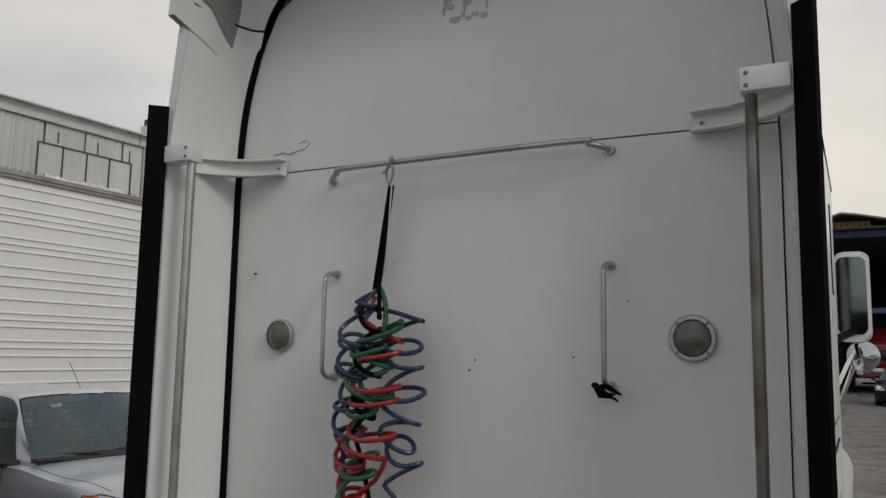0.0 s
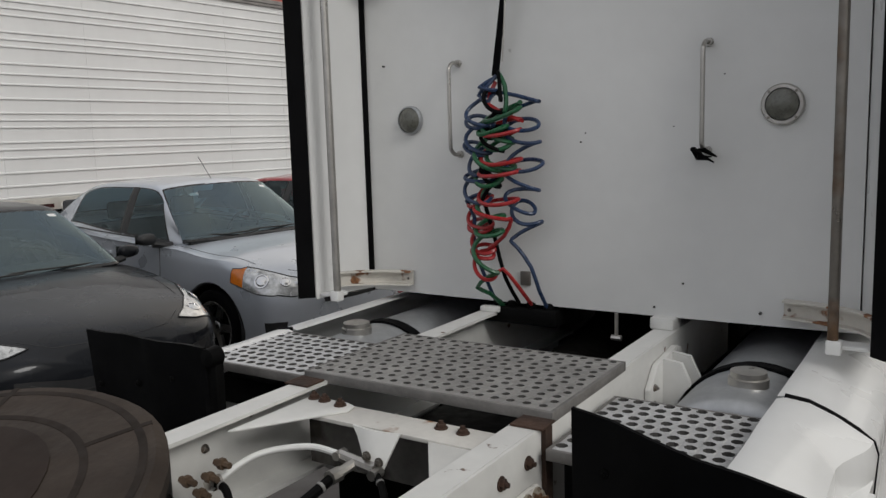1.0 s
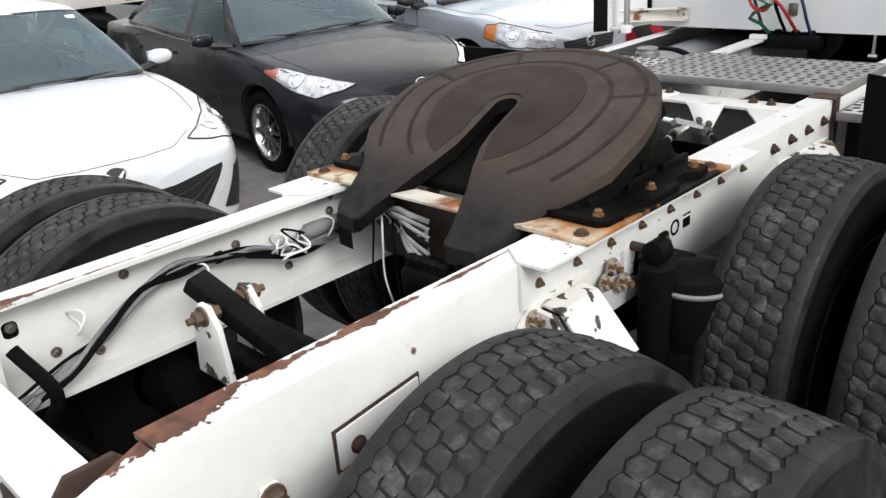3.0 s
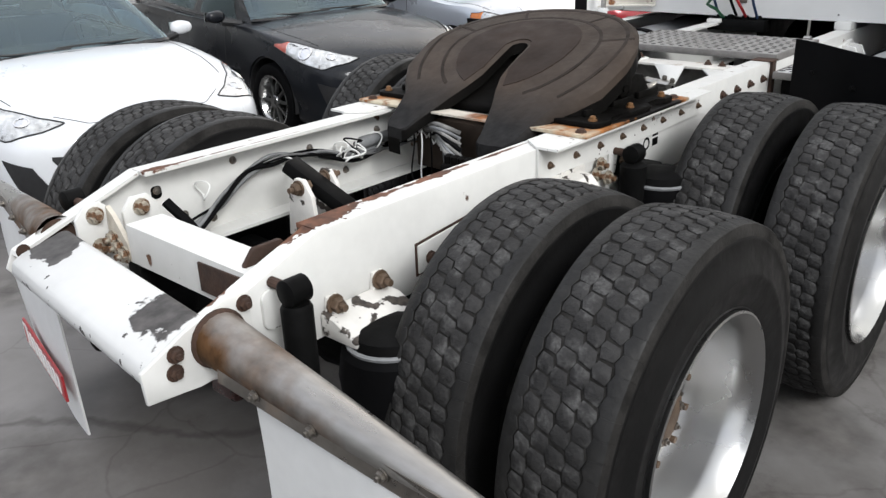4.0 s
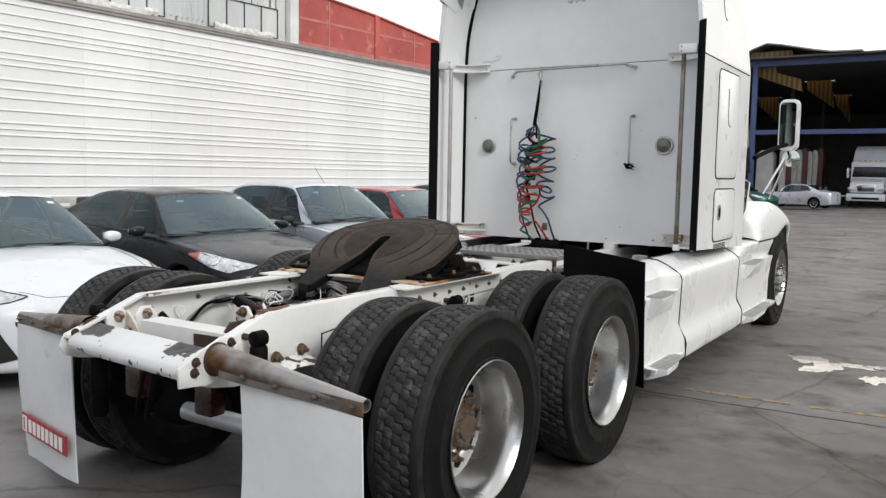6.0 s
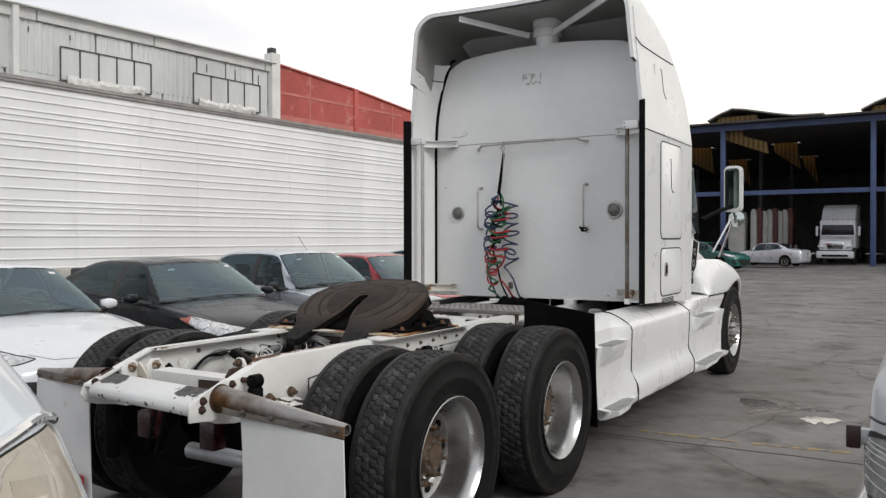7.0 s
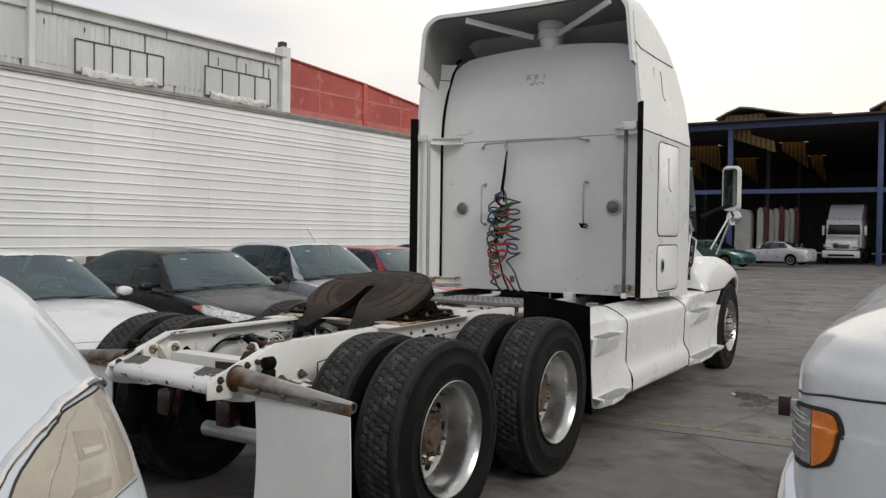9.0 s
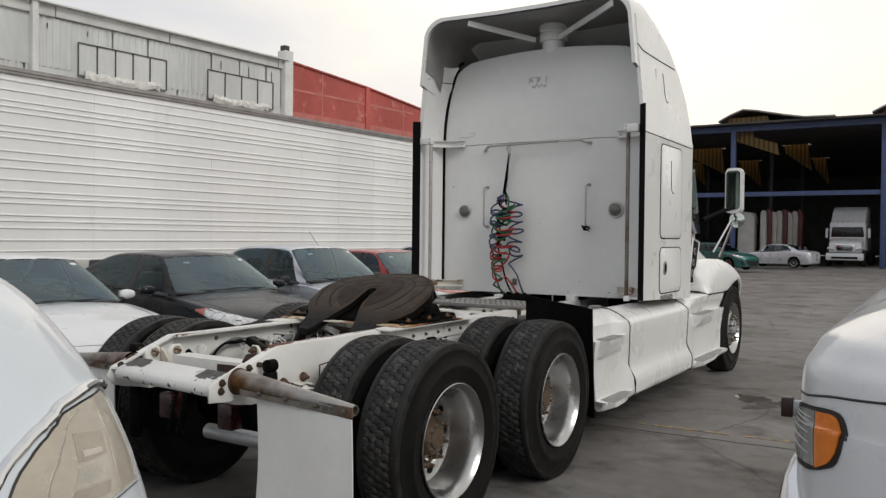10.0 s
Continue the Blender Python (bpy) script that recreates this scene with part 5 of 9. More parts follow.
for s in (1, -1):
    fair_piece(s, 3.50, 4.155, 14, "white rear side fairing with two tread steps", (rear_edge, fwd), step_x, SZ)
    fair_piece(s, 4.175, 5.80, 8, "white tank fairing, dented and dusty", (fwd, fwd))
    fair_piece(s, 5.82, 7.26, 16, "white front side fairing with tread steps", (fwd, None), front_x, SZ)
    for y0 in (4.162, 5.807):
        bm = nb()
        tube(bm, [(s * (fair_x(z) - 0.004), y0 + fwd(z) + 0.004, z) for z in FZ], 0.009, 6)
        part("fairing_joint", bm, RUBBER, truck)
    # steps: a ribbed tread on a wedge that tapers into the fairing
    for y0, y1, z, out, drop in ((3.55, 4.06, 0.80, 1.222, 0.13), (3.58, 4.22, 0.345, 1.262, 0.07), (6.10, 6.80, 0.80, 1.222, 0.13), (6.02, 7.16, 0.345, 1.262, 0.07)):
        bm = nb()
        top = [(1.08, y0), (out, y0 + 0.015), (out + 0.004, y0 + 0.05), (out - 0.012, y0 + 0.45 * (y1 - y0)), (1.165, y1 - 0.02), (1.08, y1)]
        low = [(1.12, y0), (1.13 + 0.25 * (out - 1.15), y0 + 0.015), (1.13 + 0.25 * (out - 1.15), y0 + 0.05), (1.13 + 0.2 * (out - 1.15), y0 + 0.45 * (y1 - y0)), (1.13, y1 - 0.02), (1.12, y1)]
        a = [bm.verts.new((s * x, y, z)) for x, y in top]
        b = [bm.verts.new((s * (x - 0.003), y, z - 0.028)) for x, y in top]
        c = [bm.verts.new((s * x, y, z - drop)) for x, y in low]
        bm.faces.new(a)
        for p, q in ((a, b), (b, c)):
            for k in range(6):
                bm.faces.new((p[k], p[(k + 1) % 6], q[(k + 1) % 6], q[k]))
        bm.faces.new(c)
        step = part("tread_step", bm, WHITE, truck, "white moulded step with a pale ribbed tread")
        bm = nb()
        ins = [(1.125 if z < 0.5 else 1.098, y0 + 0.025), (out - 0.008, y0 + 0.03), (out - 0.006, y0 + 0.06), (out - 0.022, y0 + 0.45 * (y1 - y0)), (1.128 if z < 0.5 else 1.10, y1 - 0.05)]
        slab(bm, [(s * x, y) for x, y in ins], "z", z + 0.0005, z + 0.004)
        pad = part("tread_pad", bm, STEP_PALE, step, "pale ribbed tread")
        n = int((y1 - y0 - 0.12) / 0.04)
        for k in range(n):
            y = y0 + 0.05 + k * 0.04
            w = out - 0.012 - (out - 1.185) * max(0.0, (y - y0 - 0.40 * (y1 - y0)) / (0.62 * (y1 - y0)))
            bm = nb()
            r0 = 1.13 if z < 0.5 else 1.104
            slab(bm, [(s * r0, y), (s * w, y), (s * w, y + 0.016), (s * r0, y + 0.016)], "z", z + 0.0035, z + 0.010)
            part("tread_rib", bm, STEP_PALE, pad)

# tanks, straps and caps under the sleeper
for s in (1, -1):
    bm = nb()
    lathe(bm, [(4.20, 0.0), (4.20, 0.24), (4.22, 0.27), (4.25, 0.285), (5.75, 0.285), (5.78, 0.27), (5.80, 0.0)], (s * 0.775, 0, 0.66), "y", 40)
    tank = part("fuel_tank", bm, ALUM_DULL, truck, "grey cylindrical fuel tank")
    for y in (4.55, 5.35):
        bm = nb()
        lathe(bm, [(y, 0.287), (y + 0.055, 0.287), (y + 0.055, 0.296), (y, 0.296)], (s * 0.775, 0, 0.66), "y", 40)
        part("tank_strap", bm, RUBBER, tank, "dark strap round the tank")
    bm = nb()
    lathe(bm, [(0.93, 0.062), (0.965, 0.062), (0.968, 0.055), (0.985, 0.055), (0.99, 0.04)], (s * 0.78, 4.38, 0), "z", 24)
    part("tank_cap", bm, STEEL, tank, "round metal filler cap")

# gearbox, engine and heat shield between the rails, black with oil
bm = nb()
lathe(bm, [(4.62, 0.0), (4.62, 0.10), (4.72, 0.13), (4.78, 0.20), (5.30, 0.24), (5.85, 0.30), (5.90, 0.36), (6.05, 0.37), (6.06, 0.0)], (0, 0, 0.66), "y", 24)
box(bm, -0.34, 0.34, 6.04, 7.2, 0.38, 1.12, 0.05)
part("gearbox", bm, GREASE_DARK, truck, "oily black gearbox and engine block")
bm = nb()
slab(bm, [(4.90, 1.055), (5.9, 1.055), (6.3, 0.99), (7.2, 0.98), (7.2, 0.965), (6.3, 0.972), (5.9, 1.035), (4.90, 1.035)], "x", -0.98, 0.98)
part("cab_floor", bm, GREASE_DARK, truck, "black underside of the cab floor")
for s in (1, -1):
    bm = nb()
    slab(bm, [(5.9, 0.30), (7.15, 0.30), (7.15, 1.0), (5.9, 1.0)], "x", s * 0.60, s * 0.63)
    part("splash_shield", bm, RUBBER, truck, "black splash shield inside the front fairing")

# ---- rear chassis details ----
# tail beam between the rails
bm = nb()
slab(bm, [(0.503, 0.800), (0.495, 0.825), (0.504, 0.850), (0.530, 0.864), (0.645, 0.894), (0.665, 0.888), (0.668, 0.800)], "x", -0.335, 0.455, 0.008)
for v in bm.verts:
    v.co.y += 0.010 - 0.088 * v.co.x
beam = part("tail_beam", bm, BEAM, truck, "white tail beam with large flakes of paint gone")
bm = nb()
slab(bm, [(0.462, 0.775), (0.458, 0.848), (0.560, 0.895), (0.66, 0.935), (0.72, 0.93), (0.72, 0.775), (0.58, 0.765)], "x", 0.458, 0.470, 0.003)
cheek = part("tail_cheek_plate", bm, CHASSIS, truck, "white end plate with rusty bolts")
for y, z in ((0.535, 0.860), (0.528, 0.822), (0.705, 0.908)):
    bolt(cheek, 0.470, y, z)
for y, z in ((0.58, 0.835), (0.58, 0.865)):
    bolt(beam, -0.340, y, z, "-x")

# inner cross channel behind the tail beam
bm = nb()
box(bm, -0.20, 0.36, 0.80, 0.81, 0.805, 0.895)
chan = part("cross_channel", bm, CHASSIS, truck, "white cross channel")
for z0, z1 in ((0.795, 0.805), (0.895, 0.905)):
    bm = nb()
    box(bm, -0.20, 0.36, 0.80, 0.91, z0, z1)
    part("channel_flange", bm, CHASSIS, chan)
bm = nb()
slab(bm, [(0.15, 0.812), (0.36, 0.812), (0.36, 0.893), (0.15, 0.888)], "y", 0.794, 0.7995)
part("channel_rust", bm, RUST, chan, "rusted end of the channel's web")
for x0, x1, y0, y1 in ((-0.335, -0.32, 0.72, 0.83), (-0.30, -0.285, 0.84, 0.95), (0.30, 0.315, 0.82, 0.96)):
    bm = nb()
    slab(bm, [(y0, 0.77), (y1, 0.77), (y1, 0.91), (y1 - 0.03, 0.945), (y0 + 0.03, 0.945), (y0, 0.91)], "x", x0, x1, 0.003)
    ear = part("ear_plate", bm, CHASSIS if x0 < 0 else RUST, truck, "bolted ear plate")
    ym = (y0 + y1) / 2
    for z in (0.82, 0.912):
        bolt(ear, x1 if x0 < 0 else x0, ym, z, "+x" if x0 < 0 else "-x", BOLT_BIG)
bm = nb()
slab(bm, [(-0.315, 0.80), (-0.305, 0.935), (-0.275, 0.915), (-0.215, 0.845), (-0.20, 0.79)], "y", 0.802, 0.815)
gus = part("gusset", bm, RUSTY, truck, "rust-stained gusset")
for x, z in ((-0.285, 0.845), (-0.265, 0.825), (-0.235, 0.808)):
    bolt(gus, x, 0.802, z, "-y", BOLT_BIG)

# mudflap hangers and flaps
for s, root, tip in ((1, (0.47, 0.635, 0.855), (1.215, 0.598, 0.812)), (-1, (-0.40, 0.70, 0.855), (-1.24, 0.86, 0.80))):
    root, tip = Vector(root), Vector(tip)
    bm = nb()
    ax = (tip - root).normalized()
    q = ax.to_track_quat("X", "Z").to_matrix().to_4x4()
    n = 12
    prof = [(0.0, 0.060), (0.02, 0.058), (0.2, 0.051), (0.4, 0.042), (0.6, 0.032), ((tip - root).length, 0.024)]
    lathe(bm, prof + [(prof[-1][0], 0.019), (prof[-1][0] - 0.1, 0.019)], seg=20, capped=False)
    bmesh.ops.transform(bm, matrix=Matrix.Translation(root) @ q, verts=bm.verts)
    hanger = part("flap_hanger", bm, HANGER, truck, "tapered steel tube, brown with rust at its root")
    bm = nb()
    lathe(bm, [(root.x + s * 0.001, 0.065 if s > 0 else 0.05), (root.x + s * 0.006, 0.065 if s > 0 else 0.05), (root.x + s * 0.012, 0.058 if s > 0 else 0.045)], (0, root.y, root.z), "x", 24)
    part("hanger_flange", bm, RUST, hanger, "rusty flange")
    # the flap
    bm = nb()
    a, b = (0.22, 1.005) if s > 0 else (0.20, 0.985)
    rnd = random.Random(3 + s)
    grid = []
    for j in range(13):
        t = j / 12
        row = []
        for k in range(9):
            u = a + (b - a) * k / 8
            p = root.lerp(tip, u)
            row.append((p.x + 0.012 * s * math.sin(3 * t), p.y - 0.030 - 0.025 * t * t + 0.014 * math.sin(5 * u + 3 * t) * t + (0.05 * t * t if s < 0 else 0), p.z - 0.035 - t * 0.70))
        grid.append(row)
    shell(bm, grid, (0, 0.007, 0))
    flap = part("mudflap", bm, FLAP, truck, "white mudflap, slightly curled and stained")
    bm = nb()
    lay = lambda u: 0.057 - 0.034 * u
    u0 = 0.10
    grid = [[root.lerp(tip, u0 + (b - u0) * k / 8) + Vector((0, -lay(u0 + (b - u0) * k / 8) * (0.96 if j else 0.90) - 0.004, 0.004 - 0.026 * lay(u0 + (b - u0) * k / 8) / 0.05 - 0.045 * j + 0.024)) for k in range(9)] for j in (0, 1)]
    shell(bm, grid, (0, 0.006, 0))
    strip = part("clamp_strip", bm, STEEL_RUST, flap, "steel clamp strip")
    for u in (0.27, 0.49, 0.73, 0.95):
        p = root.lerp(tip, u)
        link("bolt", BOLT_SMALL, strip, m=pose(p.x, p.y - lay(u) * 0.93 - 0.006, p.z - 0.018 - 0.52 * lay(u) + 0.024, *RX["-y"]))
    if s < 0:
        c0, c1 = root.lerp(tip, 0.90), root.lerp(tip, 0.26)
        dx, dy = (c1 - c0).x, (c1 - c0).y
        ang = math.degrees(math.atan2(dy, dx))
        ln = math.hypot(dx, dy)
        m = pose(c0.x + 0.01, c0.y - 0.050, 0.285, 0, 0, ang)
        bm = nb()
        box(bm, 0, ln, -0.004, 0.004, -0.050, 0.045)
        sign = part("maker_sign", bm, SIGN_RED, flap, "red name plate with white lettering", m=m)
        bm = nb()
        box(bm, 0.012, 0.07, -0.0065, -0.0045, -0.045, 0.035)
        part("sign_emblem", bm, SIGN_WHITE, sign)
        bm = nb()
        box(bm, 0.034, 0.046, -0.0085, -0.007, -0.037, 0.027)
        part("sign_emblem", bm, SIGN_RED, sign)
        bm = nb()
        for k in range(8):
            box(bm, 0.095 + k * 0.054, 0.130 + k * 0.054, -0.0065, -0.0045, -0.037, 0.027)
        part("sign_letters", bm, SIGN_WHITE, sign, "row of white letters as plain bars")

# tail lamps and low tube; lamps and hoses toned dark for the shade under the tail
for x, z in ((-0.20, 0.645), (0.25, 0.640)):
    bm = nb()
    box(bm, x - 0.052, x + 0.052, 0.75, 0.83, z - 0.075, z + 0.06, 0.012)
    lamp = part("tail_lamp", bm, LAMP_RED, truck, "dirty red tail lamp, its red darkened for the shade there")
    bm = nb()
    box(bm, x - 0.03, x + 0.03, 0.80, 0.84, z + 0.05, 0.794, 0.004)
    part("lamp_bracket", bm, BLACK, lamp)
bm = nb()
tube(bm, [(-0.12, 0.98, 0.47), (0.62, 0.98, 0.47)], 0.042, 16)
part("torsion_tube", bm, ALUM_DULL, truck, "grey cross tube under the tail")
bm = nb()
tube(bm, smooth_path([(-0.02, 0.74, 0.75), (-0.03, 0.72, 0.62), (-0.06, 0.72, 0.52), (-0.10, 0.78, 0.50)], 5), 0.012, 8)
tube(bm, smooth_path([(-0.10, 0.76, 0.76), (-0.11, 0.72, 0.60), (-0.16, 0.74, 0.50)], 5), 0.008, 8)
part("tail_hose", bm, BLACK, truck, "hose ends hanging under the tail, blackened for the shade there")

# axles, diff housings, shafts
for ya in AXLES:
    bm = nb()
    lathe(bm, [(-0.60, 0.085), (-0.30, 0.075), (-0.22, 0.12), (-0.12, 0.20), (0.0, 0.225), (0.12, 0.20), (0.22, 0.12), (0.30, 0.075), (0.60, 0.085)], (0, ya, 0.50), "x", 24)
    lathe(bm, [(ya, 0.20), (ya + 0.22, 0.15), (ya + 0.30, 0.09), (ya + 0.36, 0.07)], (0.0, 0, 0.52), "y", 20)
    part("drive_axle", bm, BLACK, truck, "oily black drive axle with its diff housing")
bm = nb()
tube(bm, [(0.0, 3.1, 0.55), (0.0, 5.4, 0.72)], 0.06, 16)
tube(bm, [(0.0, 1.75, 0.53), (0.0, 2.5, 0.52)], 0.05, 16)
part("drive_shaft", bm, BLACK, truck, "black drive shaft")

# suspension outside the rails: air springs, shock absorbers, brackets
for s in (1, -1):
    w = "+x" if s > 0 else "-x"
    for y in (1.03, 2.36):
        dz = 0.0 if y > 2 else -0.055
        bm = nb()
        k = 0.88 if y > 2 else 1.0
        lathe(bm, [(0.48, 0.10), (0.50, 0.125 * k), (0.545, 0.14 * k), (0.59, 0.13 * k), (0.61, 0.12 * k), (0.63, 0.125 * k), (0.69, 0.13 * k), (0.75, 0.12 * k), (0.765, 0.105)], (s * 0.565, y, dz), "z", 28)
        spring = part("air_spring", bm, RUBBER, truck, "black rubber air spring")
        bm = nb()
        lathe(bm, [(0.765, 0.107), (0.772, 0.109), (0.776, 0.105), (0.778, 0.09)], (s * 0.565, y, dz), "z", 28)
        part("clamp_ring", bm, TUBE_GREY, spring, "grey clamp ring")
        bm = nb()
        lathe(bm, [(0.772, 0.102), (0.80, 0.095), (0.81, 0.07), (0.813, 0.02)], (s * 0.565, y, dz), "z", 24)
        part("spring_cap", bm, BLACK, spring, "black spring cap")
        bm = nb()
        if y > 2:
            box(bm, min(s * 0.432, s * 0.52), max(s * 0.432, s * 0.52), y - 0.06, y + 0.10, 0.775, 0.808, 0.01)
        else:
            slab(bm, [(s * 0.432, 0.722), (s * 0.56, 0.722), (s * 0.565, 0.742), (s * 0.48, 0.775), (s * 0.432, 0.788)], "y", y - 0.10, y + 0.12, 0.008)
        ears = ((-0.07, 0.84), (0.06, 0.84)) if y > 2 else ((-0.064, 0.798), (0.087, 0.808))
        for dy, z in ears:
            slab(bm, [(y + dy - 0.028, z - 0.05), (y + dy + 0.028, z - 0.05), (y + dy + 0.018, z + 0.022), (y + dy - 0.018, z + 0.022)], "x", s * 0.432, s * 0.446, 0.004)
        br = part("spring_bracket", bm, BLACK if y > 2 else CHIPPED_FINE, spring, "spring bracket on the rail")
        for dy, z in ears:
            bolt(br, s * 0.446, y + dy, z, w, BOLT_MID if y > 2 else BOLT_EAR)
    for y in (0.806, 2.255):
        up = 0.03 if y < 2 else 0.0
        bm = nb()
        lathe(bm, [(0.42, 0.03), (0.44, 0.038), (0.60, 0.038), (0.605, 0.046 if y > 2 else 0.036), (0.842 + up, 0.046 if y > 2 else 0.036), (0.853 + up, 0.03)], (s * 0.515, y, 0), "z", 20)
        shock = part("shock_absorber", bm, BLACK, truck, "black shock absorber")
        bm = nb()
        lathe(bm, [(y - 0.030, 0.024), (y - 0.026, 0.031), (y + 0.026, 0.031), (y + 0.030, 0.024)], (s * 0.515, 0, 0.882 + up), "y", 18)
        part("shock_eye", bm, BLACK, shock, "black upper eye")
        bm = nb()
        tube(bm, [(s * 0.432, y, 0.880 + up), (s * 0.515, y, 0.880 + up), (s * 0.540, y, 0.880 + up)], 0.013, 10)
        part("eye_pin", bm, RUST, shock, "rusty pin through the eye")
        bm = nb()
        slab(bm, rounded(y - 0.035, y + 0.03, 0.80, 0.895, 0.02), "x", s * 0.4315, s * 0.441, 0.003)
        part("eye_plate", bm, SPECKED, shock, "flaked white plate behind the eye")
    # triangular outrigger bracket
    bm = nb()
    slab(bm, [(1.80, 0.745), (1.79, 0.84), (1.84, 0.882), (2.06, 0.882), (2.06, 0.76)], "x", s * 0.432, s * 0.447, 0.004)
    slab(bm, [(s * 0.447, 0.745), (s * 0.447, 0.865), (s * 0.50, 0.86), (s * 0.61, 0.74), (s * 0.61, 0.68), (s * 0.55, 0.68)], "y", 1.93, 1.945)
    slab(bm, [(s * 0.447, 0.745), (s * 0.447, 0.865), (s * 0.50, 0.86), (s * 0.58, 0.74), (s * 0.58, 0.70)], "y", 1.84, 1.855)
    box(bm, min(s * 0.447, s * 0.60), max(s * 0.447, s * 0.60), 1.84, 1.945, 0.70, 0.712)
    slab(bm, [(s * 0.449, 0.868), (s * 0.455, 0.874), (s * 0.503, 0.869), (s * 0.614, 0.745), (s * 0.608, 0.738), (s * 0.50, 0.862)], "y", 1.862, 2.01)
    br = part("outrigger_bracket", bm, CHIPPED_FINE, truck, "white outrigger bracket with flaking paint")
    for y, z in ((1.83, 0.80), (1.83, 0.845), (1.885, 0.85), (2.12, 0.828), (2.15, 0.858), (2.20, 0.80)):
        bolt(br, s * 0.447, y, z, w, BOLT_BIG)
    # plate with two bolts
    bm = nb()
    slab(bm, [(1.27, 0.765), (1.27, 0.845), (1.48, 0.865), (1.48, 0.785)], "x", s * 0.431, s * 0.439, 0.002)
    # slightly larger plate behind; its dark rim paints the shadow gap
    rim = nb()
    slab(rim, [(1.264, 0.758), (1.264, 0.851), (1.486, 0.872), (1.486, 0.779)], "x", s * 0.4305, s * 0.434)
    part("plate_shadow_gap", rim, RUST, truck, "dark rim painted as the shadow round the patch plate")
    pl = part("rail_patch_plate", bm, CHASSIS, truck, "white patch plate with a dark rim")
    for y in (1.315, 1.43):
        bolt(pl, s * 0.439, y, 0.80 + 0.09 * (y - 1.315), w, BOLT_LOW)
    # front bracket
    bm = nb()
    slab(bm, [(3.17, 0.79), (3.15, 0.83), (3.17, 0.866), (3.57, 0.858), (3.60, 0.83), (3.58, 0.79), (3.42, 0.74), (3.30, 0.74)], "x", s * 0.432, s * 0.446, 0.004)
    slab(bm, [(s * 0.446, 0.74), (s * 0.446, 0.85), (s * 0.50, 0.845), (s * 0.60, 0.72), (s * 0.60, 0.67), (s * 0.55, 0.67)], "y", 3.345, 3.36)
    slab(bm, [(s * 0.446, 0.74), (s * 0.446, 0.85), (s * 0.50, 0.845), (s * 0.60, 0.72), (s * 0.60, 0.67), (s * 0.55, 0.67)], "y", 3.455, 3.47)
    slab(bm, [(s * 0.447, 0.852), (s * 0.452, 0.858), (s * 0.503, 0.853), (s * 0.606, 0.726), (s * 0.600, 0.719), (s * 0.50, 0.846)], "y", 3.340, 3.475)
    br = part("torque_bracket", bm, CHIPPED_FINE, truck, "chipped white bracket on the rail")
    for y, z in ((3.215, 0.825), (3.285, 0.822), (3.50, 0.832), (3.555, 0.830)):
        bolt(br, s * 0.446, y, z, w, BOLT_BIG)
    rail = rail_r if s > 0 else rail_l
    for y in (3.124, 3.262, 3.402, 3.543):
        bolt(rail, s * RW, y, 0.920, w)
    # rust edge where the doubled rail starts
    bm = nb()
    slab(bm, [(3.62, 0.72), (3.62, 0.984), (3.66, 0.984), (3.66, 0.72)], "x", s * 0.431, s * 0.444)
    slab(bm, [(3.60, 0.986), (3.60, 0.991), (3.68, 0.991), (3.68, 0.986)], "x", s * 0.35, s * 0.444)
    part("rail_liner_edge", bm, RUST, truck, "rusted edge of the rail liner")
    # bolts through the rail's web, seen from inside
    for k, (y, z) in enumerate(((1.02, 0.90), (1.10, 0.80), (1.30, 0.93), (1.62, 0.90), (1.78, 0.78), (1.20, 0.76), (1.95, 0.90), (3.0, 0.9), (3.25, 0.9), (3.5, 0.9))):
        bolt(rail, s * (RW - 0.01), y, z, "-x" if s > 0 else "+x", BOLT_SMALL)
    bm = nb()
    slab(bm, rounded(1.00, 1.035, 0.875, 0.915, 0.012), "x", s * 0.418, s * 0.4195)
    part("web_hole", bm, BLACK, truck)
    bm = nb()
    box(bm, min(s * 0.418, s * 0.4195), max(s * 0.418, s * 0.4195), 1.55, 1.575, 0.865, 0.90)
    part("web_hole", bm, BLACK, truck)

# round maker's decal
bm = nb()
lathe(bm, [(0.4305, 0.024), (0.4315, 0.024), (0.4315, 0.016), (0.4305, 0.016)], (0, 2.495, 0.850), "x", 24, False)
box(bm, 0.4305, 0.4315, 2.54, 2.58, 0.868, 0.895)
box(bm, 0.4305, 0.4315, 2.54, 2.58, 0.832, 0.86)
part("rail_decal", bm, BLACK, truck, "small black decal, a ring and two blocks")

# torque rod with its ears
for x, y, z in ((-0.150, 1.352, 0.872), (-0.172, 1.478, 0.872)):
    bm = nb()
    slab(bm, [(x - 0.075, z - 0.17), (x + 0.075, z - 0.17), (x + 0.055, z - 0.02), (x + 0.02, z + 0.028), (x - 0.02, z + 0.028), (x - 0.055, z - 0.02)], "y", y, y + 0.016, 0.003)
    ear = part("torque_ear", bm, CHIPPED_FINE, truck, "chipped white ear with a rusty bolt")
    bolt(ear, x, y, z, "-y", BOLT_EAR)
    bolt(ear, x, y + 0.016, z, "+y", BOLT_EAR)
bm = nb()
q = Matrix.Translation((-0.07, 1.455, 0.808)) @ pose(0, 0, 0, 0, 33, 20)
box(bm, -0.22, 0.22, -0.036, 0.036, -0.022, 0.022, 0.008)
bmesh.ops.transform(bm, matrix=q, verts=bm.verts)
part("torque_rod", bm, BLACK, truck, "flat black torque rod")
bm = nb()
box(bm, -0.345, 0.345, 1.42, 1.62, 0.60, 0.72, 0.02)
part("axle_crossmember", bm, BLACK, truck, "black cross member over the rear axle")

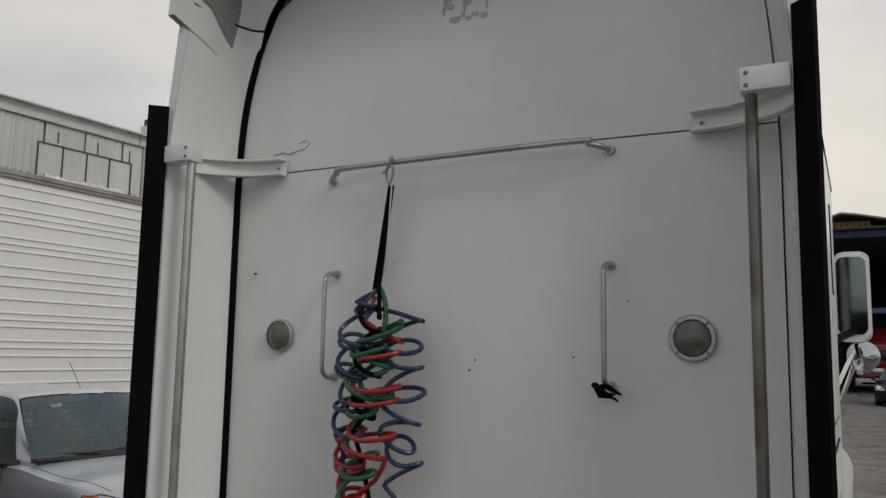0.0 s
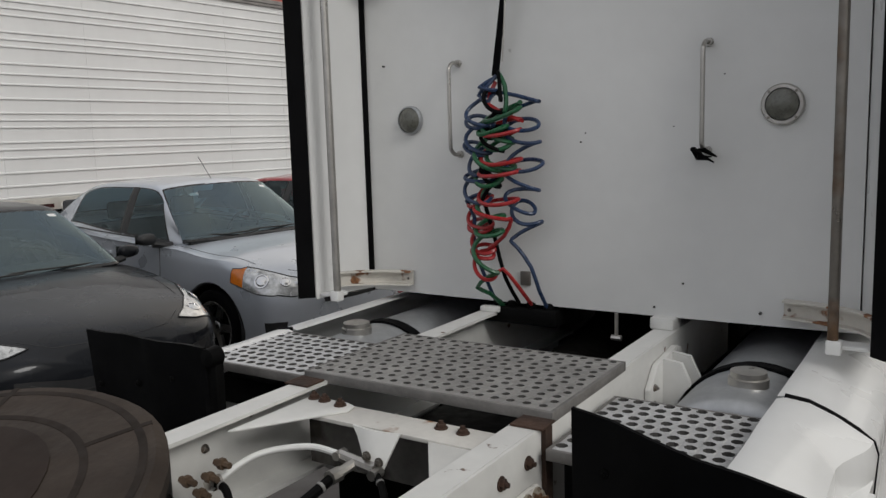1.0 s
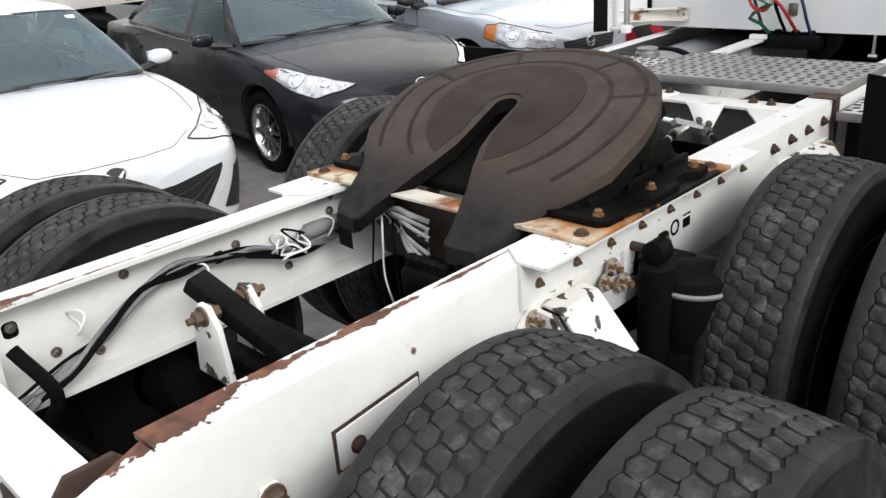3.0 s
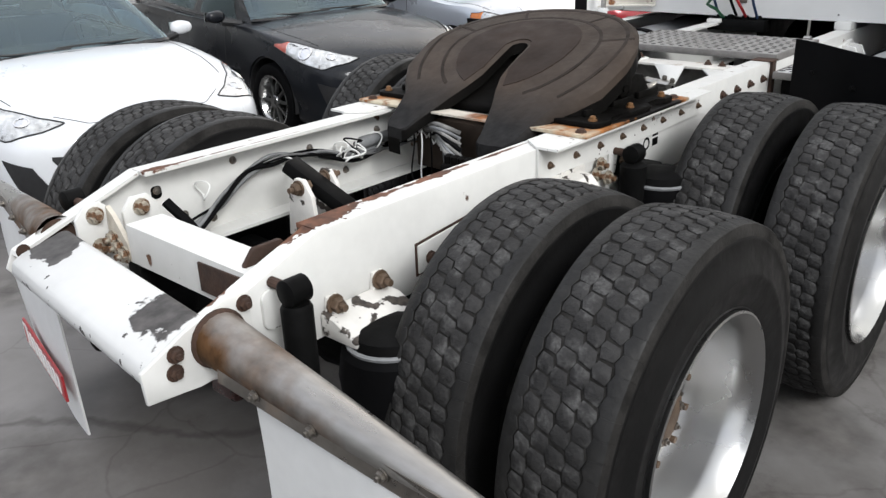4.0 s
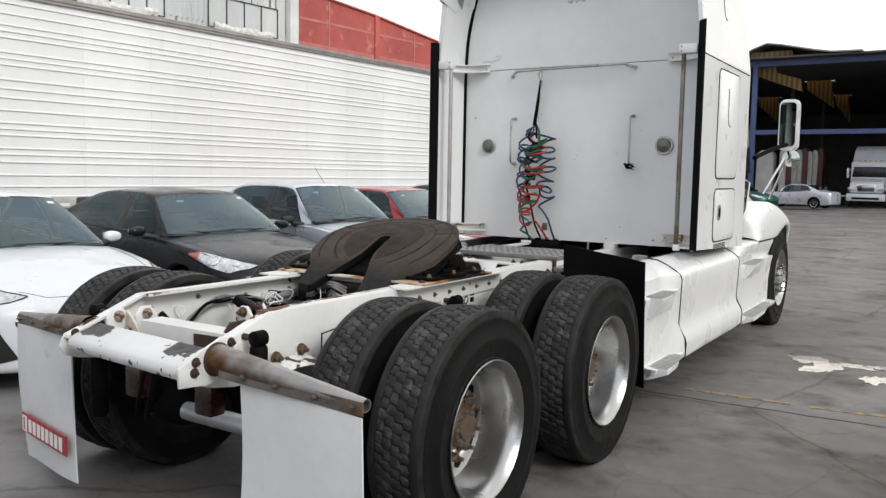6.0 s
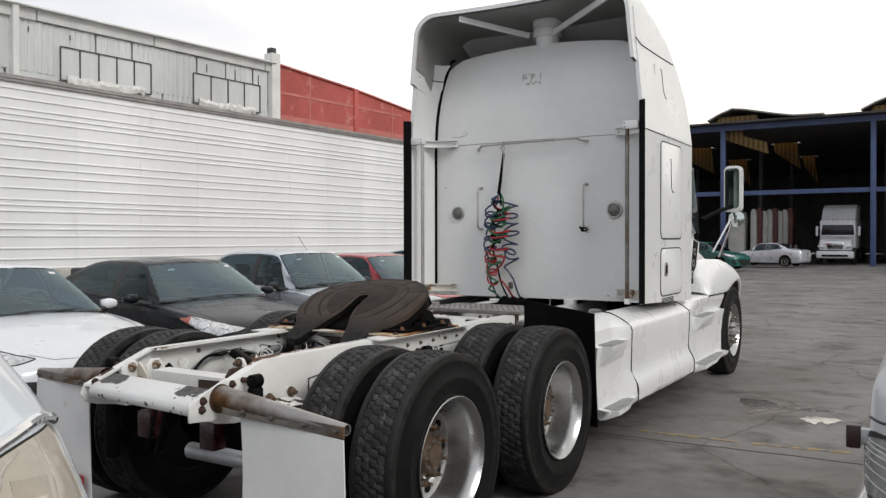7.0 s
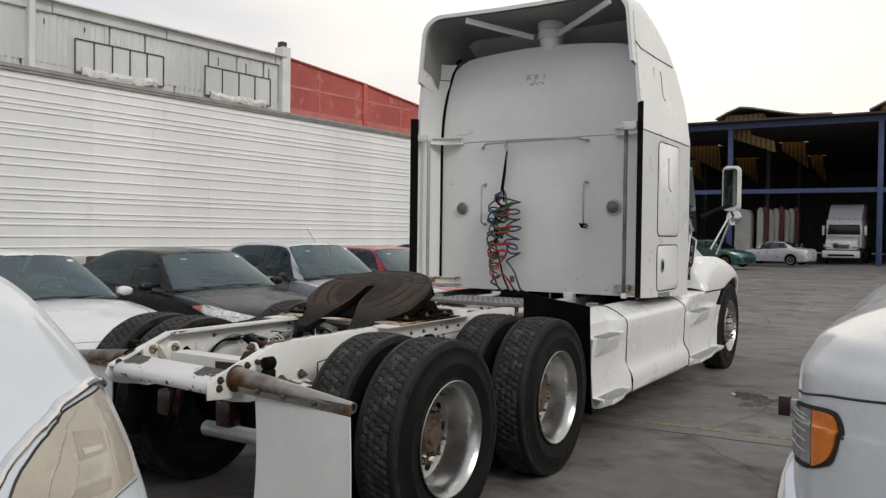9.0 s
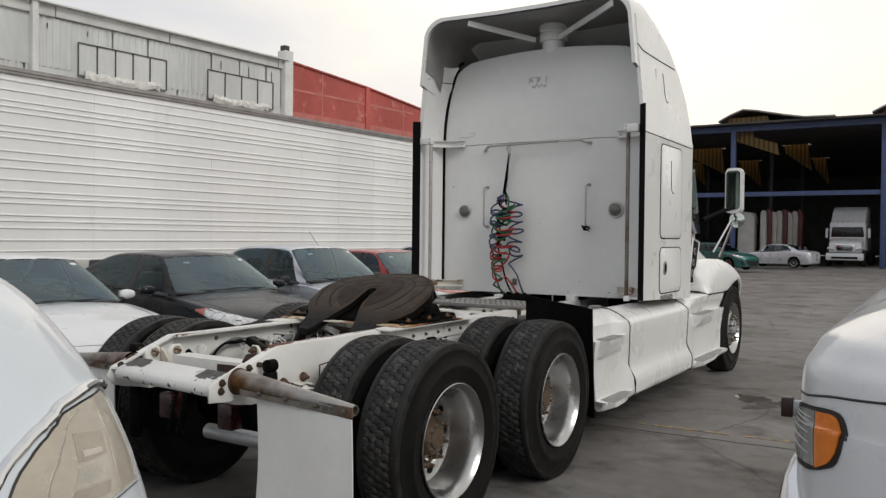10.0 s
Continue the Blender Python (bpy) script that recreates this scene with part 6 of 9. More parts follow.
# cross member under the coupling, with air valves
bm = nb()
box(bm, -0.335, 0.335, 2.08, 2.16, 0.74, 0.94, 0.006)
part("cross_member", bm, GREASE, truck, "grimy cross member")
bm = nb()
box(bm, 0.0, 0.16, 1.84, 1.95, 0.78, 0.86, 0.012)
for k in range(5):
    lathe(bm, [(0.855, 0.018), (0.885, 0.018), (0.89, 0.010)], (0.02 + 0.03 * k, 1.87, 0), "z", 10)
part("air_valve_block", bm, GREASE_DARK, truck, "grimy block of air valves")
rnd = random.Random(12)
# sleeved tubes that loop from the rail's loom to the valves
for k in range(7):
    u = k / 6
    bm = nb()
    end = (-0.03 + 0.09 * u, 1.99 - 0.10 * u, 0.93 - 0.09 * u)
    pts = [(-0.36, 2.06 + 0.01 * k, 0.885 - 0.006 * k), (-0.27, 2.05, 0.90 + 0.012 * rnd.random()), (-0.20, 1.985 + 0.012 * k, 0.935 - 0.012 * k),
           (-0.13 + 0.02 * u, 1.95 + 0.03 * rnd.random(), 0.955 - 0.06 * u), (-0.07 + 0.06 * u, 1.955 - 0.06 * u, 0.955 - 0.075 * u), end]
    tube(bm, smooth_path(pts, 5), 0.0062 if k % 3 else 0.0085, 8)
    part("air_tube", bm, (HOSE_PALE, TUBE_GREY, HOSE_PALE, RUBBER)[k % 4], truck, "sleeved air tube under the coupling")
for k in range(6):
    bm = nb()
    x, y = -0.25 + 0.045 * k, 2.0 + 0.03 * rnd.uniform(-1, 1)
    tube(bm, smooth_path([(x, y, 0.92), (x + 0.03, y - 0.03, 0.87), (x + 0.01 * k, y - 0.02, 0.78 - 0.03 * rnd.random()), (x + 0.05, y - 0.04, 0.70), (x + 0.04, y, 0.60)], 4), 0.003 if k == 1 else 0.003 + 0.003 * (k % 2), 6)
    part("drop_hose", bm, SIGN_WHITE if k == 1 else (RUBBER, CABLE)[k % 2], truck, "thin hose dropping to the axle")
for k in range(5):
    bm = nb()
    cx, cy, cz = -0.27 + 0.05 * k, 2.03 - 0.015 * k, 0.915 - 0.012 * k
    tube(bm, smooth_path([(cx + 0.018 * math.cos(a), cy + 0.01 * math.sin(2 * a), cz + 0.022 * math.sin(a)) for a in (0, 1, 2, 3, 4, 5, 6.1)], 2), 0.0026, 5)
    part("cable_tie", bm, SIGN_WHITE, truck, "pale cable tie")

# cable looms along the left rail
rnd = random.Random(77)
for k in range(6):
    pts = []
    for i in range(11):
        t = i / 10
        y = 0.97 + 1.15 * t
        arch = 0.845 + 0.06 * math.sin(min(1.0, max(0.0, (t - 0.18) / 0.5)) * math.pi) - 0.30 * max(0.0, 0.30 - t) + 0.02 * max(0.0, t - 0.6)
        pts.append((-0.398 + 0.035 * rnd.random() + 0.22 * max(0.0, 0.30 - t), y, arch + 0.006 * k * (1 - t) - 0.012 + 0.014 * rnd.uniform(-1, 1)))
    bm = nb()
    tube(bm, smooth_path(pts, 4), (0.0105, 0.005, 0.0075, 0.004, 0.006, 0.0045)[k], 8)
    part("cable", bm, (TUBE_GREY, RUBBER, RUBBER, CABLE, TUBE_GREY, RUBBER)[k], truck, "pale tube tied along the rail" if k in (0, 4) else "cable tied along the rail")
for y in (1.15, 1.48, 1.73, 1.9):
    bm = nb()
    pts = []
    for i in range(13):
        a = 2 * math.pi * i / 12
        pts.append((-0.375 + 0.03 * math.cos(a), y + 0.012 * math.sin(2 * a), 0.875 + 0.03 * math.sin(a)))
    tube(bm, smooth_path(pts, 2), 0.003, 6)
    part("cable_tie", bm, SIGN_WHITE, truck, "pale cable tie")
bm = nb()
lathe(bm, [(1.80, 0.0), (1.80, 0.012), (1.82, 0.014), (1.83, 0.023), (1.87, 0.024), (1.88, 0.021), (2.03, 0.021), (2.05, 0.014), (2.05, 0.0)], (-0.378, 0, 0.878), "y", 16)
part("pressure_sensor", bm, TUBE_GREY, truck, "grey cylinder strapped to the rail")
rnd = random.Random(5)
for y in (1.75, 2.06):
    for k in range(4):
        bm = nb()
        pts = [(-0.36 + rnd.uniform(-0.02, 0.05), y + rnd.uniform(-0.05, 0.05), 0.885 + rnd.uniform(-0.045, 0.03)) for _ in range(6)]
        tube(bm, smooth_path(pts, 5), 0.0035, 5)
        part("loose_wire", bm, SIGN_WHITE if k else RUBBER, truck, "knotted loose wire")
bm = nb()
tube(bm, smooth_path([(-0.30, 0.98, 0.90), (-0.22, 1.02, 0.80), (-0.26, 1.0, 0.70), (-0.20, 1.05, 0.62)], 6), 0.016, 8)
part("hanging_hose", bm, RUBBER, truck, "black hose hanging beside the rail")

# forward bay between the coupling and the deck
GRIME_SHADE = mat("greasy frame paint darkened for bay shade", (0.20, 0.19, 0.178), 0.6, vary=0.4, scale=5, bump=0.2, bump_scale=40,
            spots=(0.05, 0.043, 0.036), spot_at=0.52, spot_scale=6, spot_soft=0.12)
BEAM_RUST = mat("white cross member with rust smears", (0.62, 0.60, 0.56), 0.5, vary=0.15, scale=5, bump=0.15, bump_scale=50,
                spots=(0.25, 0.105, 0.03), spot_at=0.60, spot_scale=7, spot_soft=0.07)
bm = nb()
box(bm, -0.335, 0.335, 3.478, 3.60, 0.945, 0.957, 0.002)
fm = part("front_cross_member", bm, BEAM_RUST, truck, "white cross member with rusty bolts")
# web colour holds both grease and the shade of the bay
bm = nb()
box(bm, -0.335, 0.335, 3.585, 3.60, 0.76, 0.9445)
part("member_web", bm, GRIME_SHADE, fm, "greasy web of the cross member, darkened for the shade of the bay")
for x, y in ((-0.310, 3.585), (-0.265, 3.58), (-0.195, 3.568), (0.160, 3.564), (0.233, 3.557)):
    bolt(fm, x, y, 0.9635 if x < -0.1 else 0.957, "+z")
bm = nb()
slab(bm, [(-0.335, 3.26), (-0.315, 3.28), (-0.192, 3.475), (-0.145, 3.545), (-0.155, 3.585), (-0.19, 3.60), (-0.335, 3.60)], "z", 0.9575, 0.9635, 0.002)
part("corner_gusset", bm, CHASSIS, truck, "white triangular corner gusset")
bm = nb()
slab(bm, [(0.335, 3.24), (0.335, 3.477), (0.175, 3.477), (0.20, 3.44)], "z", 0.945, 0.953, 0.002)
part("corner_gusset", bm, CHASSIS, truck, "white triangular corner gusset")
bm = nb()
tube(bm, [(-0.33, 3.63, 0.865), (0.33, 3.63, 0.865)], 0.030, 14)
part("cross_tube", bm, ALUM_DULL, truck, "grey tube behind the cross member")
# saddle plate that carries the tee, narrowing downwards
bm = nb()
rows = []
for t in (0.0, 0.25, 0.5, 0.75, 1.0):
    a, b = -0.072 + 0.080 * t ** 0.8, 0.088 - 0.020 * t
    rows.append([(a + (b - a) * k / 6, 3.472 - 0.055 * t - 0.012 * math.sin(math.pi * k / 6), 0.957 - 0.085 * t) for k in range(7)])
shell(bm, rows, (0, 0.008, 0))
saddle = part("valve_bracket", bm, CHASSIS, truck, "white saddle bracket for the valve")
for x, z in ((0.02, 0.905), (0.06, 0.895)):
    bolt(saddle, x, 3.415, z, "-y", BOLT_SMALL)
bm = nb()
tube(bm, [(-0.085, 3.43, 0.882), (0.055, 3.405, 0.878)], 0.017, 8)
tube(bm, [(-0.02, 3.42, 0.880), (-0.035, 3.36, 0.866)], 0.014, 8)
part("brake_tee", bm, STEEL, truck, "steel tee fitting")
for pts, r, m_ in (([(-0.325, 3.12, 0.80), (-0.305, 3.20, 0.855), (-0.285, 3.32, 0.885), (-0.19, 3.415, 0.892), (-0.085, 3.43, 0.884)], 0.0095, SIGN_WHITE),
                   ([(-0.28, 3.0, 0.74), (-0.2, 3.1, 0.78), (-0.1, 3.12, 0.74), (-0.02, 3.0, 0.68)], 0.019, CABLE),
                   ([(0.062, 3.395, 0.872), (0.12, 3.35, 0.85), (0.18, 3.27, 0.81), (0.20, 3.18, 0.76)], 0.0105, BLACK),
                   ([(-0.04, 3.35, 0.862), (-0.05, 3.25, 0.835), (-0.09, 3.12, 0.78), (-0.16, 3.0, 0.72)], 0.0145, BLACK),
                   ([(-0.30, 3.17, 0.86), (-0.24, 3.16, 0.85), (-0.17, 3.10, 0.80), (-0.13, 3.00, 0.72)], 0.011, BLACK)):
    bm = nb()
    tube(bm, smooth_path(pts, 6), r, 9)
    hose = part("brake_hose", bm, m_, truck, "brake hose")
    if m_ == BLACK:
        run = smooth_path(pts, 6)
        for k in (3, 10, 14):
            bm = nb()
            tube(bm, [run[k], run[k].lerp(run[k + 1], 0.55)], r * 1.12, 9)
            part("hose_band", bm, HOSE_PALE, hose, "pale band on the hose")
    for p in (pts[0], pts[-1]):
        bm = nb()
        lathe(bm, [(p[1] - 0.02, r * 1.4), (p[1] + 0.02, r * 1.4)], (p[0], 0, p[2]), "y", 8)
        part("hose_fitting", bm, STEEL, hose, "steel hose fitting")
for x, y, z in ((-0.315, 3.10, 0.885), (-0.30, 3.16, 0.875), (-0.295, 3.125, 0.845), (-0.32, 3.19, 0.84), (-0.285, 3.19, 0.905)):
    bm = nb()
    lathe(bm, [(x - 0.025, 0.010), (x - 0.008, 0.010), (x - 0.008, 0.016), (x + 0.008, 0.016), (x + 0.008, 0.009), (x + 0.03, 0.009)], (0, y, z), "x", 6)
    part("pipe_fitting", bm, BRASS, rail_l, "tarnished brass fitting on the rail")
bm = nb()
lathe(bm, [(-0.17, 0.0), (-0.16, 0.07), (-0.12, 0.088), (0.15, 0.088), (0.19, 0.07), (0.20, 0.0)], (0.10, 3.27, 0.715), "x", 24)
part("air_tank", bm, BLACK, truck, "small black air tank")
bm = nb()
box(bm, -0.30, 0.33, 2.86, 2.98, 0.66, 0.70, 0.01)
box(bm, 0.08, 0.22, 2.9, 3.3, 0.73, 0.75, 0.004)
part("bay_crossmember", bm, CHASSIS, truck, "white lower cross member")
bm = nb()
box(bm, -0.34, 0.34, 3.7, 4.9, 0.55, 0.72, 0.02)
part("gearbox_guard", bm, BLACK, truck, "dark oily parts under the deck")


# grip decks
def grip(name, x0, x1, y0, y1, z, nx, ny, label, metal):
    """A plate with rows of round holes and folded edges."""
    bm = nb()
    dx, dy = (x1 - x0) / nx, (y1 - y0) / ny
    r = (0.29 if metal is PLATE else 0.36) * min(dx, dy)
    for j in range(ny):
        for i in range(nx):
            a, b = x0 + dx * i, y0 + dy * j
            cx, cy = a + dx * (0.5 + (0.12 if j % 2 else -0.12)), b + dy / 2
            corner = [(a, b), (a + dx / 2, b), (a + dx, b), (a + dx, b + dy / 2), (a + dx, b + dy), (a + dx / 2, b + dy), (a, b + dy), (a, b + dy / 2)]
            out = [bm.verts.new((p, q, z)) for p, q in corner]
            inn = [bm.verts.new((cx + r * math.cos(radians(225 + 45 * k)), cy + r * math.sin(radians(225 + 45 * k)), z + 0.004)) for k in range(8)]
            low = [bm.verts.new((v.co.x, v.co.y, z - 0.022)) for v in inn]
            for k in range(8):
                n_ = (k + 1) % 8
                bm.faces.new((out[k], out[n_], inn[n_], inn[k]))
                bm.faces.new((inn[k], inn[n_], low[n_], low[k])).material_index = 1
    bmesh.ops.remove_doubles(bm, verts=bm.verts, dist=0.0004)
    deck = part(name, bm, metal, truck, label, angle=25)
    deck.data.materials.append(HOLE_SHADE)
    for a, b, c, d in ((x0 - 0.012, x1 + 0.012, y0 - 0.012, y0), (x0 - 0.012, x1 + 0.012, y1, y1 + 0.012), (x0 - 0.012, x0, y0, y1), (x1, x1 + 0.012, y0, y1)):
        bm = nb()
        box(bm, a, b, c, d, z - 0.030, z + 0.001, 0.002)
        part("deck_edge", bm, DECK_EDGE, deck, "folded edge of the deck")
    return deck


grip("grip_deck", -0.43, 0.42, 3.70, 4.23, 1.005, 17, 12, "perforated grey deck plate across the rails", PLATE)
grip("grip_deck", -0.92, -0.46, 3.70, 4.12, 0.985, 10, 9, "perforated grey deck plate beside the rail", DECK_PALE)
grip("grip_deck", 0.47, 0.93, 3.60, 4.06, 0.945, 10, 10, "perforated grey deck plate beside the rail", DECK_PALE)
for x in (-0.7, 0.7):
    bm = nb()
    box(bm, x - 0.25, x + 0.25, 3.78, 3.84, 0.80, 0.90, 0.004)
    sup = part("deck_support", bm, BLACK, truck, "black deck support")
    for yy in (3.65, 4.02):
        bm = nb()
        box(bm, x - 0.22, x - 0.17, yy, yy + 0.04, 0.6, 0.935, 0.003)
        part("support_leg", bm, BLACK, sup)
for x0, x1 in ((-0.42, -0.36), (0.35, 0.42)):
    bm = nb()
    box(bm, x0, x1, 3.75, 4.2, 0.985, 0.992)
    part("deck_packing", bm, BLACK, truck)
# dark mud guards ahead of the drive wheels
for s in (1, -1):
    bm = nb()
    grid = []
    for j in range(9):
        t = j / 8
        if s > 0:
            grid.append([(0.59 + 0.61 * k / 6 - 0.03 * t * (1 - k / 6), 3.45 - 0.17 * k / 6 + 0.06 * t + 0.012 * math.sin(1.7 * k + 2 * t), 1.118 - 0.06 * k / 6 - 0.78 * t) for k in range(7)])
        else:
            grid.append([(-0.635 - 0.585 * k / 6, 3.45 + 0.06 * t + 0.008 * math.sin(2 * k), 1.113 - 0.73 * t) for k in range(7)])
    shell(bm, grid, (0, 0.012, 0))
    guard = part("mud_guard", bm, RUBBER, truck, "black rubber mud guard with bolts")
    for x, z in ((0.68, 0.99), (0.86, 0.95), (1.06, 0.92), (0.66, 0.82)):
        link("bolt", BOLT_BLACK, guard, m=pose(s * (x if s > 0 else x + 0.12), 3.45 - 0.279 * (x - 0.59) - 0.003 if s > 0 else 3.462, z, *RX["-y"]))
    if s < 0:
        bm = nb()
        box(bm, -0.66, -0.60, 3.465, 3.50, 0.70, 1.10, 0.006)
        lathe(bm, [(-0.03, 0.0), (-0.025, 0.028), (0.02, 0.032), (0.035, 0.0)], (-0.615, 3.47, 1.085), "y", 12)
        part("guard_bracket", bm, BLACK, guard, "black guard bracket")
# brackets and struts where the rails run under the sleeper
for s in (1, -1):
    bm = nb()
    slab(bm, [(4.42, 0.73), (4.42, 0.86), (4.50, 0.93), (4.72, 0.95), (4.78, 0.93), (4.78, 0.75)], "x", s * 0.432, s * 0.455, 0.004)
    slab(bm, [(s * 0.455, 0.75), (s * 0.455, 0.94), (s * 0.52, 0.93), (s * 0.58, 0.80), (s * 0.58, 0.75)], "y", 4.55, 4.57)
    slab(bm, [(s * 0.455, 0.75), (s * 0.455, 0.94), (s * 0.52, 0.93), (s * 0.58, 0.80), (s * 0.58, 0.75)], "y", 4.66, 4.68)
    br = part("tank_bracket", bm, CHASSIS, truck, "white tank bracket with bolts")
    for y, z in ((4.46, 0.80), (4.46, 0.86), (4.60, 0.88), (4.73, 0.88), (4.73, 0.80)):
        bolt(br, s * 0.455, y, z, "+x" if s > 0 else "-x", BOLT_SMALL)
    bm = nb()
    box(bm, min(s * 0.33, s * 0.42), max(s * 0.33, s * 0.42), 4.78, 4.88, 0.985, 1.03 if s > 0 else 1.01, 0.006)
    part("sleeper_mount", bm, CHASSIS, truck, "white sleeper mount")
bm = nb()
tube(bm, [(0.19, 4.80, 1.03), (0.19, 4.80, 0.93)], 0.008, 8)
tube(bm, [(0.17, 4.80, 0.93), (0.21, 4.80, 0.93)], 0.012, 8)
part("drain_pin", bm, STEEL, truck, "small pin hanging under the panel")


# ---- fifth wheel: its plate leans back on the pedestals ----
def plate_z(y):
    prof = ((1.80, 0.925), (1.88, 0.965), (2.00, 1.030), (2.12, 1.100), (2.22, 1.155), (2.32, 1.200), (2.45, 1.240), (2.60, 1.275), (2.75, 1.305))
    for (a, za), (b, zb) in zip(prof, prof[1:]):
        if y <= b:
            return za + (zb - za) * (y - a) / (b - a)
    return prof[-1][1]


def plate_outline(s):
    """Outer and inner edge for one half, from the horn's tip round to the front; s = +-1."""
    outer = [(0.198, 1.853), (0.262, 1.857), (0.288, 1.885), (0.305, 1.95), (0.332, 2.03), (0.385, 2.085), (0.438, 2.16)]
    for k in range(1, 15):
        a = radians(-2 + 92 * k / 14)
        outer.append((0.455 * math.cos(a), 2.245 + 0.445 * math.sin(a)))
    inner = [(0.175, 1.855), (0.158, 1.866), (0.147, 1.91), (0.126, 1.96), (0.098, 2.03), (0.066, 2.09), (0.042, 2.15), (0.037, 2.20), (0.036, 2.27)]
    for k in range(0, 12):
        a = radians(90 * k / 11)
        inner.append((0.036 * math.cos(a), 2.31 + 0.036 * math.sin(a)))
    return [(s * x, y) for x, y in outer], [(s * x - 0.014, y) for x, y in inner]


fifth = nb()
for s in (1, -1):
    o, i_ = plate_outline(s)
    grid_t, grid_b = [], []
    for (ox, oy), (ix, iy) in zip(o, i_):
        row_t, row_b = [], []
        for k in range(9):
            t = (0.0, 0.05, 0.2, 0.36, 0.52, 0.68, 0.84, 0.95, 1.0)[k]
            x, y = ix + (ox - ix) * t, iy + (oy - iy) * t
            edge = 0.014 if k == 8 else 0.008 if k == 0 else 0.0
            row_t.append((x, y, plate_z(y) - edge))
            row_b.append((x, y, plate_z(y) - 0.045 - (0.050 if k == 8 else 0.0)))
        grid_t.append(row_t)
        grid_b.append(row_b)
    a, b = sheet(fifth, grid_t), sheet(fifth, grid_b)
    rag = random.Random(4)
    mid = [[None] * 8 + [fifth.verts.new((p[8][0], p[8][1], p[8][2] - 0.022 - 0.012 * rag.random()))] for p in grid_t]
    for k in range(8):
        fifth.faces.new((a[0][k], a[0][k + 1], b[0][k + 1], b[0][k]))
    for r in range(len(a) - 1):
        for p, q in ((a, mid), (mid, b)):
            face = fifth.faces.new((p[r][8], p[r + 1][8], q[r + 1][8], q[r][8])) if p is a else fifth.faces.new((mid[r][8], mid[r + 1][8], b[r + 1][8], b[r][8]))
            face.material_index = 0 if p is a else 1
        fifth.faces.new((a[r][0], a[r + 1][0], b[r + 1][0], b[r][0])).material_index = 1
bmesh.ops.remove_doubles(fifth, verts=fifth.verts, dist=0.0005)
fw = part("fifth_wheel", fifth, FIFTH, truck, "greasy brown fifth wheel plate leaning backwards")
fw.data.materials.append(GREASE_DARK)


def groove(pts, w, z_up, material, name, label=""):
    bm = nb()
    pts = smooth_path([(x, y, 0) for x, y in pts], 3)
    lo, hi = [], []
    for k, p in enumerate(pts):
        d = (pts[min(k + 1, len(pts) - 1)] - pts[max(k - 1, 0)]).normalized()
        q = Vector((-d.y, d.x, 0)) * w / 2
        lo.append((p.x - q.x, p.y - q.y, plate_z(p.y - q.y) + z_up))
        hi.append((p.x + q.x, p.y + q.y, plate_z(p.y + q.y) + z_up))
    shell(bm, [lo, hi], (0, 0, -0.006))
    return part(name, bm, material, fw, label)


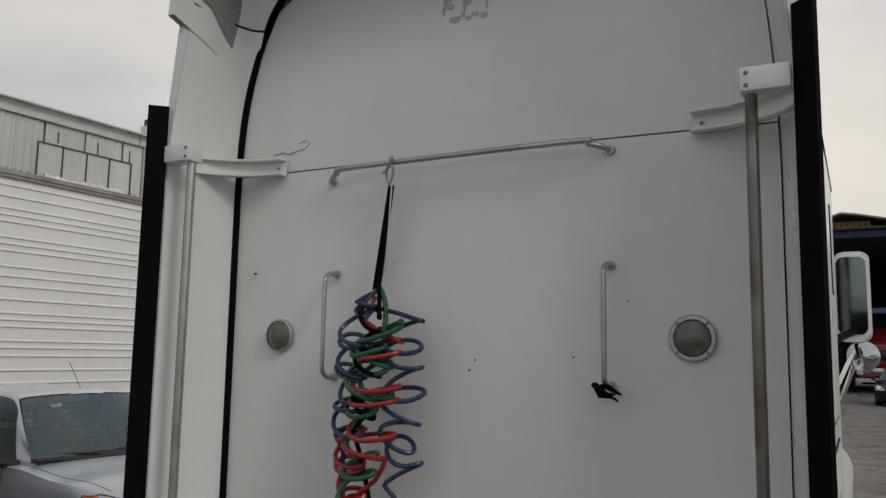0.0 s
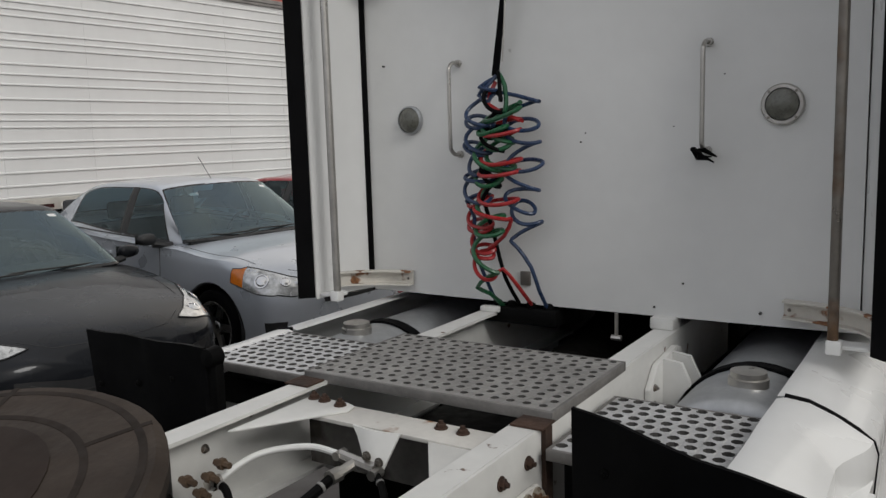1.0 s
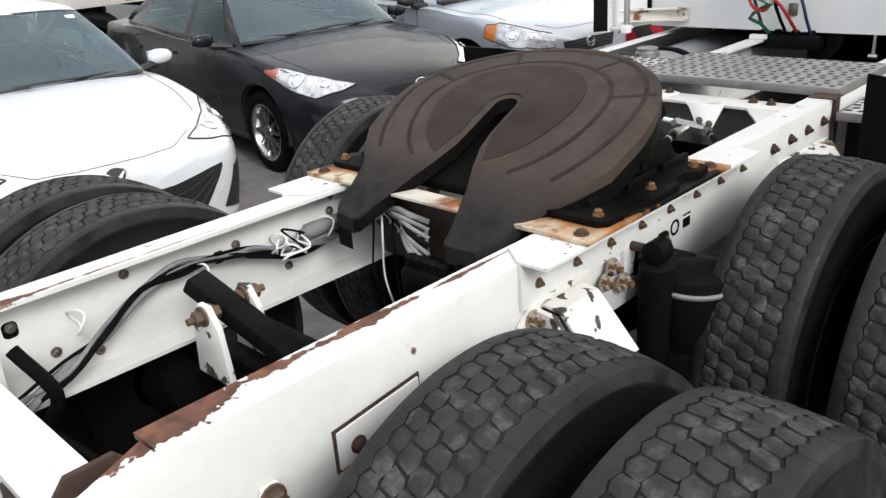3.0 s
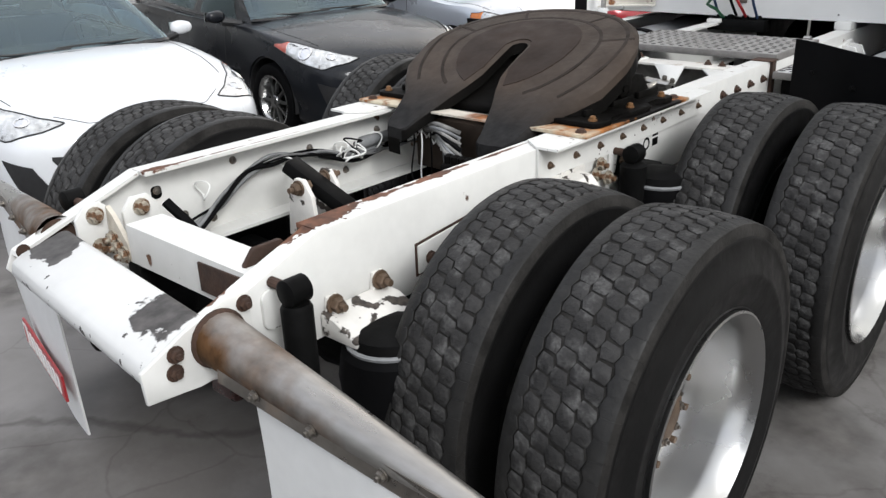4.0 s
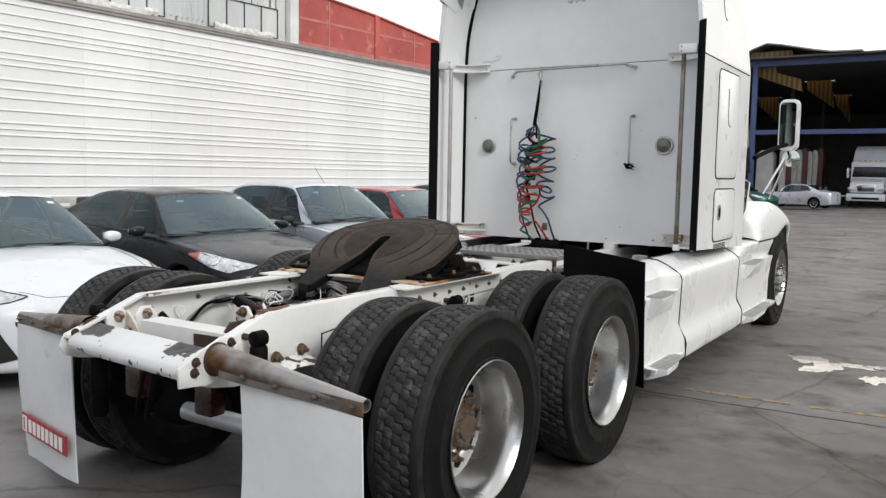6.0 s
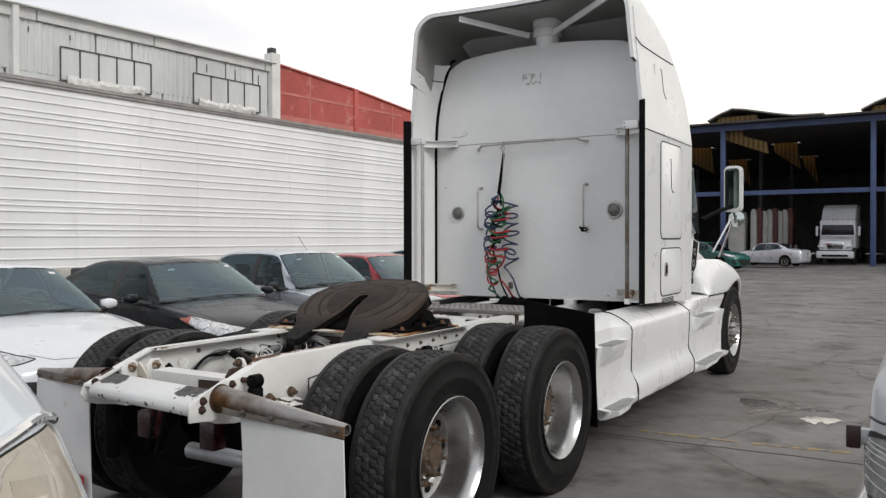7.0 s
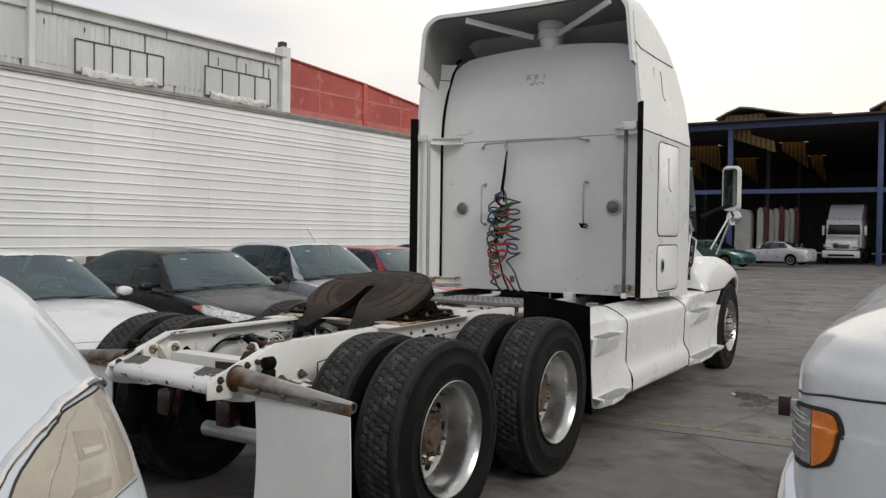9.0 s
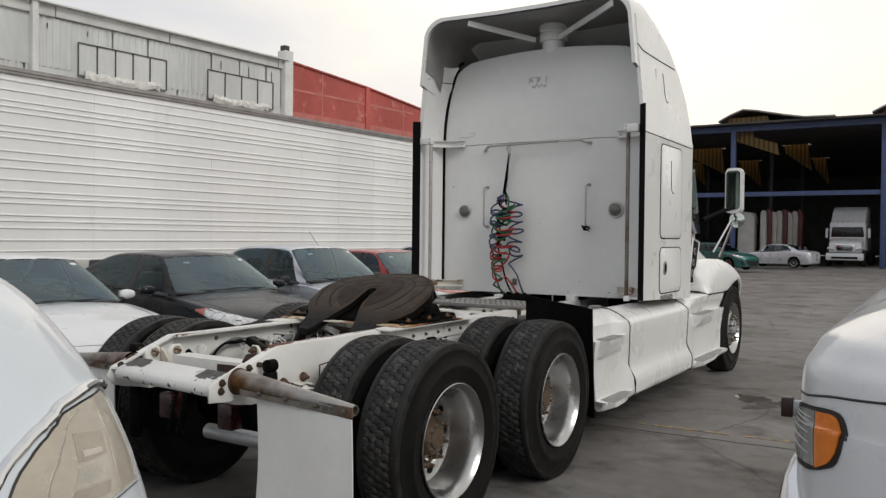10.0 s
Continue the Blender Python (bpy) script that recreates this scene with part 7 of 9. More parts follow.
# grease grooves in arcs, and the dark worn disc round the throat
for r, a0, a1 in ((0.285, -55, 235), (0.375, -38, 218)):
    groove([(1.06 * r * math.cos(radians(a0 + (a1 - a0) * k / 24)), 2.30 + 0.93 * r * math.sin(radians(a0 + (a1 - a0) * k / 24))) for k in range(25)], 0.013, 0.0008, GREASE_LINE, "grease_groove", "dark grease groove")
for a in (20, 62, 118, 160):
    c, q = math.cos(radians(a)), math.sin(radians(a))
    groove([(1.06 * r * c, 2.30 + 0.93 * r * q) for r in (0.29, 0.33, 0.36, 0.40)], 0.012, 0.0010, GREASE_LINE, "grease_groove")
for s in (1, -1):
    bm = nb()
    rows = []
    for k in range(15):
        a = radians(-68 + 158 * k / 14)
        ro, ri = 0.235, 0.050 if a > 0 else max(0.050, 0.056 / math.cos(a))
        rows.append([(s * (ri + (ro - ri) * j / 4) * math.cos(a) - 0.014, 2.31 + 0.95 * (ri + (ro - ri) * j / 4) * math.sin(a), plate_z(2.31 + 0.95 * (ri + (ro - ri) * j / 4) * math.sin(a)) + 0.0024) for j in range(5)])
    shell(bm, rows, (0, 0, -0.006))
    part("worn_face", bm, GREASE_WORN, fw, "dark worn face round the throat")
    # pedestal: a base pad with low bars, the side plate with its trunnion, and the rib under the plate
    bm = nb()
    pad = ((0.28, 2.035), (0.480, 2.035), (0.500, 2.055), (0.503, 2.12), (0.482, 2.145), (0.478, 2.215), (0.502, 2.24), (0.502, 2.38), (0.470, 2.405), (0.466, 2.465), (0.498, 2.49), (0.494, 2.55), (0.47, 2.565), (0.28, 2.565))
    slab(bm, [(s * x, y) for x, y in pad], "z", 1.006, 1.024, 0.004)
    ped = part("coupling_pedestal", bm, GREASE_DARK, truck, "black greasy coupling pedestal")
    for y in (2.10, 2.27, 2.44):
        bm = nb()
        slab(bm, [(s * 0.405, y), (s * 0.420, y), (s * 0.424, y + 0.13), (s * 0.409, y + 0.13)], "z", 1.022, 1.046, 0.003)
        part("pedestal_bar", bm, GREASE_DARK, ped)
    bm = nb()
    slab(bm, [(2.10, 1.0), (2.20, 1.10), (2.35, 1.13), (2.50, 1.10), (2.58, 1.0)], "x", s * 0.355, s * 0.40, 0.004)
    part("side_plate", bm, GREASE_DARK, ped)
    bm = nb()
    lathe(bm, [(s * 0.29, 0.045), (s * 0.42, 0.045), (s * 0.43, 0.03)], (0, 2.34, 1.09), "x", 20)
    part("trunnion", bm, GREASE_DARK, ped)
    bm = nb()
    slab(bm, [(1.95, 0.955), (2.05, 1.02), (2.30, 1.15), (2.55, 1.215), (2.60, 1.14), (2.45, 1.06), (2.20, 1.02)], "x", s * 0.30, s * 0.335)
    part("plate_rib", bm, GREASE_DARK, fw, "black rib under the plate")
    for y in (2.070, 2.305, 2.525):
        bolt(ped, s * 0.462, y, 1.024, "+z", BOLT_PAD)
    bm = nb()
    slab(bm, [(s * 0.27, 1.955), (s * 0.512, 1.955), (s * 0.514, 2.645), (s * 0.27, 2.645)], "z", 0.994, 1.005, 0.002)
    slide = part("mounting_plate", bm, MOUNT, truck, "steel mounting plate, orange with rust and black with grease")
    for y in (1.990, 2.605):
        bolt(slide, s * 0.470, y, 1.005, "+z", BOLT_LOW)
for y0, y1 in ((1.96, 2.03), (2.57, 2.645)):
    bm = nb()
    box(bm, -0.268, 0.268, y0, y1, 0.993, 1.000)
    cs = part("cross_strip", bm, RUSTY, truck, "rusty white cross strip")
for x in (-0.2, 0.2):
    bolt(cs, x, 2.61, 1.0, "+z", BOLT_LOW)
bm = nb()
slab(bm, [(2.08, 0.985), (2.08, 1.02), (2.30, 1.12), (2.55, 1.16), (2.58, 1.0)], "x", -0.20, 0.20, 0.01)
tube(bm, [(0.10, 2.35, 1.12), (0.46, 2.28, 1.09)], 0.014, 8)
part("lock_jaw", bm, GREASE_DARK, truck, "black locking jaw and release rod")


# ---- parked cars ----
from mathutils.bvhtree import BVHTree


def along(pts, n):
    """n + 1 even steps along a chain of points."""
    a = np.array(pts, float)
    d = np.concatenate([[0], np.cumsum(np.linalg.norm(np.diff(a, axis=0), axis=1) + 1e-9)])
    t = np.linspace(0, d[-1], n + 1)
    return np.stack([np.interp(t, d, a[:, k]) for k in range(a.shape[1])], 1)


def tile(top, low):
    """A closed tile between two grids of points."""
    bm = nb()
    A, B = sheet(bm, top), sheet(bm, low)
    rim = lambda v: v[0] + [r[-1] for r in v[1:]] + v[-1][-2::-1] + [r[0] for r in v[-2:0:-1]]
    ra, rb = rim(A), rim(B)
    for k in range(len(ra)):
        j = (k + 1) % len(ra)
        bm.faces.new((ra[k], ra[j], rb[j], rb[k]))
    return bm


class Skin:
    """A smooth surface over a table of points, to be sampled for patches that lie on it."""

    def __init__(self, rows, nu=6, nv=4, out=1.0):
        self.out = out
        g = catmull(rows, nu)
        g = np.swapaxes(catmull(np.swapaxes(g, 0, 1), nv), 0, 1)
        self.g = g

    def at(self, u, v):
        g = self.g
        a, b = u * (g.shape[0] - 1), v * (g.shape[1] - 1)
        i, j = min(int(a), g.shape[0] - 2), min(int(b), g.shape[1] - 2)
        i, j = max(i, 0), max(j, 0)
        fa, fb = a - i, b - j
        return (g[i, j] * (1 - fa) * (1 - fb) + g[i + 1, j] * fa * (1 - fb) + g[i, j + 1] * (1 - fa) * fb + g[i + 1, j + 1] * fa * fb)

    def normal(self, u, v):
        e = 0.004
        du = self.at(min(1, u + e), v) - self.at(max(0, u - e), v)
        dv = self.at(u, min(1, v + e)) - self.at(u, max(0, v - e))
        n = np.cross(dv, du)
        return self.out * n / (np.linalg.norm(n) + 1e-9)

    def lift(self, u, v, h):
        return Vector(self.at(u, v) + self.normal(u, v) * h)

    def patch(self, quad, h, nu=10, nv=10, thick=0.012):
        """A curved tile over the four (u, v) corners, proud by h."""
        (a, b, c, d) = [np.array(q, float) for q in quad]
        grid_t, grid_b = [], []
        for i in range(nu + 1):
            s = i / nu
            row_t, row_b = [], []
            for j in range(nv + 1):
                t = j / nv
                p = a * (1 - s) * (1 - t) + b * s * (1 - t) + c * s * t + d * (1 - s) * t
                row_t.append(self.lift(p[0], p[1], h))
                row_b.append(self.lift(p[0], p[1], h - thick))
            grid_t.append(row_t)
            grid_b.append(row_b)
        bm = nb()
        A, B = sheet(bm, grid_t), sheet(bm, grid_b)
        rim = lambda v: v[0] + [r[-1] for r in v[1:]] + v[-1][-2::-1] + [r[0] for r in v[-2:0:-1]]
        ra, rb = rim(A), rim(B)
        for k in range(len(ra)):
            j = (k + 1) % len(ra)
            bm.faces.new((ra[k], ra[j], rb[j], rb[k]))
        return bm

    def ruled(self, a, b, h, thick=0.012, n=28, m=14):
        """A curved tile ruled between two lines of (u, v) points."""
        a, b = along(a, n), along(b, n)
        rows = [[self.lift(*(p * (1 - j / m) + q * j / m), h) for j in range(m + 1)] for p, q in zip(a, b)]
        low = [[self.lift(*(p * (1 - j / m) + q * j / m), h - thick) for j in range(m + 1)] for p, q in zip(a, b)]
        return tile(rows, low)

    def line(self, uv, r, h=0.0, seg=6):
        pts = []
        for (u0, v0), (u1, v1) in zip(uv, uv[1:]):
            for k in range(6):
                t = k / 6
                pts.append(self.lift(u0 + (u1 - u0) * t, v0 + (v1 - v0) * t, h))
        pts.append(self.lift(*uv[-1], h))
        bm = nb()
        return tube(bm, pts, r, seg)


def car_tyre_me():
    prof = [(-0.095, 0.215), (-0.105, 0.24), (-0.108, 0.275), (-0.098, 0.305), (-0.08, 0.316), (-0.03, 0.318), (-0.028, 0.311), (-0.02, 0.311), (-0.018, 0.319),
            (0.018, 0.319), (0.02, 0.311), (0.028, 0.311), (0.03, 0.318), (0.08, 0.316), (0.098, 0.305), (0.108, 0.275), (0.105, 0.24), (0.095, 0.215)]
    return turned("tyre", prof, RUBBER, 48)


def alloy_me(spokes, w0, w1):
    def add(bm):
        for k in range(spokes):
            a = 2 * math.pi * k / spokes
            c, q = math.cos(a), math.sin(a)
            def at(r, t, h):
                return (h, r * c - t * q, r * q + t * c)
            v = [bm.verts.new(at(r, t, h)) for h in (0.055, 0.082) for r, t in ((0.04, -w0), (0.04, w0), (0.205, w1), (0.205, -w1))]
            for f in ((0, 1, 2, 3), (4, 7, 6, 5), (0, 4, 5, 1), (1, 5, 6, 2), (2, 6, 7, 3), (3, 7, 4, 0)):
                bm.faces.new([v[i] for i in f])
        lathe(bm, [(0.05, 0.055), (0.092, 0.05), (0.096, 0.0)], seg=20)
    return turned("alloy_rim", [(0.10, 0.215), (0.104, 0.222), (0.098, 0.205), (0.075, 0.198), (0.055, 0.185), (-0.05, 0.18)], ALUM, 40, add)


CAR_TYRE = car_tyre_me()
ALLOY_A = alloy_me(10, 0.012, 0.008)
ALLOY_B = alloy_me(5, 0.035, 0.022)
PLASTIC = mat("black trim plastic", (0.016, 0.016, 0.017), 0.5, vary=0.2, scale=15, bump=0.08, bump_scale=90)


def thin_glass(name, tint, ior, gloss=0.02):
    """A tinted pane: lets light through and mirrors the sky at a slant."""
    m = bpy.data.materials.new(name)
    m.use_nodes = True
    n, l = m.node_tree.nodes, m.node_tree.links
    n.remove(n["Principled BSDF"])
    tr, gl, mx, fr = n.new("ShaderNodeBsdfTransparent"), n.new("ShaderNodeBsdfGlossy"), n.new("ShaderNodeMixShader"), n.new("ShaderNodeFresnel")
    tr.inputs["Color"].default_value = (*tint, 1)
    gl.inputs["Color"].default_value = (0.74, 0.92, 1.0, 1)
    gl.inputs["Roughness"].default_value = gloss
    fr.inputs["IOR"].default_value = ior
    l.new(fr.outputs[0], mx.inputs[0])
    l.new(tr.outputs[0], mx.inputs[1])
    l.new(gl.outputs[0], mx.inputs[2])
    l.new(mx.outputs[0], n["Material Output"].inputs["Surface"])
    return m


SCREEN = mat("dark cab glass", (0.012, 0.015, 0.017), 0.05, vary=0.25, scale=1.3, coat=1.0, rough_vary=0.02)
PANE = thin_glass("tinted windscreen glass", (0.46, 0.56, 0.60), 2.1)
PANE_SIDE = thin_glass("clear side glass", (0.58, 0.62, 0.62), 1.5)
CABIN_DARK = mat("dark car interior fabric", (0.05, 0.052, 0.056), 0.85, vary=0.2, scale=12, bump=0.1, bump_scale=80)
FRIT = mat("black glass border", (0.008, 0.008, 0.009), 0.25, vary=0.1)
RED_LENS = mat("smoky red lamp corner", (0.40, 0.10, 0.075), 0.18, vary=0.15, scale=30, coat=0.8)


def body_rows(L, W, hood, belt, tail, nose):
    """Cross sections from the nose to the tail: half widths and heights."""
    h = W / 2
    f = L / 2
    # distance from the nose, half widths (sill, side, shoulder), heights (sill, mid, shoulder, centre)
    st = [(0.000, 0.05, 0.06, 0.05, 0.40, 0.45, 0.49, 0.50),
          (0.005, 0.20, 0.24, 0.16, 0.31, 0.44, nose - 0.11, nose - 0.09),
          (0.022, 0.36, 0.43, 0.26, 0.25, 0.44, nose - 0.055, nose - 0.025),
          (0.060, 0.50, 0.58, 0.37, 0.21, 0.44, nose - 0.010, nose + 0.030),
          (0.130, 0.62, 0.70, 0.48, 0.185, 0.45, nose + 0.025, nose + 0.075),
          (0.240, 0.71, 0.785, 0.59, 0.18, 0.47, nose + 0.065, nose + 0.118),
          (0.400, 0.76, h - 0.035, 0.68, 0.18, 0.50, nose + 0.115, nose + 0.160),
          (0.620, 0.78, h - 0.008, 0.745, 0.18, 0.53, nose + 0.165, nose + 0.205),
          (0.90, 0.78, h, 0.77, 0.19, 0.55, hood - 0.085, hood - 0.035),
          (1.25, 0.78, h - 0.006, 0.775, 0.20, 0.56, hood - 0.045, hood + 0.004),
          (1.60, 0.78, h - 0.012, 0.79, 0.20, 0.56, belt - 0.05, belt - 0.015),
          (f + 0.25, 0.78, h - 0.006, 0.80, 0.20, 0.57, belt - 0.012, belt + 0.0),
          (L - 1.35, 0.78, h, 0.80, 0.20, 0.58, belt + 0.03, belt + 0.035),
          (L - 0.80, 0.77, h - 0.01, 0.77, 0.20, 0.58, tail - 0.03, tail + 0.01),
          (L - 0.30, 0.73, h - 0.05, 0.70, 0.22, 0.56, tail - 0.03, tail),
          (L - 0.08, 0.66, 0.74, 0.60, 0.26, 0.52, tail - 0.10, tail - 0.06),
          (L, 0.52, 0.58, 0.46, 0.32, 0.50, tail - 0.22, tail - 0.18)]
    rows = []
    for d, ws, wm, wt, zs, zm, zt, zc in st:
        x = f - d
        half = [(ws * 0.5, zs), (ws, zs), ((ws + wm) / 2 + 0.012 * min(1, d * 8), (zs + zm) / 2 - 0.03 * min(1, d * 6)), (wm, zm), (wm * 0.988, (zm + zt) / 2 + 0.02 * min(1, d * 8)),
                (wt + (wm - wt) * 0.62, zt - 0.03 * min(1, d * 8)), (wt, zt), (wt * 0.55, zc - (zc - zt) * 0.25)]
        rows.append([(x, -y, z) for y, z in half] + [(x, 0, zc)] + [(x, y, z) for y, z in reversed(half)])
    return rows


def cabin_rows(x0, x1, x2, x3, wb, wr, belt0, belt1, roof):
    """Cabin sections from the foot of the windscreen (x0) over the roof (x1..x2) to the foot of the rear window (x3)."""
    st = []
    for k in range(5):
        t = k / 4
        st.append((x0 + (x1 - x0) * t, 0.93 * t ** 0.88))
    for t, fz in ((0.2, 0.985), (0.5, 1.0), (0.8, 0.985)):
        st.append((x1 + (x2 - x1) * t, fz))
    for k in range(5):
        t = k / 4
        st.append((x2 + (x3 - x2) * t, 0.94 * (1 - t ** 1.3)))
    rows = []
    for x, f in st:
        g = (x0 - x) / (x0 - x3)
        b = belt0 + (belt1 - belt0) * g
        top = b + 0.012 + (roof - b) * f
        w = wb * (1 - 0.10 * (2 * g - 0.9) ** 2)
        wt = w + (wr - w) * (0.15 + 0.85 * f)
        bow = 0.15 * (1 - 2 * g)
        half = [(w, b - 0.05), (w, b), (w + (wt - w) * 0.42, b + (top - b) * 0.46), (wt + 0.035, b + (top - b) * 0.84), (wt - 0.035, b + (top - b) * 0.945), (wt * 0.55, top - 0.012)]
        row = [(x - bow * (y / wb) ** 2, -y, z) for y, z in half] + [(x, 0, top + 0.004)]
        rows.append(row + [(p[0], -p[1], p[2]) for p in reversed(row[:-1])])
    return rows


def pane_tile(skin, quad, h, glass):
    """A smooth pane over four (u, v) corners with a black border ring; second material slot."""
    a, b, c, d = [np.array(q, float) for q in quad]
    rows = []
    for i in range(6):
        s = i / 5
        row = []
        for j in range(6):
            t = j / 5
            p = a * (1 - s) * (1 - t) + b * s * (1 - t) + c * s * t + d * (1 - s) * t
            row.append(skin.at(p[0], p[1]))
        rows.append(row)
    # one smooth sheet of glass through the grid
    k = np.linspace(0, 1, 6)
    fine = np.linspace(0, 1, 31)
    base = np.stack([np.ones(6), k, k ** 2, k ** 3], 1)
    wide = np.stack([np.ones(31), fine, fine ** 2, fine ** 3], 1)
    fit_ = wide @ np.linalg.pinv(base)
    g = np.einsum("ai,bj,ijc->abc", fit_, fit_, np.array(rows, float))
    n = len(g) - 1
    du, dv = np.gradient(g, axis=0), np.gradient(g, axis=1)
    nrm = np.cross(du, dv)
    nrm /= np.linalg.norm(nrm, axis=2, keepdims=True) + 1e-9
    mid = g[n // 2, n // 2]
    flip = np.dot(nrm[n // 2, n // 2], np.array([0.4 * mid[0], mid[1], mid[2] - 1.0])) < 0
    g = g + nrm * (-h if flip else h)
    faces, slot = [], []
    for i in range(n):
        for j in range(n):
            q = (i * (n + 1) + j, i * (n + 1) + j + 1, (i + 1) * (n + 1) + j + 1, (i + 1) * (n + 1) + j)
            faces.append(q if flip else q[::-1])
            slot.append(1 if i in (0, n - 1) or j in (0, n - 1) else 0)
    me = bpy.data.meshes.new("pane")
    me.from_pydata([tuple(map(float, v)) for r in g for v in r], [], faces)
    me.materials.append(glass)
    me.materials.append(FRIT)
    me.polygons.foreach_set("material_index", slot)
    bm = nb()
    bm.from_mesh(me)
    bm.faces.ensure_lookup_table()
    q = bm.faces[len(faces) // 2 + n // 2]
    p = q.calc_center_median()
    if q.normal.dot(Vector((0.4 * p.x, p.y, p.z - 1.0))) < 0:
        bmesh.ops.reverse_faces(bm, faces=bm.faces)
    bm.to_mesh(me)
    bm.free()
    me.polygons.foreach_set("use_smooth", [True] * len(faces))
    return me


def inside(quad, u, v):
    sign = 0
    for k in range(4):
        (a, b), (c, d) = quad[k], quad[(k + 1) % 4]
        w = (c - a) * (v - b) - (d - b) * (u - a)
        if sign * w < 0:
            return False
        sign = sign or w
    return True


def shrink(quad, f):
    cu, cv = sum(q[0] for q in quad) / 4, sum(q[1] for q in quad) / 4
    return [(cu + (u - cu) * f, cv + (v - cv) * f) for u, v in quad]


def seat_bm(x, y, w):
    """A car seat: cushion, leaning back and headrest."""
    bm = nb()
    box(bm, x - 0.05, x + 0.48, y - w, y + w, 0.50, 0.62, 0.04)
    slab(bm, [(x - 0.02, 0.55), (x + 0.10, 0.58), (x - 0.06, 1.06), (x - 0.17, 1.08), (x - 0.20, 1.03)], "y", y - w, y + w, 0.035)
    return bm


def car(name, label, m, paint, spec, group="cars parked along the trailer"):
    L, W, roof, nose, hood, belt, tail = spec["size"]
    top = thing(name, label, "car", m, group)
    skin = Skin(body_rows(L, W, hood, belt, tail, nose))
    bm = nb()
    vs = sheet(bm, [[tuple(p) for p in row] for row in skin.g], closed=True)
    bm.faces.new(vs[0])
    bm.faces.new(vs[-1])
    bmesh.ops.recalc_face_normals(bm, faces=bm.faces)
    tree = BVHTree.FromBMesh(bm)
    f = L / 2

    def on_body(d, y, z, h=0.0):
        """The point of the body nearest to (distance from the nose, half width, height), proud by h."""
        p, n, i, e = tree.find_nearest(Vector((f - d, y, z)))
        return p + n * h

    def body_tile(a, b, s, h, thick=0.014, n=20, m_=10):
        """A tile on the body, ruled between two chains of (d, y, z)."""
        A, B = along(a, n), along(b, n)
        pts = [[p * (1 - j / m_) + q * j / m_ for j in range(m_ + 1)] for p, q in zip(A, B)]
        return tile([[on_body(p[0], s * p[1], p[2], h) for p in r] for r in pts], [[on_body(p[0], s * p[1], p[2], h - thick) for p in r] for r in pts])

    def body_line(chain, s, r, h=0.0, n=30):
        return tube(nb(), [on_body(p[0], s * p[1], p[2], h) for p in along(chain, n)], r, 6)

    axles = (f - spec["front"], f - spec["front"] - spec["base"])
    # wheel arches are cut out of the body
    cut = nb()
    for x in axles:
        for s in (1, -1):
            lathe(cut, [(s * (W / 2 - 0.30), 0.365), (s * (W / 2 + 0.1), 0.365)], (x, 0, 0.335), "y", 36)
    bmesh.ops.recalc_face_normals(cut, faces=cut.faces)
    me_a, me_b = bpy.data.meshes.new("body"), bpy.data.meshes.new("cut")
    bm.to_mesh(me_a)
    cut.to_mesh(me_b)
    bm.free()
    cut.free()
    ob_a, ob_b = new("body", me_a), new("cut", me_b)
    mod = ob_a.modifiers.new("arches", "BOOLEAN")
    mod.operation, mod.object, mod.solver = "DIFFERENCE", ob_b, "EXACT"
    got = bpy.data.meshes.new_from_object(ob_a.evaluated_get(bpy.context.evaluated_depsgraph_get()))
    bpy.data.objects.remove(ob_a)
    bpy.data.objects.remove(ob_b)
    # the cabin is open down to the floor
    c = spec["cabin"]
    bm = nb()
    bm.from_mesh(got)
    gone = [q for q in bm.faces if q.normal.z > 0.5 and abs(q.calc_center_median().y) < 0.62 and c[3] + 0.55 < q.calc_center_median().x < c[0] - 0.30 and q.calc_center_median().z > 0.7]
    bmesh.ops.delete(bm, geom=gone, context="FACES")
    bm.to_mesh(got)
    bm.free()
    got.name = "body"
    got.materials.clear()
    got.materials.append(paint)
    got.polygons.foreach_set("use_smooth", [True] * len(got.polygons))
    got.set_sharp_from_angle(angle=radians(38))
    body = link("body", got, top)
    for x in axles:
        for s in (1, -1):
            bm = nb()
            lathe(bm, [(s * (W / 2 - 0.30), 0.36), (s * (W / 2 - 0.02), 0.36), (s * (W / 2 - 0.02), 0.35), (s * (W / 2 - 0.29), 0.35), (s * (W / 2 - 0.29), 0.0)], (x, 0, 0.335), "y", 30, capped=False)
            bmesh.ops.delete(bm, geom=[v for v in bm.verts if v.co.z < 0.2 and abs(v.co.z - 0.335) > 0.01], context="VERTS")
            part("arch_liner", bm, PLASTIC, body)
            ty = link("tyre", CAR_TYRE, top, "black car tyre", pose(x, s * (W / 2 - 0.125), 0.318, 0, 0, 90 * s))
            link("alloy_rim", spec["rim"], ty, "bright alloy rim with dark gaps between its spokes")
            bm = nb()
            lathe(bm, [(-0.055, 0.0), (-0.055, 0.19), (-0.03, 0.19), (-0.03, 0.12), (0.0, 0.07), (0.03, 0.06), (0.03, 0.0)], seg=28)
            part("brake_disc", bm, BLACK, ty)
    # cabin shell with window openings
    cab = Skin(cabin_rows(*c), 12, 8)
    ua, ub, uc, ud = spec["windows"]
    front = [(0.008, 0.235), (0.318, 0.298), (0.318, 0.702), (0.008, 0.765)]
    back = [(0.69, 0.31), (0.955, 0.25), (0.955, 0.75), (0.69, 0.69)]
    quads = [("windscreen", front), ("rear_window", back)]
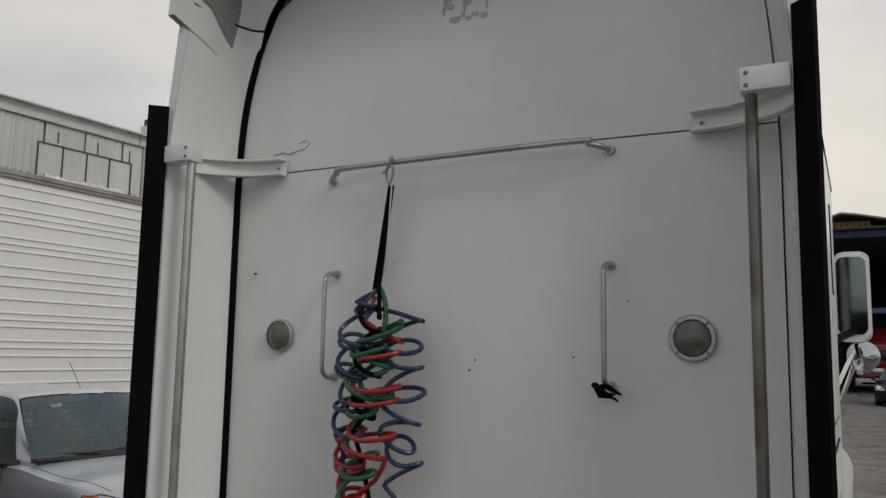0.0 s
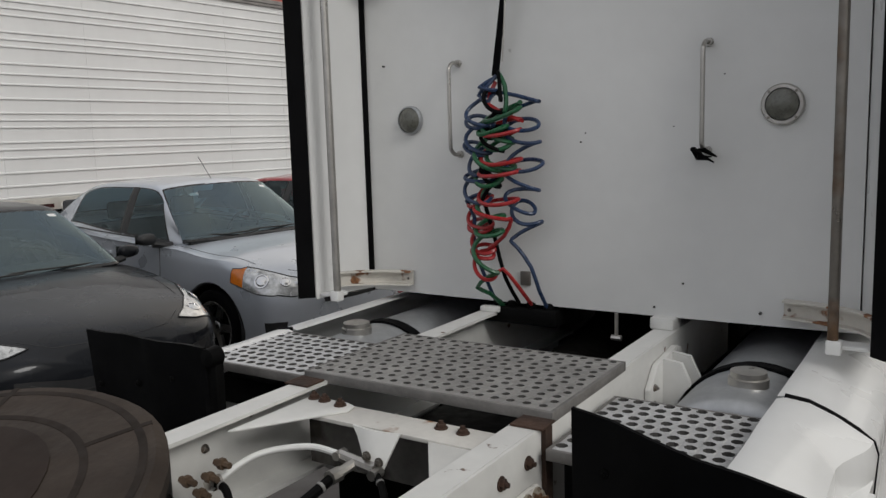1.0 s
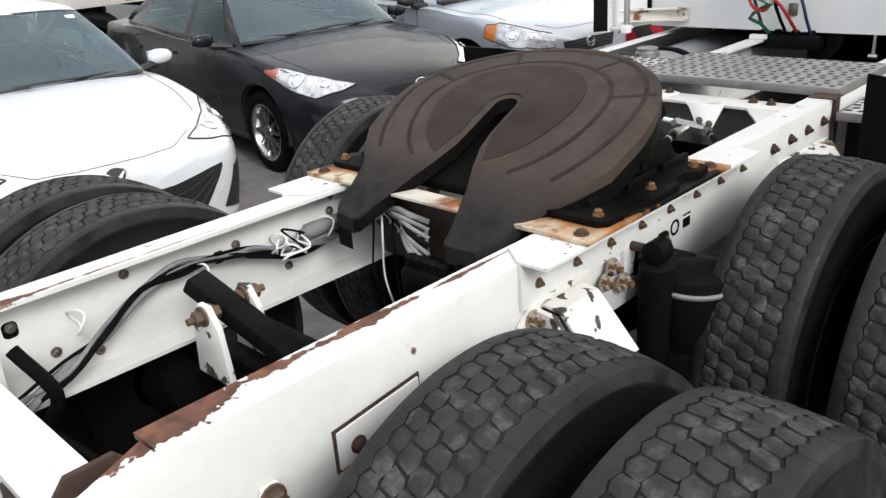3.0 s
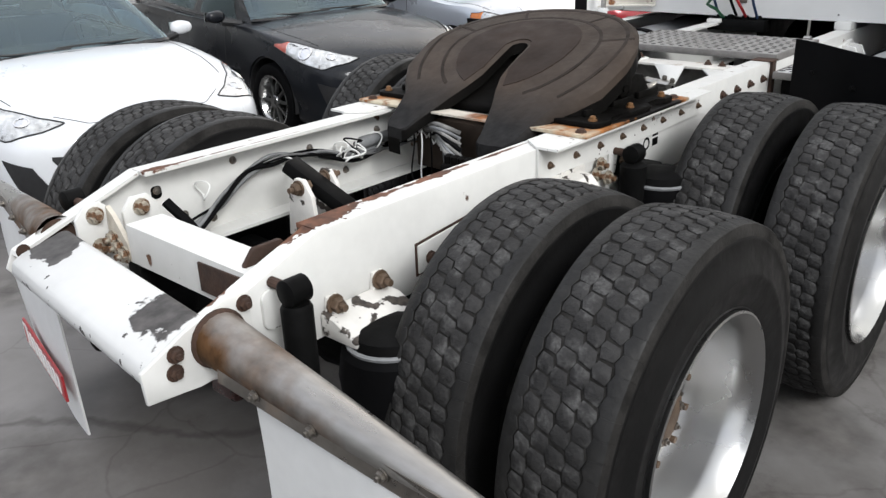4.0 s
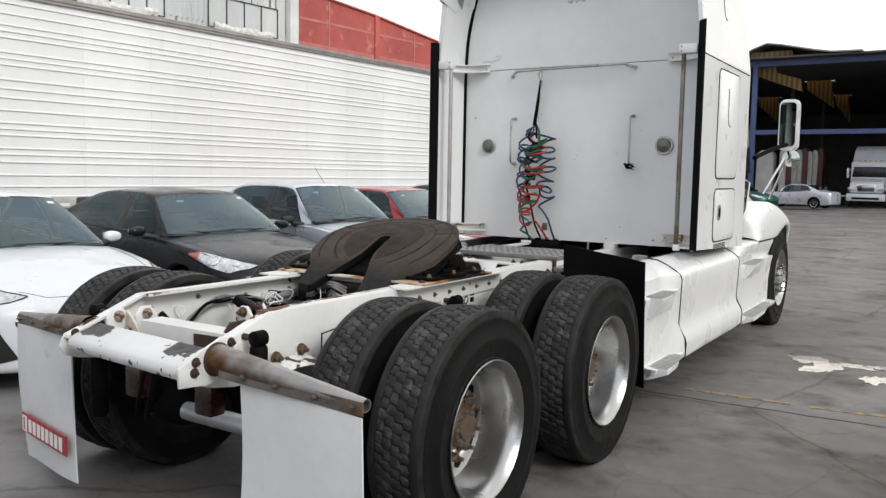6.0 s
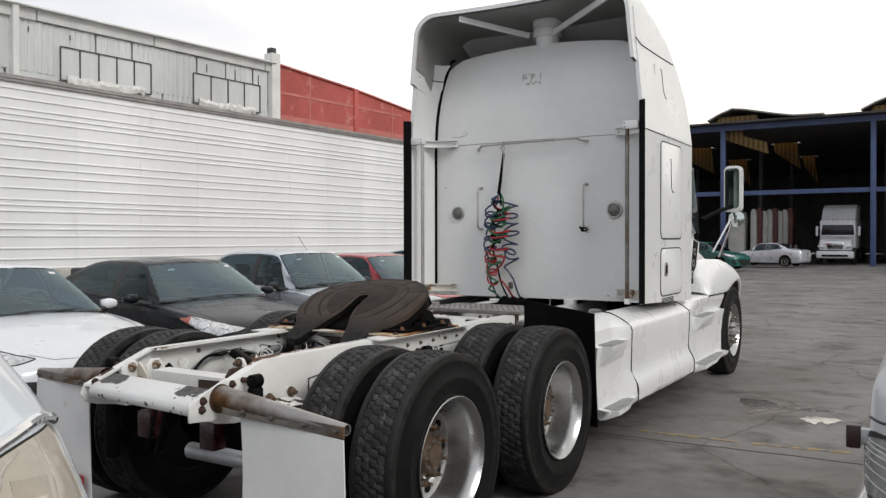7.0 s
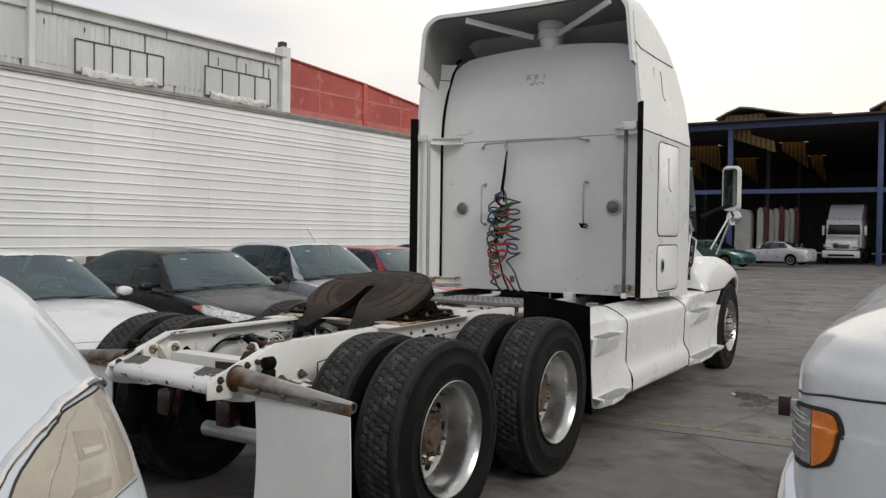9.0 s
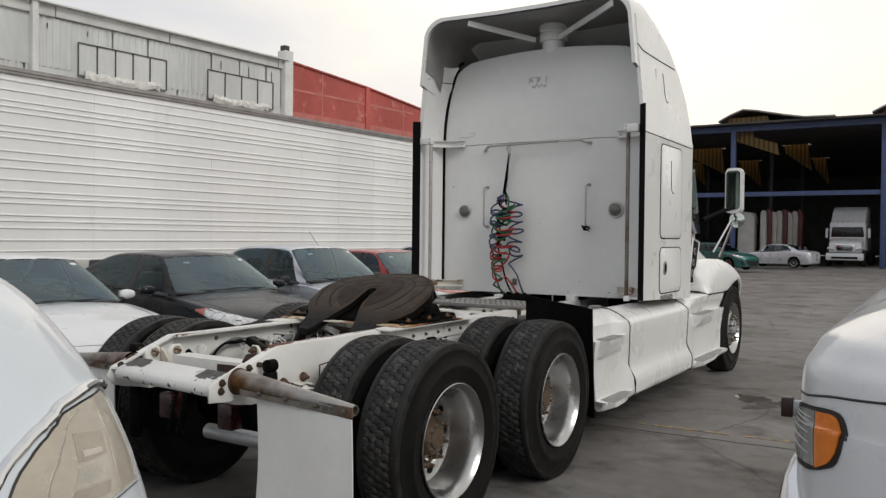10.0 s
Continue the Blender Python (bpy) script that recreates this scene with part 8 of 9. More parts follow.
    for fl in (lambda v: v, lambda v: 1 - v):
        quads.append(("side_window", [(ua, fl(0.092)), (ua + 0.13, fl(0.258)), (ub, fl(0.262)), (ub, fl(0.092))]))
        quads.append(("side_window", [(uc, fl(0.092)), (uc, fl(0.262)), (ud - 0.09, fl(0.255)), (ud, fl(0.115))]))
    gr, gc = cab.g.shape[:2]
    small = [shrink(q, 0.95) for _, q in quads]
    bm = nb()
    vs = [[bm.verts.new(tuple(p)) for p in row] for row in cab.g]
    for i in range(gr - 1):
        for j in range(gc - 1):
            u, v = (i + 0.5) / (gr - 1), (j + 0.5) / (gc - 1)
            if not any(inside(q, u, v) for q in small):
                bm.faces.new((vs[i][j], vs[i][j + 1], vs[i + 1][j + 1], vs[i + 1][j]))
    cabin = part("cabin", bm, paint, top, angle=45)
    for nm, q in quads:
        link(nm, pane_tile(cab, q, 0.004, PANE_SIDE if nm == "side_window" else PANE), cabin, "tinted glass with a black border")
    # what shows through the glass
    bm = nb()
    box(bm, c[3] + 0.5, c[0] - 0.2, -0.66, 0.66, 0.40, 0.44)
    part("cabin_floor", bm, CABIN_DARK, top, "dark cabin floor")
    bm = nb()
    slab(bm, [(c[0] - 0.12, belt - 0.12), (c[0] - 0.10, belt - 0.012), (c[0] - 0.42, belt + 0.015), (c[0] - 0.62, belt - 0.01), (c[0] - 0.60, belt - 0.25)], "y", -0.68, 0.68, 0.02)
    part("dashboard", bm, CABIN_DARK, top, "dark dashboard")
    bm = nb()
    tube(bm, [(c[0] - 0.70 + 0.07 * math.sin(a), 0.36 + 0.18 * math.cos(a), belt - 0.02 + 0.17 * math.sin(a)) for a in [2 * math.pi * k / 24 for k in range(25)]], 0.014, 6)
    part("steering_wheel", bm, PLASTIC, top, "black steering wheel")
    for x, y, w in ((c[0] - 1.50, -0.36, 0.24), (c[0] - 1.50, 0.36, 0.24), (c[0] - 2.32, 0.0, 0.62)):
        seat = part("car_seat", seat_bm(x, y, w), CABIN_DARK, top, "dark grey car seat")
        for yy in ((y,) if w < 0.5 else (-0.38, 0.38)):
            bm = nb()
            box(bm, x - 0.25, x - 0.15, yy - 0.13, yy + 0.13, 1.10, 1.27, 0.035)
            part("headrest", bm, CABIN_DARK, seat)
    bm = nb()
    box(bm, c[1] - 0.13, c[1] - 0.11, -0.12, 0.12, roof - 0.20, roof - 0.13, 0.008)
    part("inner_mirror", bm, PLASTIC, cabin, "inside mirror")
    for s in (0, 1):
        fl = (lambda v: v) if s == 0 else (lambda v: 1 - v)
        sg = -1 if s == 0 else 1
        part("window_trim", cab.line([(ua - 0.02, fl(0.09)), (ub, fl(0.088)), (ud, fl(0.088))], 0.008, 0.002), PLASTIC, cabin)
        part("pillar_trim", cab.patch([(ub - 0.004, fl(0.095)), (ub - 0.002, fl(0.262)), (uc + 0.004, fl(0.262)), (uc + 0.004, fl(0.095))], 0.006, 4, 8, 0.006), PLASTIC, cabin, "black trim between the side windows")
        # mirror: a flattened pod on a foot
        bm = nb()
        mx, my, mz = c[0] - 0.36, sg * (W / 2 + 0.085), belt + 0.02
        bmesh.ops.create_cube(bm, size=1.0)
        bmesh.ops.subdivide_edges(bm, edges=bm.edges[:], cuts=5, use_grid_fill=True)
        for v in bm.verts:
            q = v.co * 2
            r = q.normalized() * max(abs(q.x), abs(q.y), abs(q.z))
            v.co = (q * 0.15 + r * 0.85)
            v.co.x *= 0.055 if v.co.x > 0 else 0.040
            v.co.y *= 0.088
            v.co.z *= 0.052 * (1 - 0.15 * sg * v.co.y / 0.115)
            v.co += Vector((mx, my, mz))
        mir = part("door_mirror", bm, spec.get("mirror", paint), top, "door mirror housing", angle=60)
        bm = nb()
        slab(bm, [(my + sg * 0.08, mz - 0.038), (my - sg * 0.08, mz - 0.038), (my - sg * 0.075, mz + 0.042), (my + sg * 0.075, mz + 0.038)], "x", mx - 0.046, mx - 0.040)
        part("mirror_glass", bm, MIRROR, mir, "mirror glass")
        bm = nb()
        tube(bm, [(mx + 0.05, sg * (W / 2 - 0.13), mz - 0.075), (mx + 0.01, my - sg * 0.05, mz - 0.045)], 0.03, 8)
        part("mirror_foot", bm, PLASTIC, mir)
        # door seams and handles
        for d in spec["doors"]:
            part("door_seam", body_line([(d, 0.9, 0.30), (d + 0.01, 0.95, 0.55), (d, 0.9, belt - 0.06)], sg, 0.0035), PLASTIC, body)
        for d in spec["handles"]:
            part("door_handle", body_tile([(d, 0.9, belt - 0.155), (d + 0.17, 0.9, belt - 0.15)], [(d, 0.9, belt - 0.13), (d + 0.17, 0.9, belt - 0.125)], sg, 0.02, 0.035, 4, 2), spec.get("handle", paint), body)
        part("sill_trim", body_line([(1.25, 0.78, 0.20), (L - 1.35, 0.78, 0.20)], sg, 0.02), PLASTIC, body)
        # headlight: bright bowl, dark edge, round projectors, coloured outer corner
        up, lo = spec["light"]
        lamp = part("headlight", body_tile(up, lo, sg, 0.003), HEADLIGHT, body, "clear headlight")
        part("headlight_rim", body_line(up + lo[::-1], sg, 0.005, 0.003, 50), PLASTIC, lamp)
        part("turn_signal", body_tile(along(up, 20)[spec.get("corner", 16):], along(lo, 20)[spec.get("corner", 16):], sg, 0.006, 0.01, 8, 6), LAMP_AMBER if "amber" in spec else RED_LENS, lamp, "coloured outer corner of the lamp")
        for t, r in ((0.34, 0.036), (0.58, 0.048)):
            p = (along(up, 20)[int(20 * t)] + along(lo, 20)[int(20 * t)]) / 2
            q, nrm, i, e = tree.find_nearest(Vector((f - p[0], sg * p[1], p[2])))
            bm = nb()
            lathe(bm, [(0.0, r * 1.25), (0.006, r * 1.2), (0.007, r), (0.003, r * 0.92), (0.010, r * 0.7), (0.013, 0.0)], (0, 0, 0), "z", 20, capped=False)
            bmesh.ops.transform(bm, matrix=Matrix.Translation(q) @ nrm.to_track_quat("Z", "Y").to_matrix().to_4x4(), verts=bm.verts)
            part("projector", bm, CHROME, lamp, "round projector lens")
        if spec.get("fog"):
            a, b = spec["fog"]
            part("fog_recess", body_tile(a, b, sg, 0.006), PLASTIC, body, "black fog lamp recess")
    # front end
    for a, b in spec["grille"]:
        full = lambda ch: [(d, -y, z) for d, y, z in reversed(ch)] + [q for q in ch if q[1] > 0]
        gr_ = part("grille", body_tile(full(a), full(b), 1, 0.003, 0.012, 30, 8), PLASTIC, body, "black front grille")
        for k in (1, 2, 3):
            A, B = along(full(a), 30), along(full(b), 30)
            part("grille_bar", tube(nb(), [on_body(*(p * (1 - k / 4) + q * k / 4), 0.004) for p, q in list(zip(A, B))[2:-2]], 0.006, 6), PLASTIC, gr_)
    q, nrm, i, e = tree.find_nearest(Vector((f, 0, spec["badge"])))
    bm = nb()
    tube(bm, [(0.055 * math.cos(a), 0.044 * math.sin(a), 0.004) for a in [2 * math.pi * k / 20 for k in range(21)]], 0.006, 6)
    for k in (-1, 1):
        slab(bm, [(0, -0.018), (k * 0.048, 0.022), (k * 0.05, 0.012), (k * 0.02, -0.026)], "z", 0.0, 0.007)
    bmesh.ops.transform(bm, matrix=Matrix.Translation(q) @ nrm.to_track_quat("Z", "Y").to_matrix().to_4x4(), verts=bm.verts)
    emblem = part("front_emblem", bm, CHROME, body, "plain bright emblem")
    # dark disc added behind the emblem, painting the dark reflection in it
    bm = nb()
    lathe(bm, [(-0.004, 0.052), (0.002, 0.050), (0.003, 0.0)], (0, 0, 0), "z", 20)
    bmesh.ops.transform(bm, matrix=Matrix.Translation(q) @ nrm.to_track_quat("Z", "Y").to_matrix().to_4x4() @ Matrix.Diagonal((1.0, 0.8, 1.0, 1.0)), verts=bm.verts)
    part("emblem_back", bm, PLASTIC, emblem)
    # bonnet seams
    z0 = nose
    edge = [(0.26, 0.50, z0 + 0.02), (0.12, 0.36, z0 + 0.015), (0.075, 0.18, z0 + 0.02), (0.065, 0.0, z0 + 0.025)]
    part("bonnet_seam", body_line(edge + [(d, -y, z) for d, y, z in reversed(edge[:-1])], 1, 0.0025, 0.0, 60), PLASTIC, body)
    for sg in (1, -1):
        part("bonnet_seam", body_line([(0.45, 0.66, 0.80), (0.8, 0.72, 0.87), (1.15, 0.735, 0.92), (1.42, 0.735, 0.95)], sg, 0.003), PLASTIC, body)
    for v0, v1 in ((0.29, 0.50), (0.48, 0.69)):
        part("wiper", cab.line([(0.026, v0), (0.030, (v0 + v1) / 2), (0.020, v1)], 0.007, 0.010), PLASTIC, cabin, "black wiper")
    part("cowl", cab.line([(0.014, 0.22), (0.008, 0.35), (0.006, 0.5), (0.008, 0.65), (0.012, 0.78)], 0.022, -0.004), PLASTIC, cabin, "black cowl strip")
    for u, v in ((0.27, 0.63), (0.25, 0.40)) if spec.get("sticker") else ():
        part("screen_sticker", cab.patch([(u, v), (u + 0.015, v), (u + 0.015, v + 0.025), (u, v + 0.025)], 0.007, 2, 3, 0.003), SIGN_WHITE, cabin, "small pale sticker")
    if spec.get("aerial"):
        p = Vector(cab.at(0.36, 0.5))
        bm = nb()
        tube(bm, [p, p + Vector((-0.21, 0.02, 0.21))], 0.0032, 6)
        part("aerial", bm, PLASTIC, cabin, "thin roof aerial")
    return top


def car_paint(name, c, metal=0.0, rough=0.3, coat=0.7, spec=0.5):
    return mat(name, c, rough, metal=metal, vary=0.06, scale=1.5, coat=coat, spec=spec, bump=0.01, bump_scale=200, rough_vary=0.05)


PAINT_WHITE = car_paint("white car paint", (0.66, 0.675, 0.695))
PAINT_DARK = car_paint("graphite car paint", (0.0105, 0.0117, 0.0145), 0.0, 0.28, 0.35, 0.12)
PAINT_SILVER = car_paint("silver blue car paint", (0.54, 0.57, 0.62), 0.4)
PAINT_RED = car_paint("red car paint", (0.30, 0.012, 0.02), 0.1)

HATCH = dict(size=(4.52, 1.755, 1.46, 0.66, 0.955, 0.965, 1.02), front=0.92, base=2.64, rim=ALLOY_A,
             cabin=(1.08, 0.40, -0.70, -1.70, 0.785, 0.545, 0.915, 1.01, 1.40), windows=(0.125, 0.445, 0.458, 0.82),
             doors=(1.62, 2.62, 3.35), handles=(2.38, 3.15),
             light=([(0.22, 0.46, 0.61), (0.28, 0.57, 0.685), (0.44, 0.70, 0.755), (0.64, 0.78, 0.795), (0.80, 0.84, 0.805)],
                    [(0.22, 0.46, 0.607), (0.20, 0.58, 0.60), (0.27, 0.71, 0.612), (0.46, 0.82, 0.68), (0.80, 0.87, 0.795)]),
             grille=[([(0.0, 0.0, 0.505), (0.02, 0.30, 0.51), (0.06, 0.52, 0.545), (0.10, 0.60, 0.55)], [(0.0, 0.0, 0.25), (0.02, 0.28, 0.245), (0.06, 0.42, 0.29), (0.10, 0.60, 0.53)])],
             fog=([(0.15, 0.69, 0.50), (0.28, 0.82, 0.54)], [(0.10, 0.58, 0.29), (0.20, 0.72, 0.25)]),
             badge=0.645, sticker=True)
SEDAN = dict(size=(4.30, 1.71, 1.50, 0.72, 0.985, 1.0, 1.08), front=0.80, base=2.48, rim=ALLOY_B,
             cabin=(1.00, 0.38, -0.75, -1.55, 0.765, 0.55, 0.96, 1.06, 1.485), windows=(0.125, 0.445, 0.458, 0.82),
             doors=(1.50, 2.48, 3.15), handles=(2.25, 2.95),
             light=([(0.10, 0.44, 0.69), (0.18, 0.56, 0.74), (0.34, 0.68, 0.79), (0.55, 0.80, 0.82)],
                    [(0.08, 0.44, 0.60), (0.14, 0.60, 0.60), (0.28, 0.76, 0.63), (0.55, 0.87, 0.72)]),
             amber=True, corner=16,
             grille=[([(0.0, 0.0, 0.64), (0.02, 0.36, 0.635)], [(0.0, 0.0, 0.52), (0.02, 0.33, 0.525)]), ([(0.0, 0.0, 0.40), (0.02, 0.40, 0.40)], [(0.0, 0.0, 0.25), (0.02, 0.36, 0.255)])],
             fog=([(0.16, 0.62, 0.42), (0.26, 0.72, 0.42)], [(0.16, 0.62, 0.32), (0.26, 0.72, 0.32)]),
             badge=0.60, sticker=True, aerial=True, mirror=PLASTIC)


def put_car(name, label, nose_x, nose_y, paint, spec, turn=0.0):
    half = spec["size"][0] / 2
    c, q = math.cos(radians(turn)), math.sin(radians(turn))
    return car(name, label, pose(nose_x - half * c, nose_y - half * q, ground_z(nose_x - 1.2), 0, 0, turn), paint, spec)


put_car("hatchback", "white hatchback parked nose out on the concrete", -2.58, 2.24, PAINT_WHITE, HATCH, -5)
put_car("hatchback", "dark graphite hatchback parked nose out beside a white one", -2.82, 4.72, PAINT_DARK, HATCH, -6)
put_car("sedan", "silver blue sedan with amber turn signals and a roof aerial", -2.93, 7.02, PAINT_SILVER, SEDAN, -5)
put_car("hatchback", "red hatchback parked nose out beside the silver sedan", -3.1, 9.35, PAINT_RED, HATCH, -5)
put_car("sedan", "white sedan at the far end of the row", -3.3, 11.9, PAINT_WHITE, SEDAN, -5)


# ---- trailer behind the cars ----
TRAILER = mat("white trailer sheet", (0.80, 0.80, 0.795), 0.42, piece=0.07, vary=0.06, scale=0.7, bump=0.04, bump_scale=6,
              spots=(0.70, 0.69, 0.66), spot_at=0.66, spot_scale=2.2, spot_soft=0.2, streak=(1, 1, 0.35))
RAIL_DIRTY = mat("dirty pale trailer rail", (0.50, 0.48, 0.44), 0.6, vary=0.2, scale=2.5, spots=(0.33, 0.31, 0.28), spot_at=0.56, spot_scale=4, spot_soft=0.2)
ALU_RAIL = mat("grey aluminium rail", (0.33, 0.31, 0.30), 0.5, metal=0.4, vary=0.2, scale=4)
trailer = thing("semi_trailer", "long white semi-trailer with horizontal ribs parked behind the cars", "trailer",
                pose(-9.03, 4.83, 0, 0, 0, -math.degrees(math.atan(0.037))))
TY0, TY1, TZ0, TZ1 = -2.2, 15.9, 0.99, 4.10
bm = nb()
box(bm, -2.5, -0.02, TY0, TY1, TZ0, TZ1 - 0.02, 0.02)
part("trailer_body", bm, TRAILER, trailer, "white trailer box")
# side sheets, each a piece of its own, with rolled ribs
RIBS = (1.12, 1.27, 1.44, 1.63, 1.74, 1.83, 2.02, 2.11, 2.20, 2.38, 2.56, 2.69, 2.82, 3.03, 3.12, 3.21, 3.42, 3.51, 3.60, 3.76, 3.91)
y = TY0
k = 0
while y < TY1 - 0.1:
    w = min((1.25, 2.45, 1.22)[k % 3] * 1.0, TY1 - y)
    bm = nb()
    prof = [(0.0, TZ0 + 0.10)]
    for z in RIBS:
        prof += [(0.0, z - 0.016), (0.017, z - 0.013), (0.017, z + 0.002), (0.0, z + 0.010)]
    prof.append((0.0, TZ1 - 0.10))
    grid = [[(x - 0.018, yy, z) for x, z in prof] for yy in (y + 0.002, y + w - 0.002)]
    shell(bm, grid, (-0.004, 0, 0))
    part("side_sheet", bm, TRAILER, trailer, angle=20)
    y += w
    k += 1
bm = nb()
for z0, z1, d in ((TZ1 - 0.10, TZ1 - 0.055, 0.02), (TZ1 - 0.055, TZ1 - 0.02, 0.035), (TZ1 - 0.02, TZ1 + 0.012, 0.025)):
    box(bm, -0.06, d, TY0, TY1, z0, z1, 0.004)
part("top_rail", bm, ALU_RAIL, trailer, "grey upper rail")
bm = nb()
box(bm, -0.06, 0.02, TY0, TY1, TZ0 - 0.06, TZ0 + 0.10, 0.006)
low = part("bottom_rail", bm, RAIL_DIRTY, trailer, "white lower rail with a dull edge")
for kk in range(11):
    for mt, d in ((LAMP_RED, 0.0), (SIGN_WHITE, 0.30)):
        yy = TY0 + 0.5 + kk * 2.4 + d
        if yy + 0.3 < TY1:
            bm = nb()
            box(bm, 0.0215, 0.0235, yy, yy + 0.20, TZ0 - 0.03, TZ0 + 0.02)
            part("reflector_tape", bm, mt, low)
for yy in np.arange(TY0 + 0.2, TY1, 0.6):
    bm = nb()
    box(bm, -2.4, -0.05, yy, yy + 0.05, TZ0 - 0.13, TZ0 - 0.065)
    part("floor_beam", bm, BLACK, trailer, "dark floor beam under the trailer")
for yy in (TY0 + 1.2, TY0 + 2.45):
    for xx in (-0.25, -2.2):
        link("wheel", TYRE_ME, trailer, "black trailer tyre", pose(xx, yy, 0.40))
for yy in (TY0 + 1.2, TY0 + 2.45):
    bm = nb()
    tube(bm, [(-2.2, yy, 0.4), (-0.25, yy, 0.4)], 0.07, 12)
    box(bm, -1.9, -0.6, yy - 0.1, yy + 0.1, 0.4, TZ0 - 0.12)
    part("trailer_axle", bm, BLACK, trailer, "black trailer axle")
for xx in (-0.5, -2.0):
    bm = nb()
    box(bm, xx - 0.06, xx + 0.06, TY1 - 3.3, TY1 - 3.18, 0.0, TZ0 - 0.1, 0.01)
    box(bm, xx - 0.14, xx + 0.14, TY1 - 3.38, TY1 - 3.1, -0.12, -0.06, 0.01)
    box(bm, xx - 0.05, xx + 0.05, TY1 - 3.29, TY1 - 3.19, -0.07, 0.02)
    part("landing_leg", bm, ALUM_DULL, trailer, "grey landing leg")


# ---- grey and red building behind the trailer ----
CLAD = mat("weathered grey sheet cladding", (0.58, 0.59, 0.585), 0.6, vary=0.16, scale=0.8, bump=0.05, bump_scale=10,
           spots=(0.45, 0.45, 0.44), spot_at=0.58, spot_scale=1.4, spot_soft=0.25, streak=(1, 1, 0.3))
CONC = mat("pale grey concrete", (0.62, 0.62, 0.60), 0.75, vary=0.16, scale=1.2, bump=0.1, bump_scale=25)
RED_WALL = mat("faded red render", (0.43, 0.095, 0.080), 0.8, vary=0.2, scale=0.7, bump=0.1, bump_scale=18,
               spots=(0.54, 0.21, 0.18), spot_at=0.57, spot_scale=2.2, spot_soft=0.12)
RED_PALE = mat("pale red render joint", (0.50, 0.17, 0.145), 0.8, vary=0.2, scale=1.5, bump=0.1, bump_scale=18)
TARP = mat("dirty white tarpaulin", (0.70, 0.69, 0.66), 0.7, vary=0.25, scale=9, bump=0.6, bump_scale=16)
IRON = mat("dark painted iron", (0.045, 0.045, 0.047), 0.6, vary=0.3, scale=12)
hall = thing("industrial_hall", "grey sheet-clad hall with a faded red end wall", "building",
             pose(-14.4, 13.7, 0, 0, 0, -math.degrees(math.atan(0.07))))
bm = nb()
box(bm, -20.0, -0.14, -22, 2.72, -0.12, 6.90)
part("wall", bm, CLAD, hall, "grey hall wall")
# corrugated sheets in two rows
rnd = random.Random(5)
for row, (z0, z1) in enumerate(((3.2, 5.45), (5.45, 6.62))):
    y = -11.0
    while y < 2.5:
        w = min(rnd.choice((0.9, 1.0, 1.1, 2.0)), 2.58 - y)
        if w < 0.2:
            break
        bm = nb()
        n = max(2, int(w / 0.04))
        flat = rnd.random() < 0.45
        pts = [(0.0 if flat else 0.012 * (1 if (i // 2) % 2 else -1), y + 0.012 + (w - 0.05 * (rnd.random() < 0.7)) * i / n) for i in range(n + 1)]
        shell(bm, [[(x - 0.045 + 0.012 * row, yy, z) for x, yy in pts] for z in (z0, z1)], (-0.004, 0, 0))
        part("cladding_sheet", bm, CLAD, hall, angle=15)
        if row and rnd.random() < 0.7:
            bm = nb()
            h = 0.12 + 0.3 * rnd.random()
            box(bm, -0.02, -0.012, y + 0.3 * w, y + 0.3 * w + 0.025, z1 - 0.15 - h, z1 - 0.15)
            part("sheet_strap", bm, IRON, hall, "short dark strap on the sheets")
        y += w
bm = nb()
y = -22
while y < 2.7:
    w = min(3.0 + rnd.random(), 2.72 - y)
    bm = nb()
    box(bm, -0.12, 0.05, y, y + w - 0.03, 6.62 + 0.02 * rnd.random(), 6.93 + 0.05 * rnd.random(), 0.01)
    part("parapet_flashing", bm, CONC, hall, "pale parapet flashing")
    y += w
for y, w, z1 in ((-5.12, 0.15, 6.9), (2.58, 0.33, 7.2)):
    bm = nb()
    box(bm, -0.2, 0.16, y, y + w, -0.12, z1, 0.02)
    part("pilaster", bm, CONC, hall, "pale concrete pilaster")
bm = nb()
box(bm, -0.1, 0.10, 2.60, 2.80, 7.17, 7.36, 0.01)
part("floodlight", bm, IRON, hall, "small dark floodlight on the pilaster")
# red end wall: its top falls away
bm = nb()
slab(bm, [(2.915, -0.12), (26.0, -0.12), (26.0, 4.45), (9.13, 6.33), (6.37, 6.64), (4.29, 6.79), (2.915, 6.89)], "x", -0.6, 0.0)
redw = part("end_wall", bm, RED_WALL, hall, "faded red rendered wall with a falling top")
for y, zt in ((4.27, 6.76), (6.37, 6.66), (8.4, 6.36), (11.5, 6.0)):
    bm = nb()
    box(bm, 0.001, 0.07 if y == 6.37 else 0.02, y, y + (0.20 if y == 6.37 else 0.06), -0.12, zt, 0.01)
    part("wall_rib", bm, RED_WALL if y == 6.37 else RED_PALE, redw, "red rib")
bm = nb()
box(bm, 0.001, 0.014, 2.93, 18.0, 5.15, 5.4)
box(bm, 0.001, 0.012, 2.93, 9.0, 6.04, 6.12)
part("wall_band", bm, RED_PALE, redw, "paler red band")
bm = nb()
shell(bm, [[(-0.65, yy, zz), (0.06, yy, zz)] for yy, zz in ((2.915, 6.895), (4.29, 6.795), (6.37, 6.645), (9.13, 6.335), (26.0, 4.455))], (0, 0, 0.05))
part("wall_coping", bm, RED_WALL, redw, "red coping")
# barred windows with bundled tarpaulin on the sill
for y0, y1, z0, z1 in ((-3.95, -1.50, 5.36, 6.15), (-0.17, 2.21, 5.34, 6.15)):
    bm = nb()
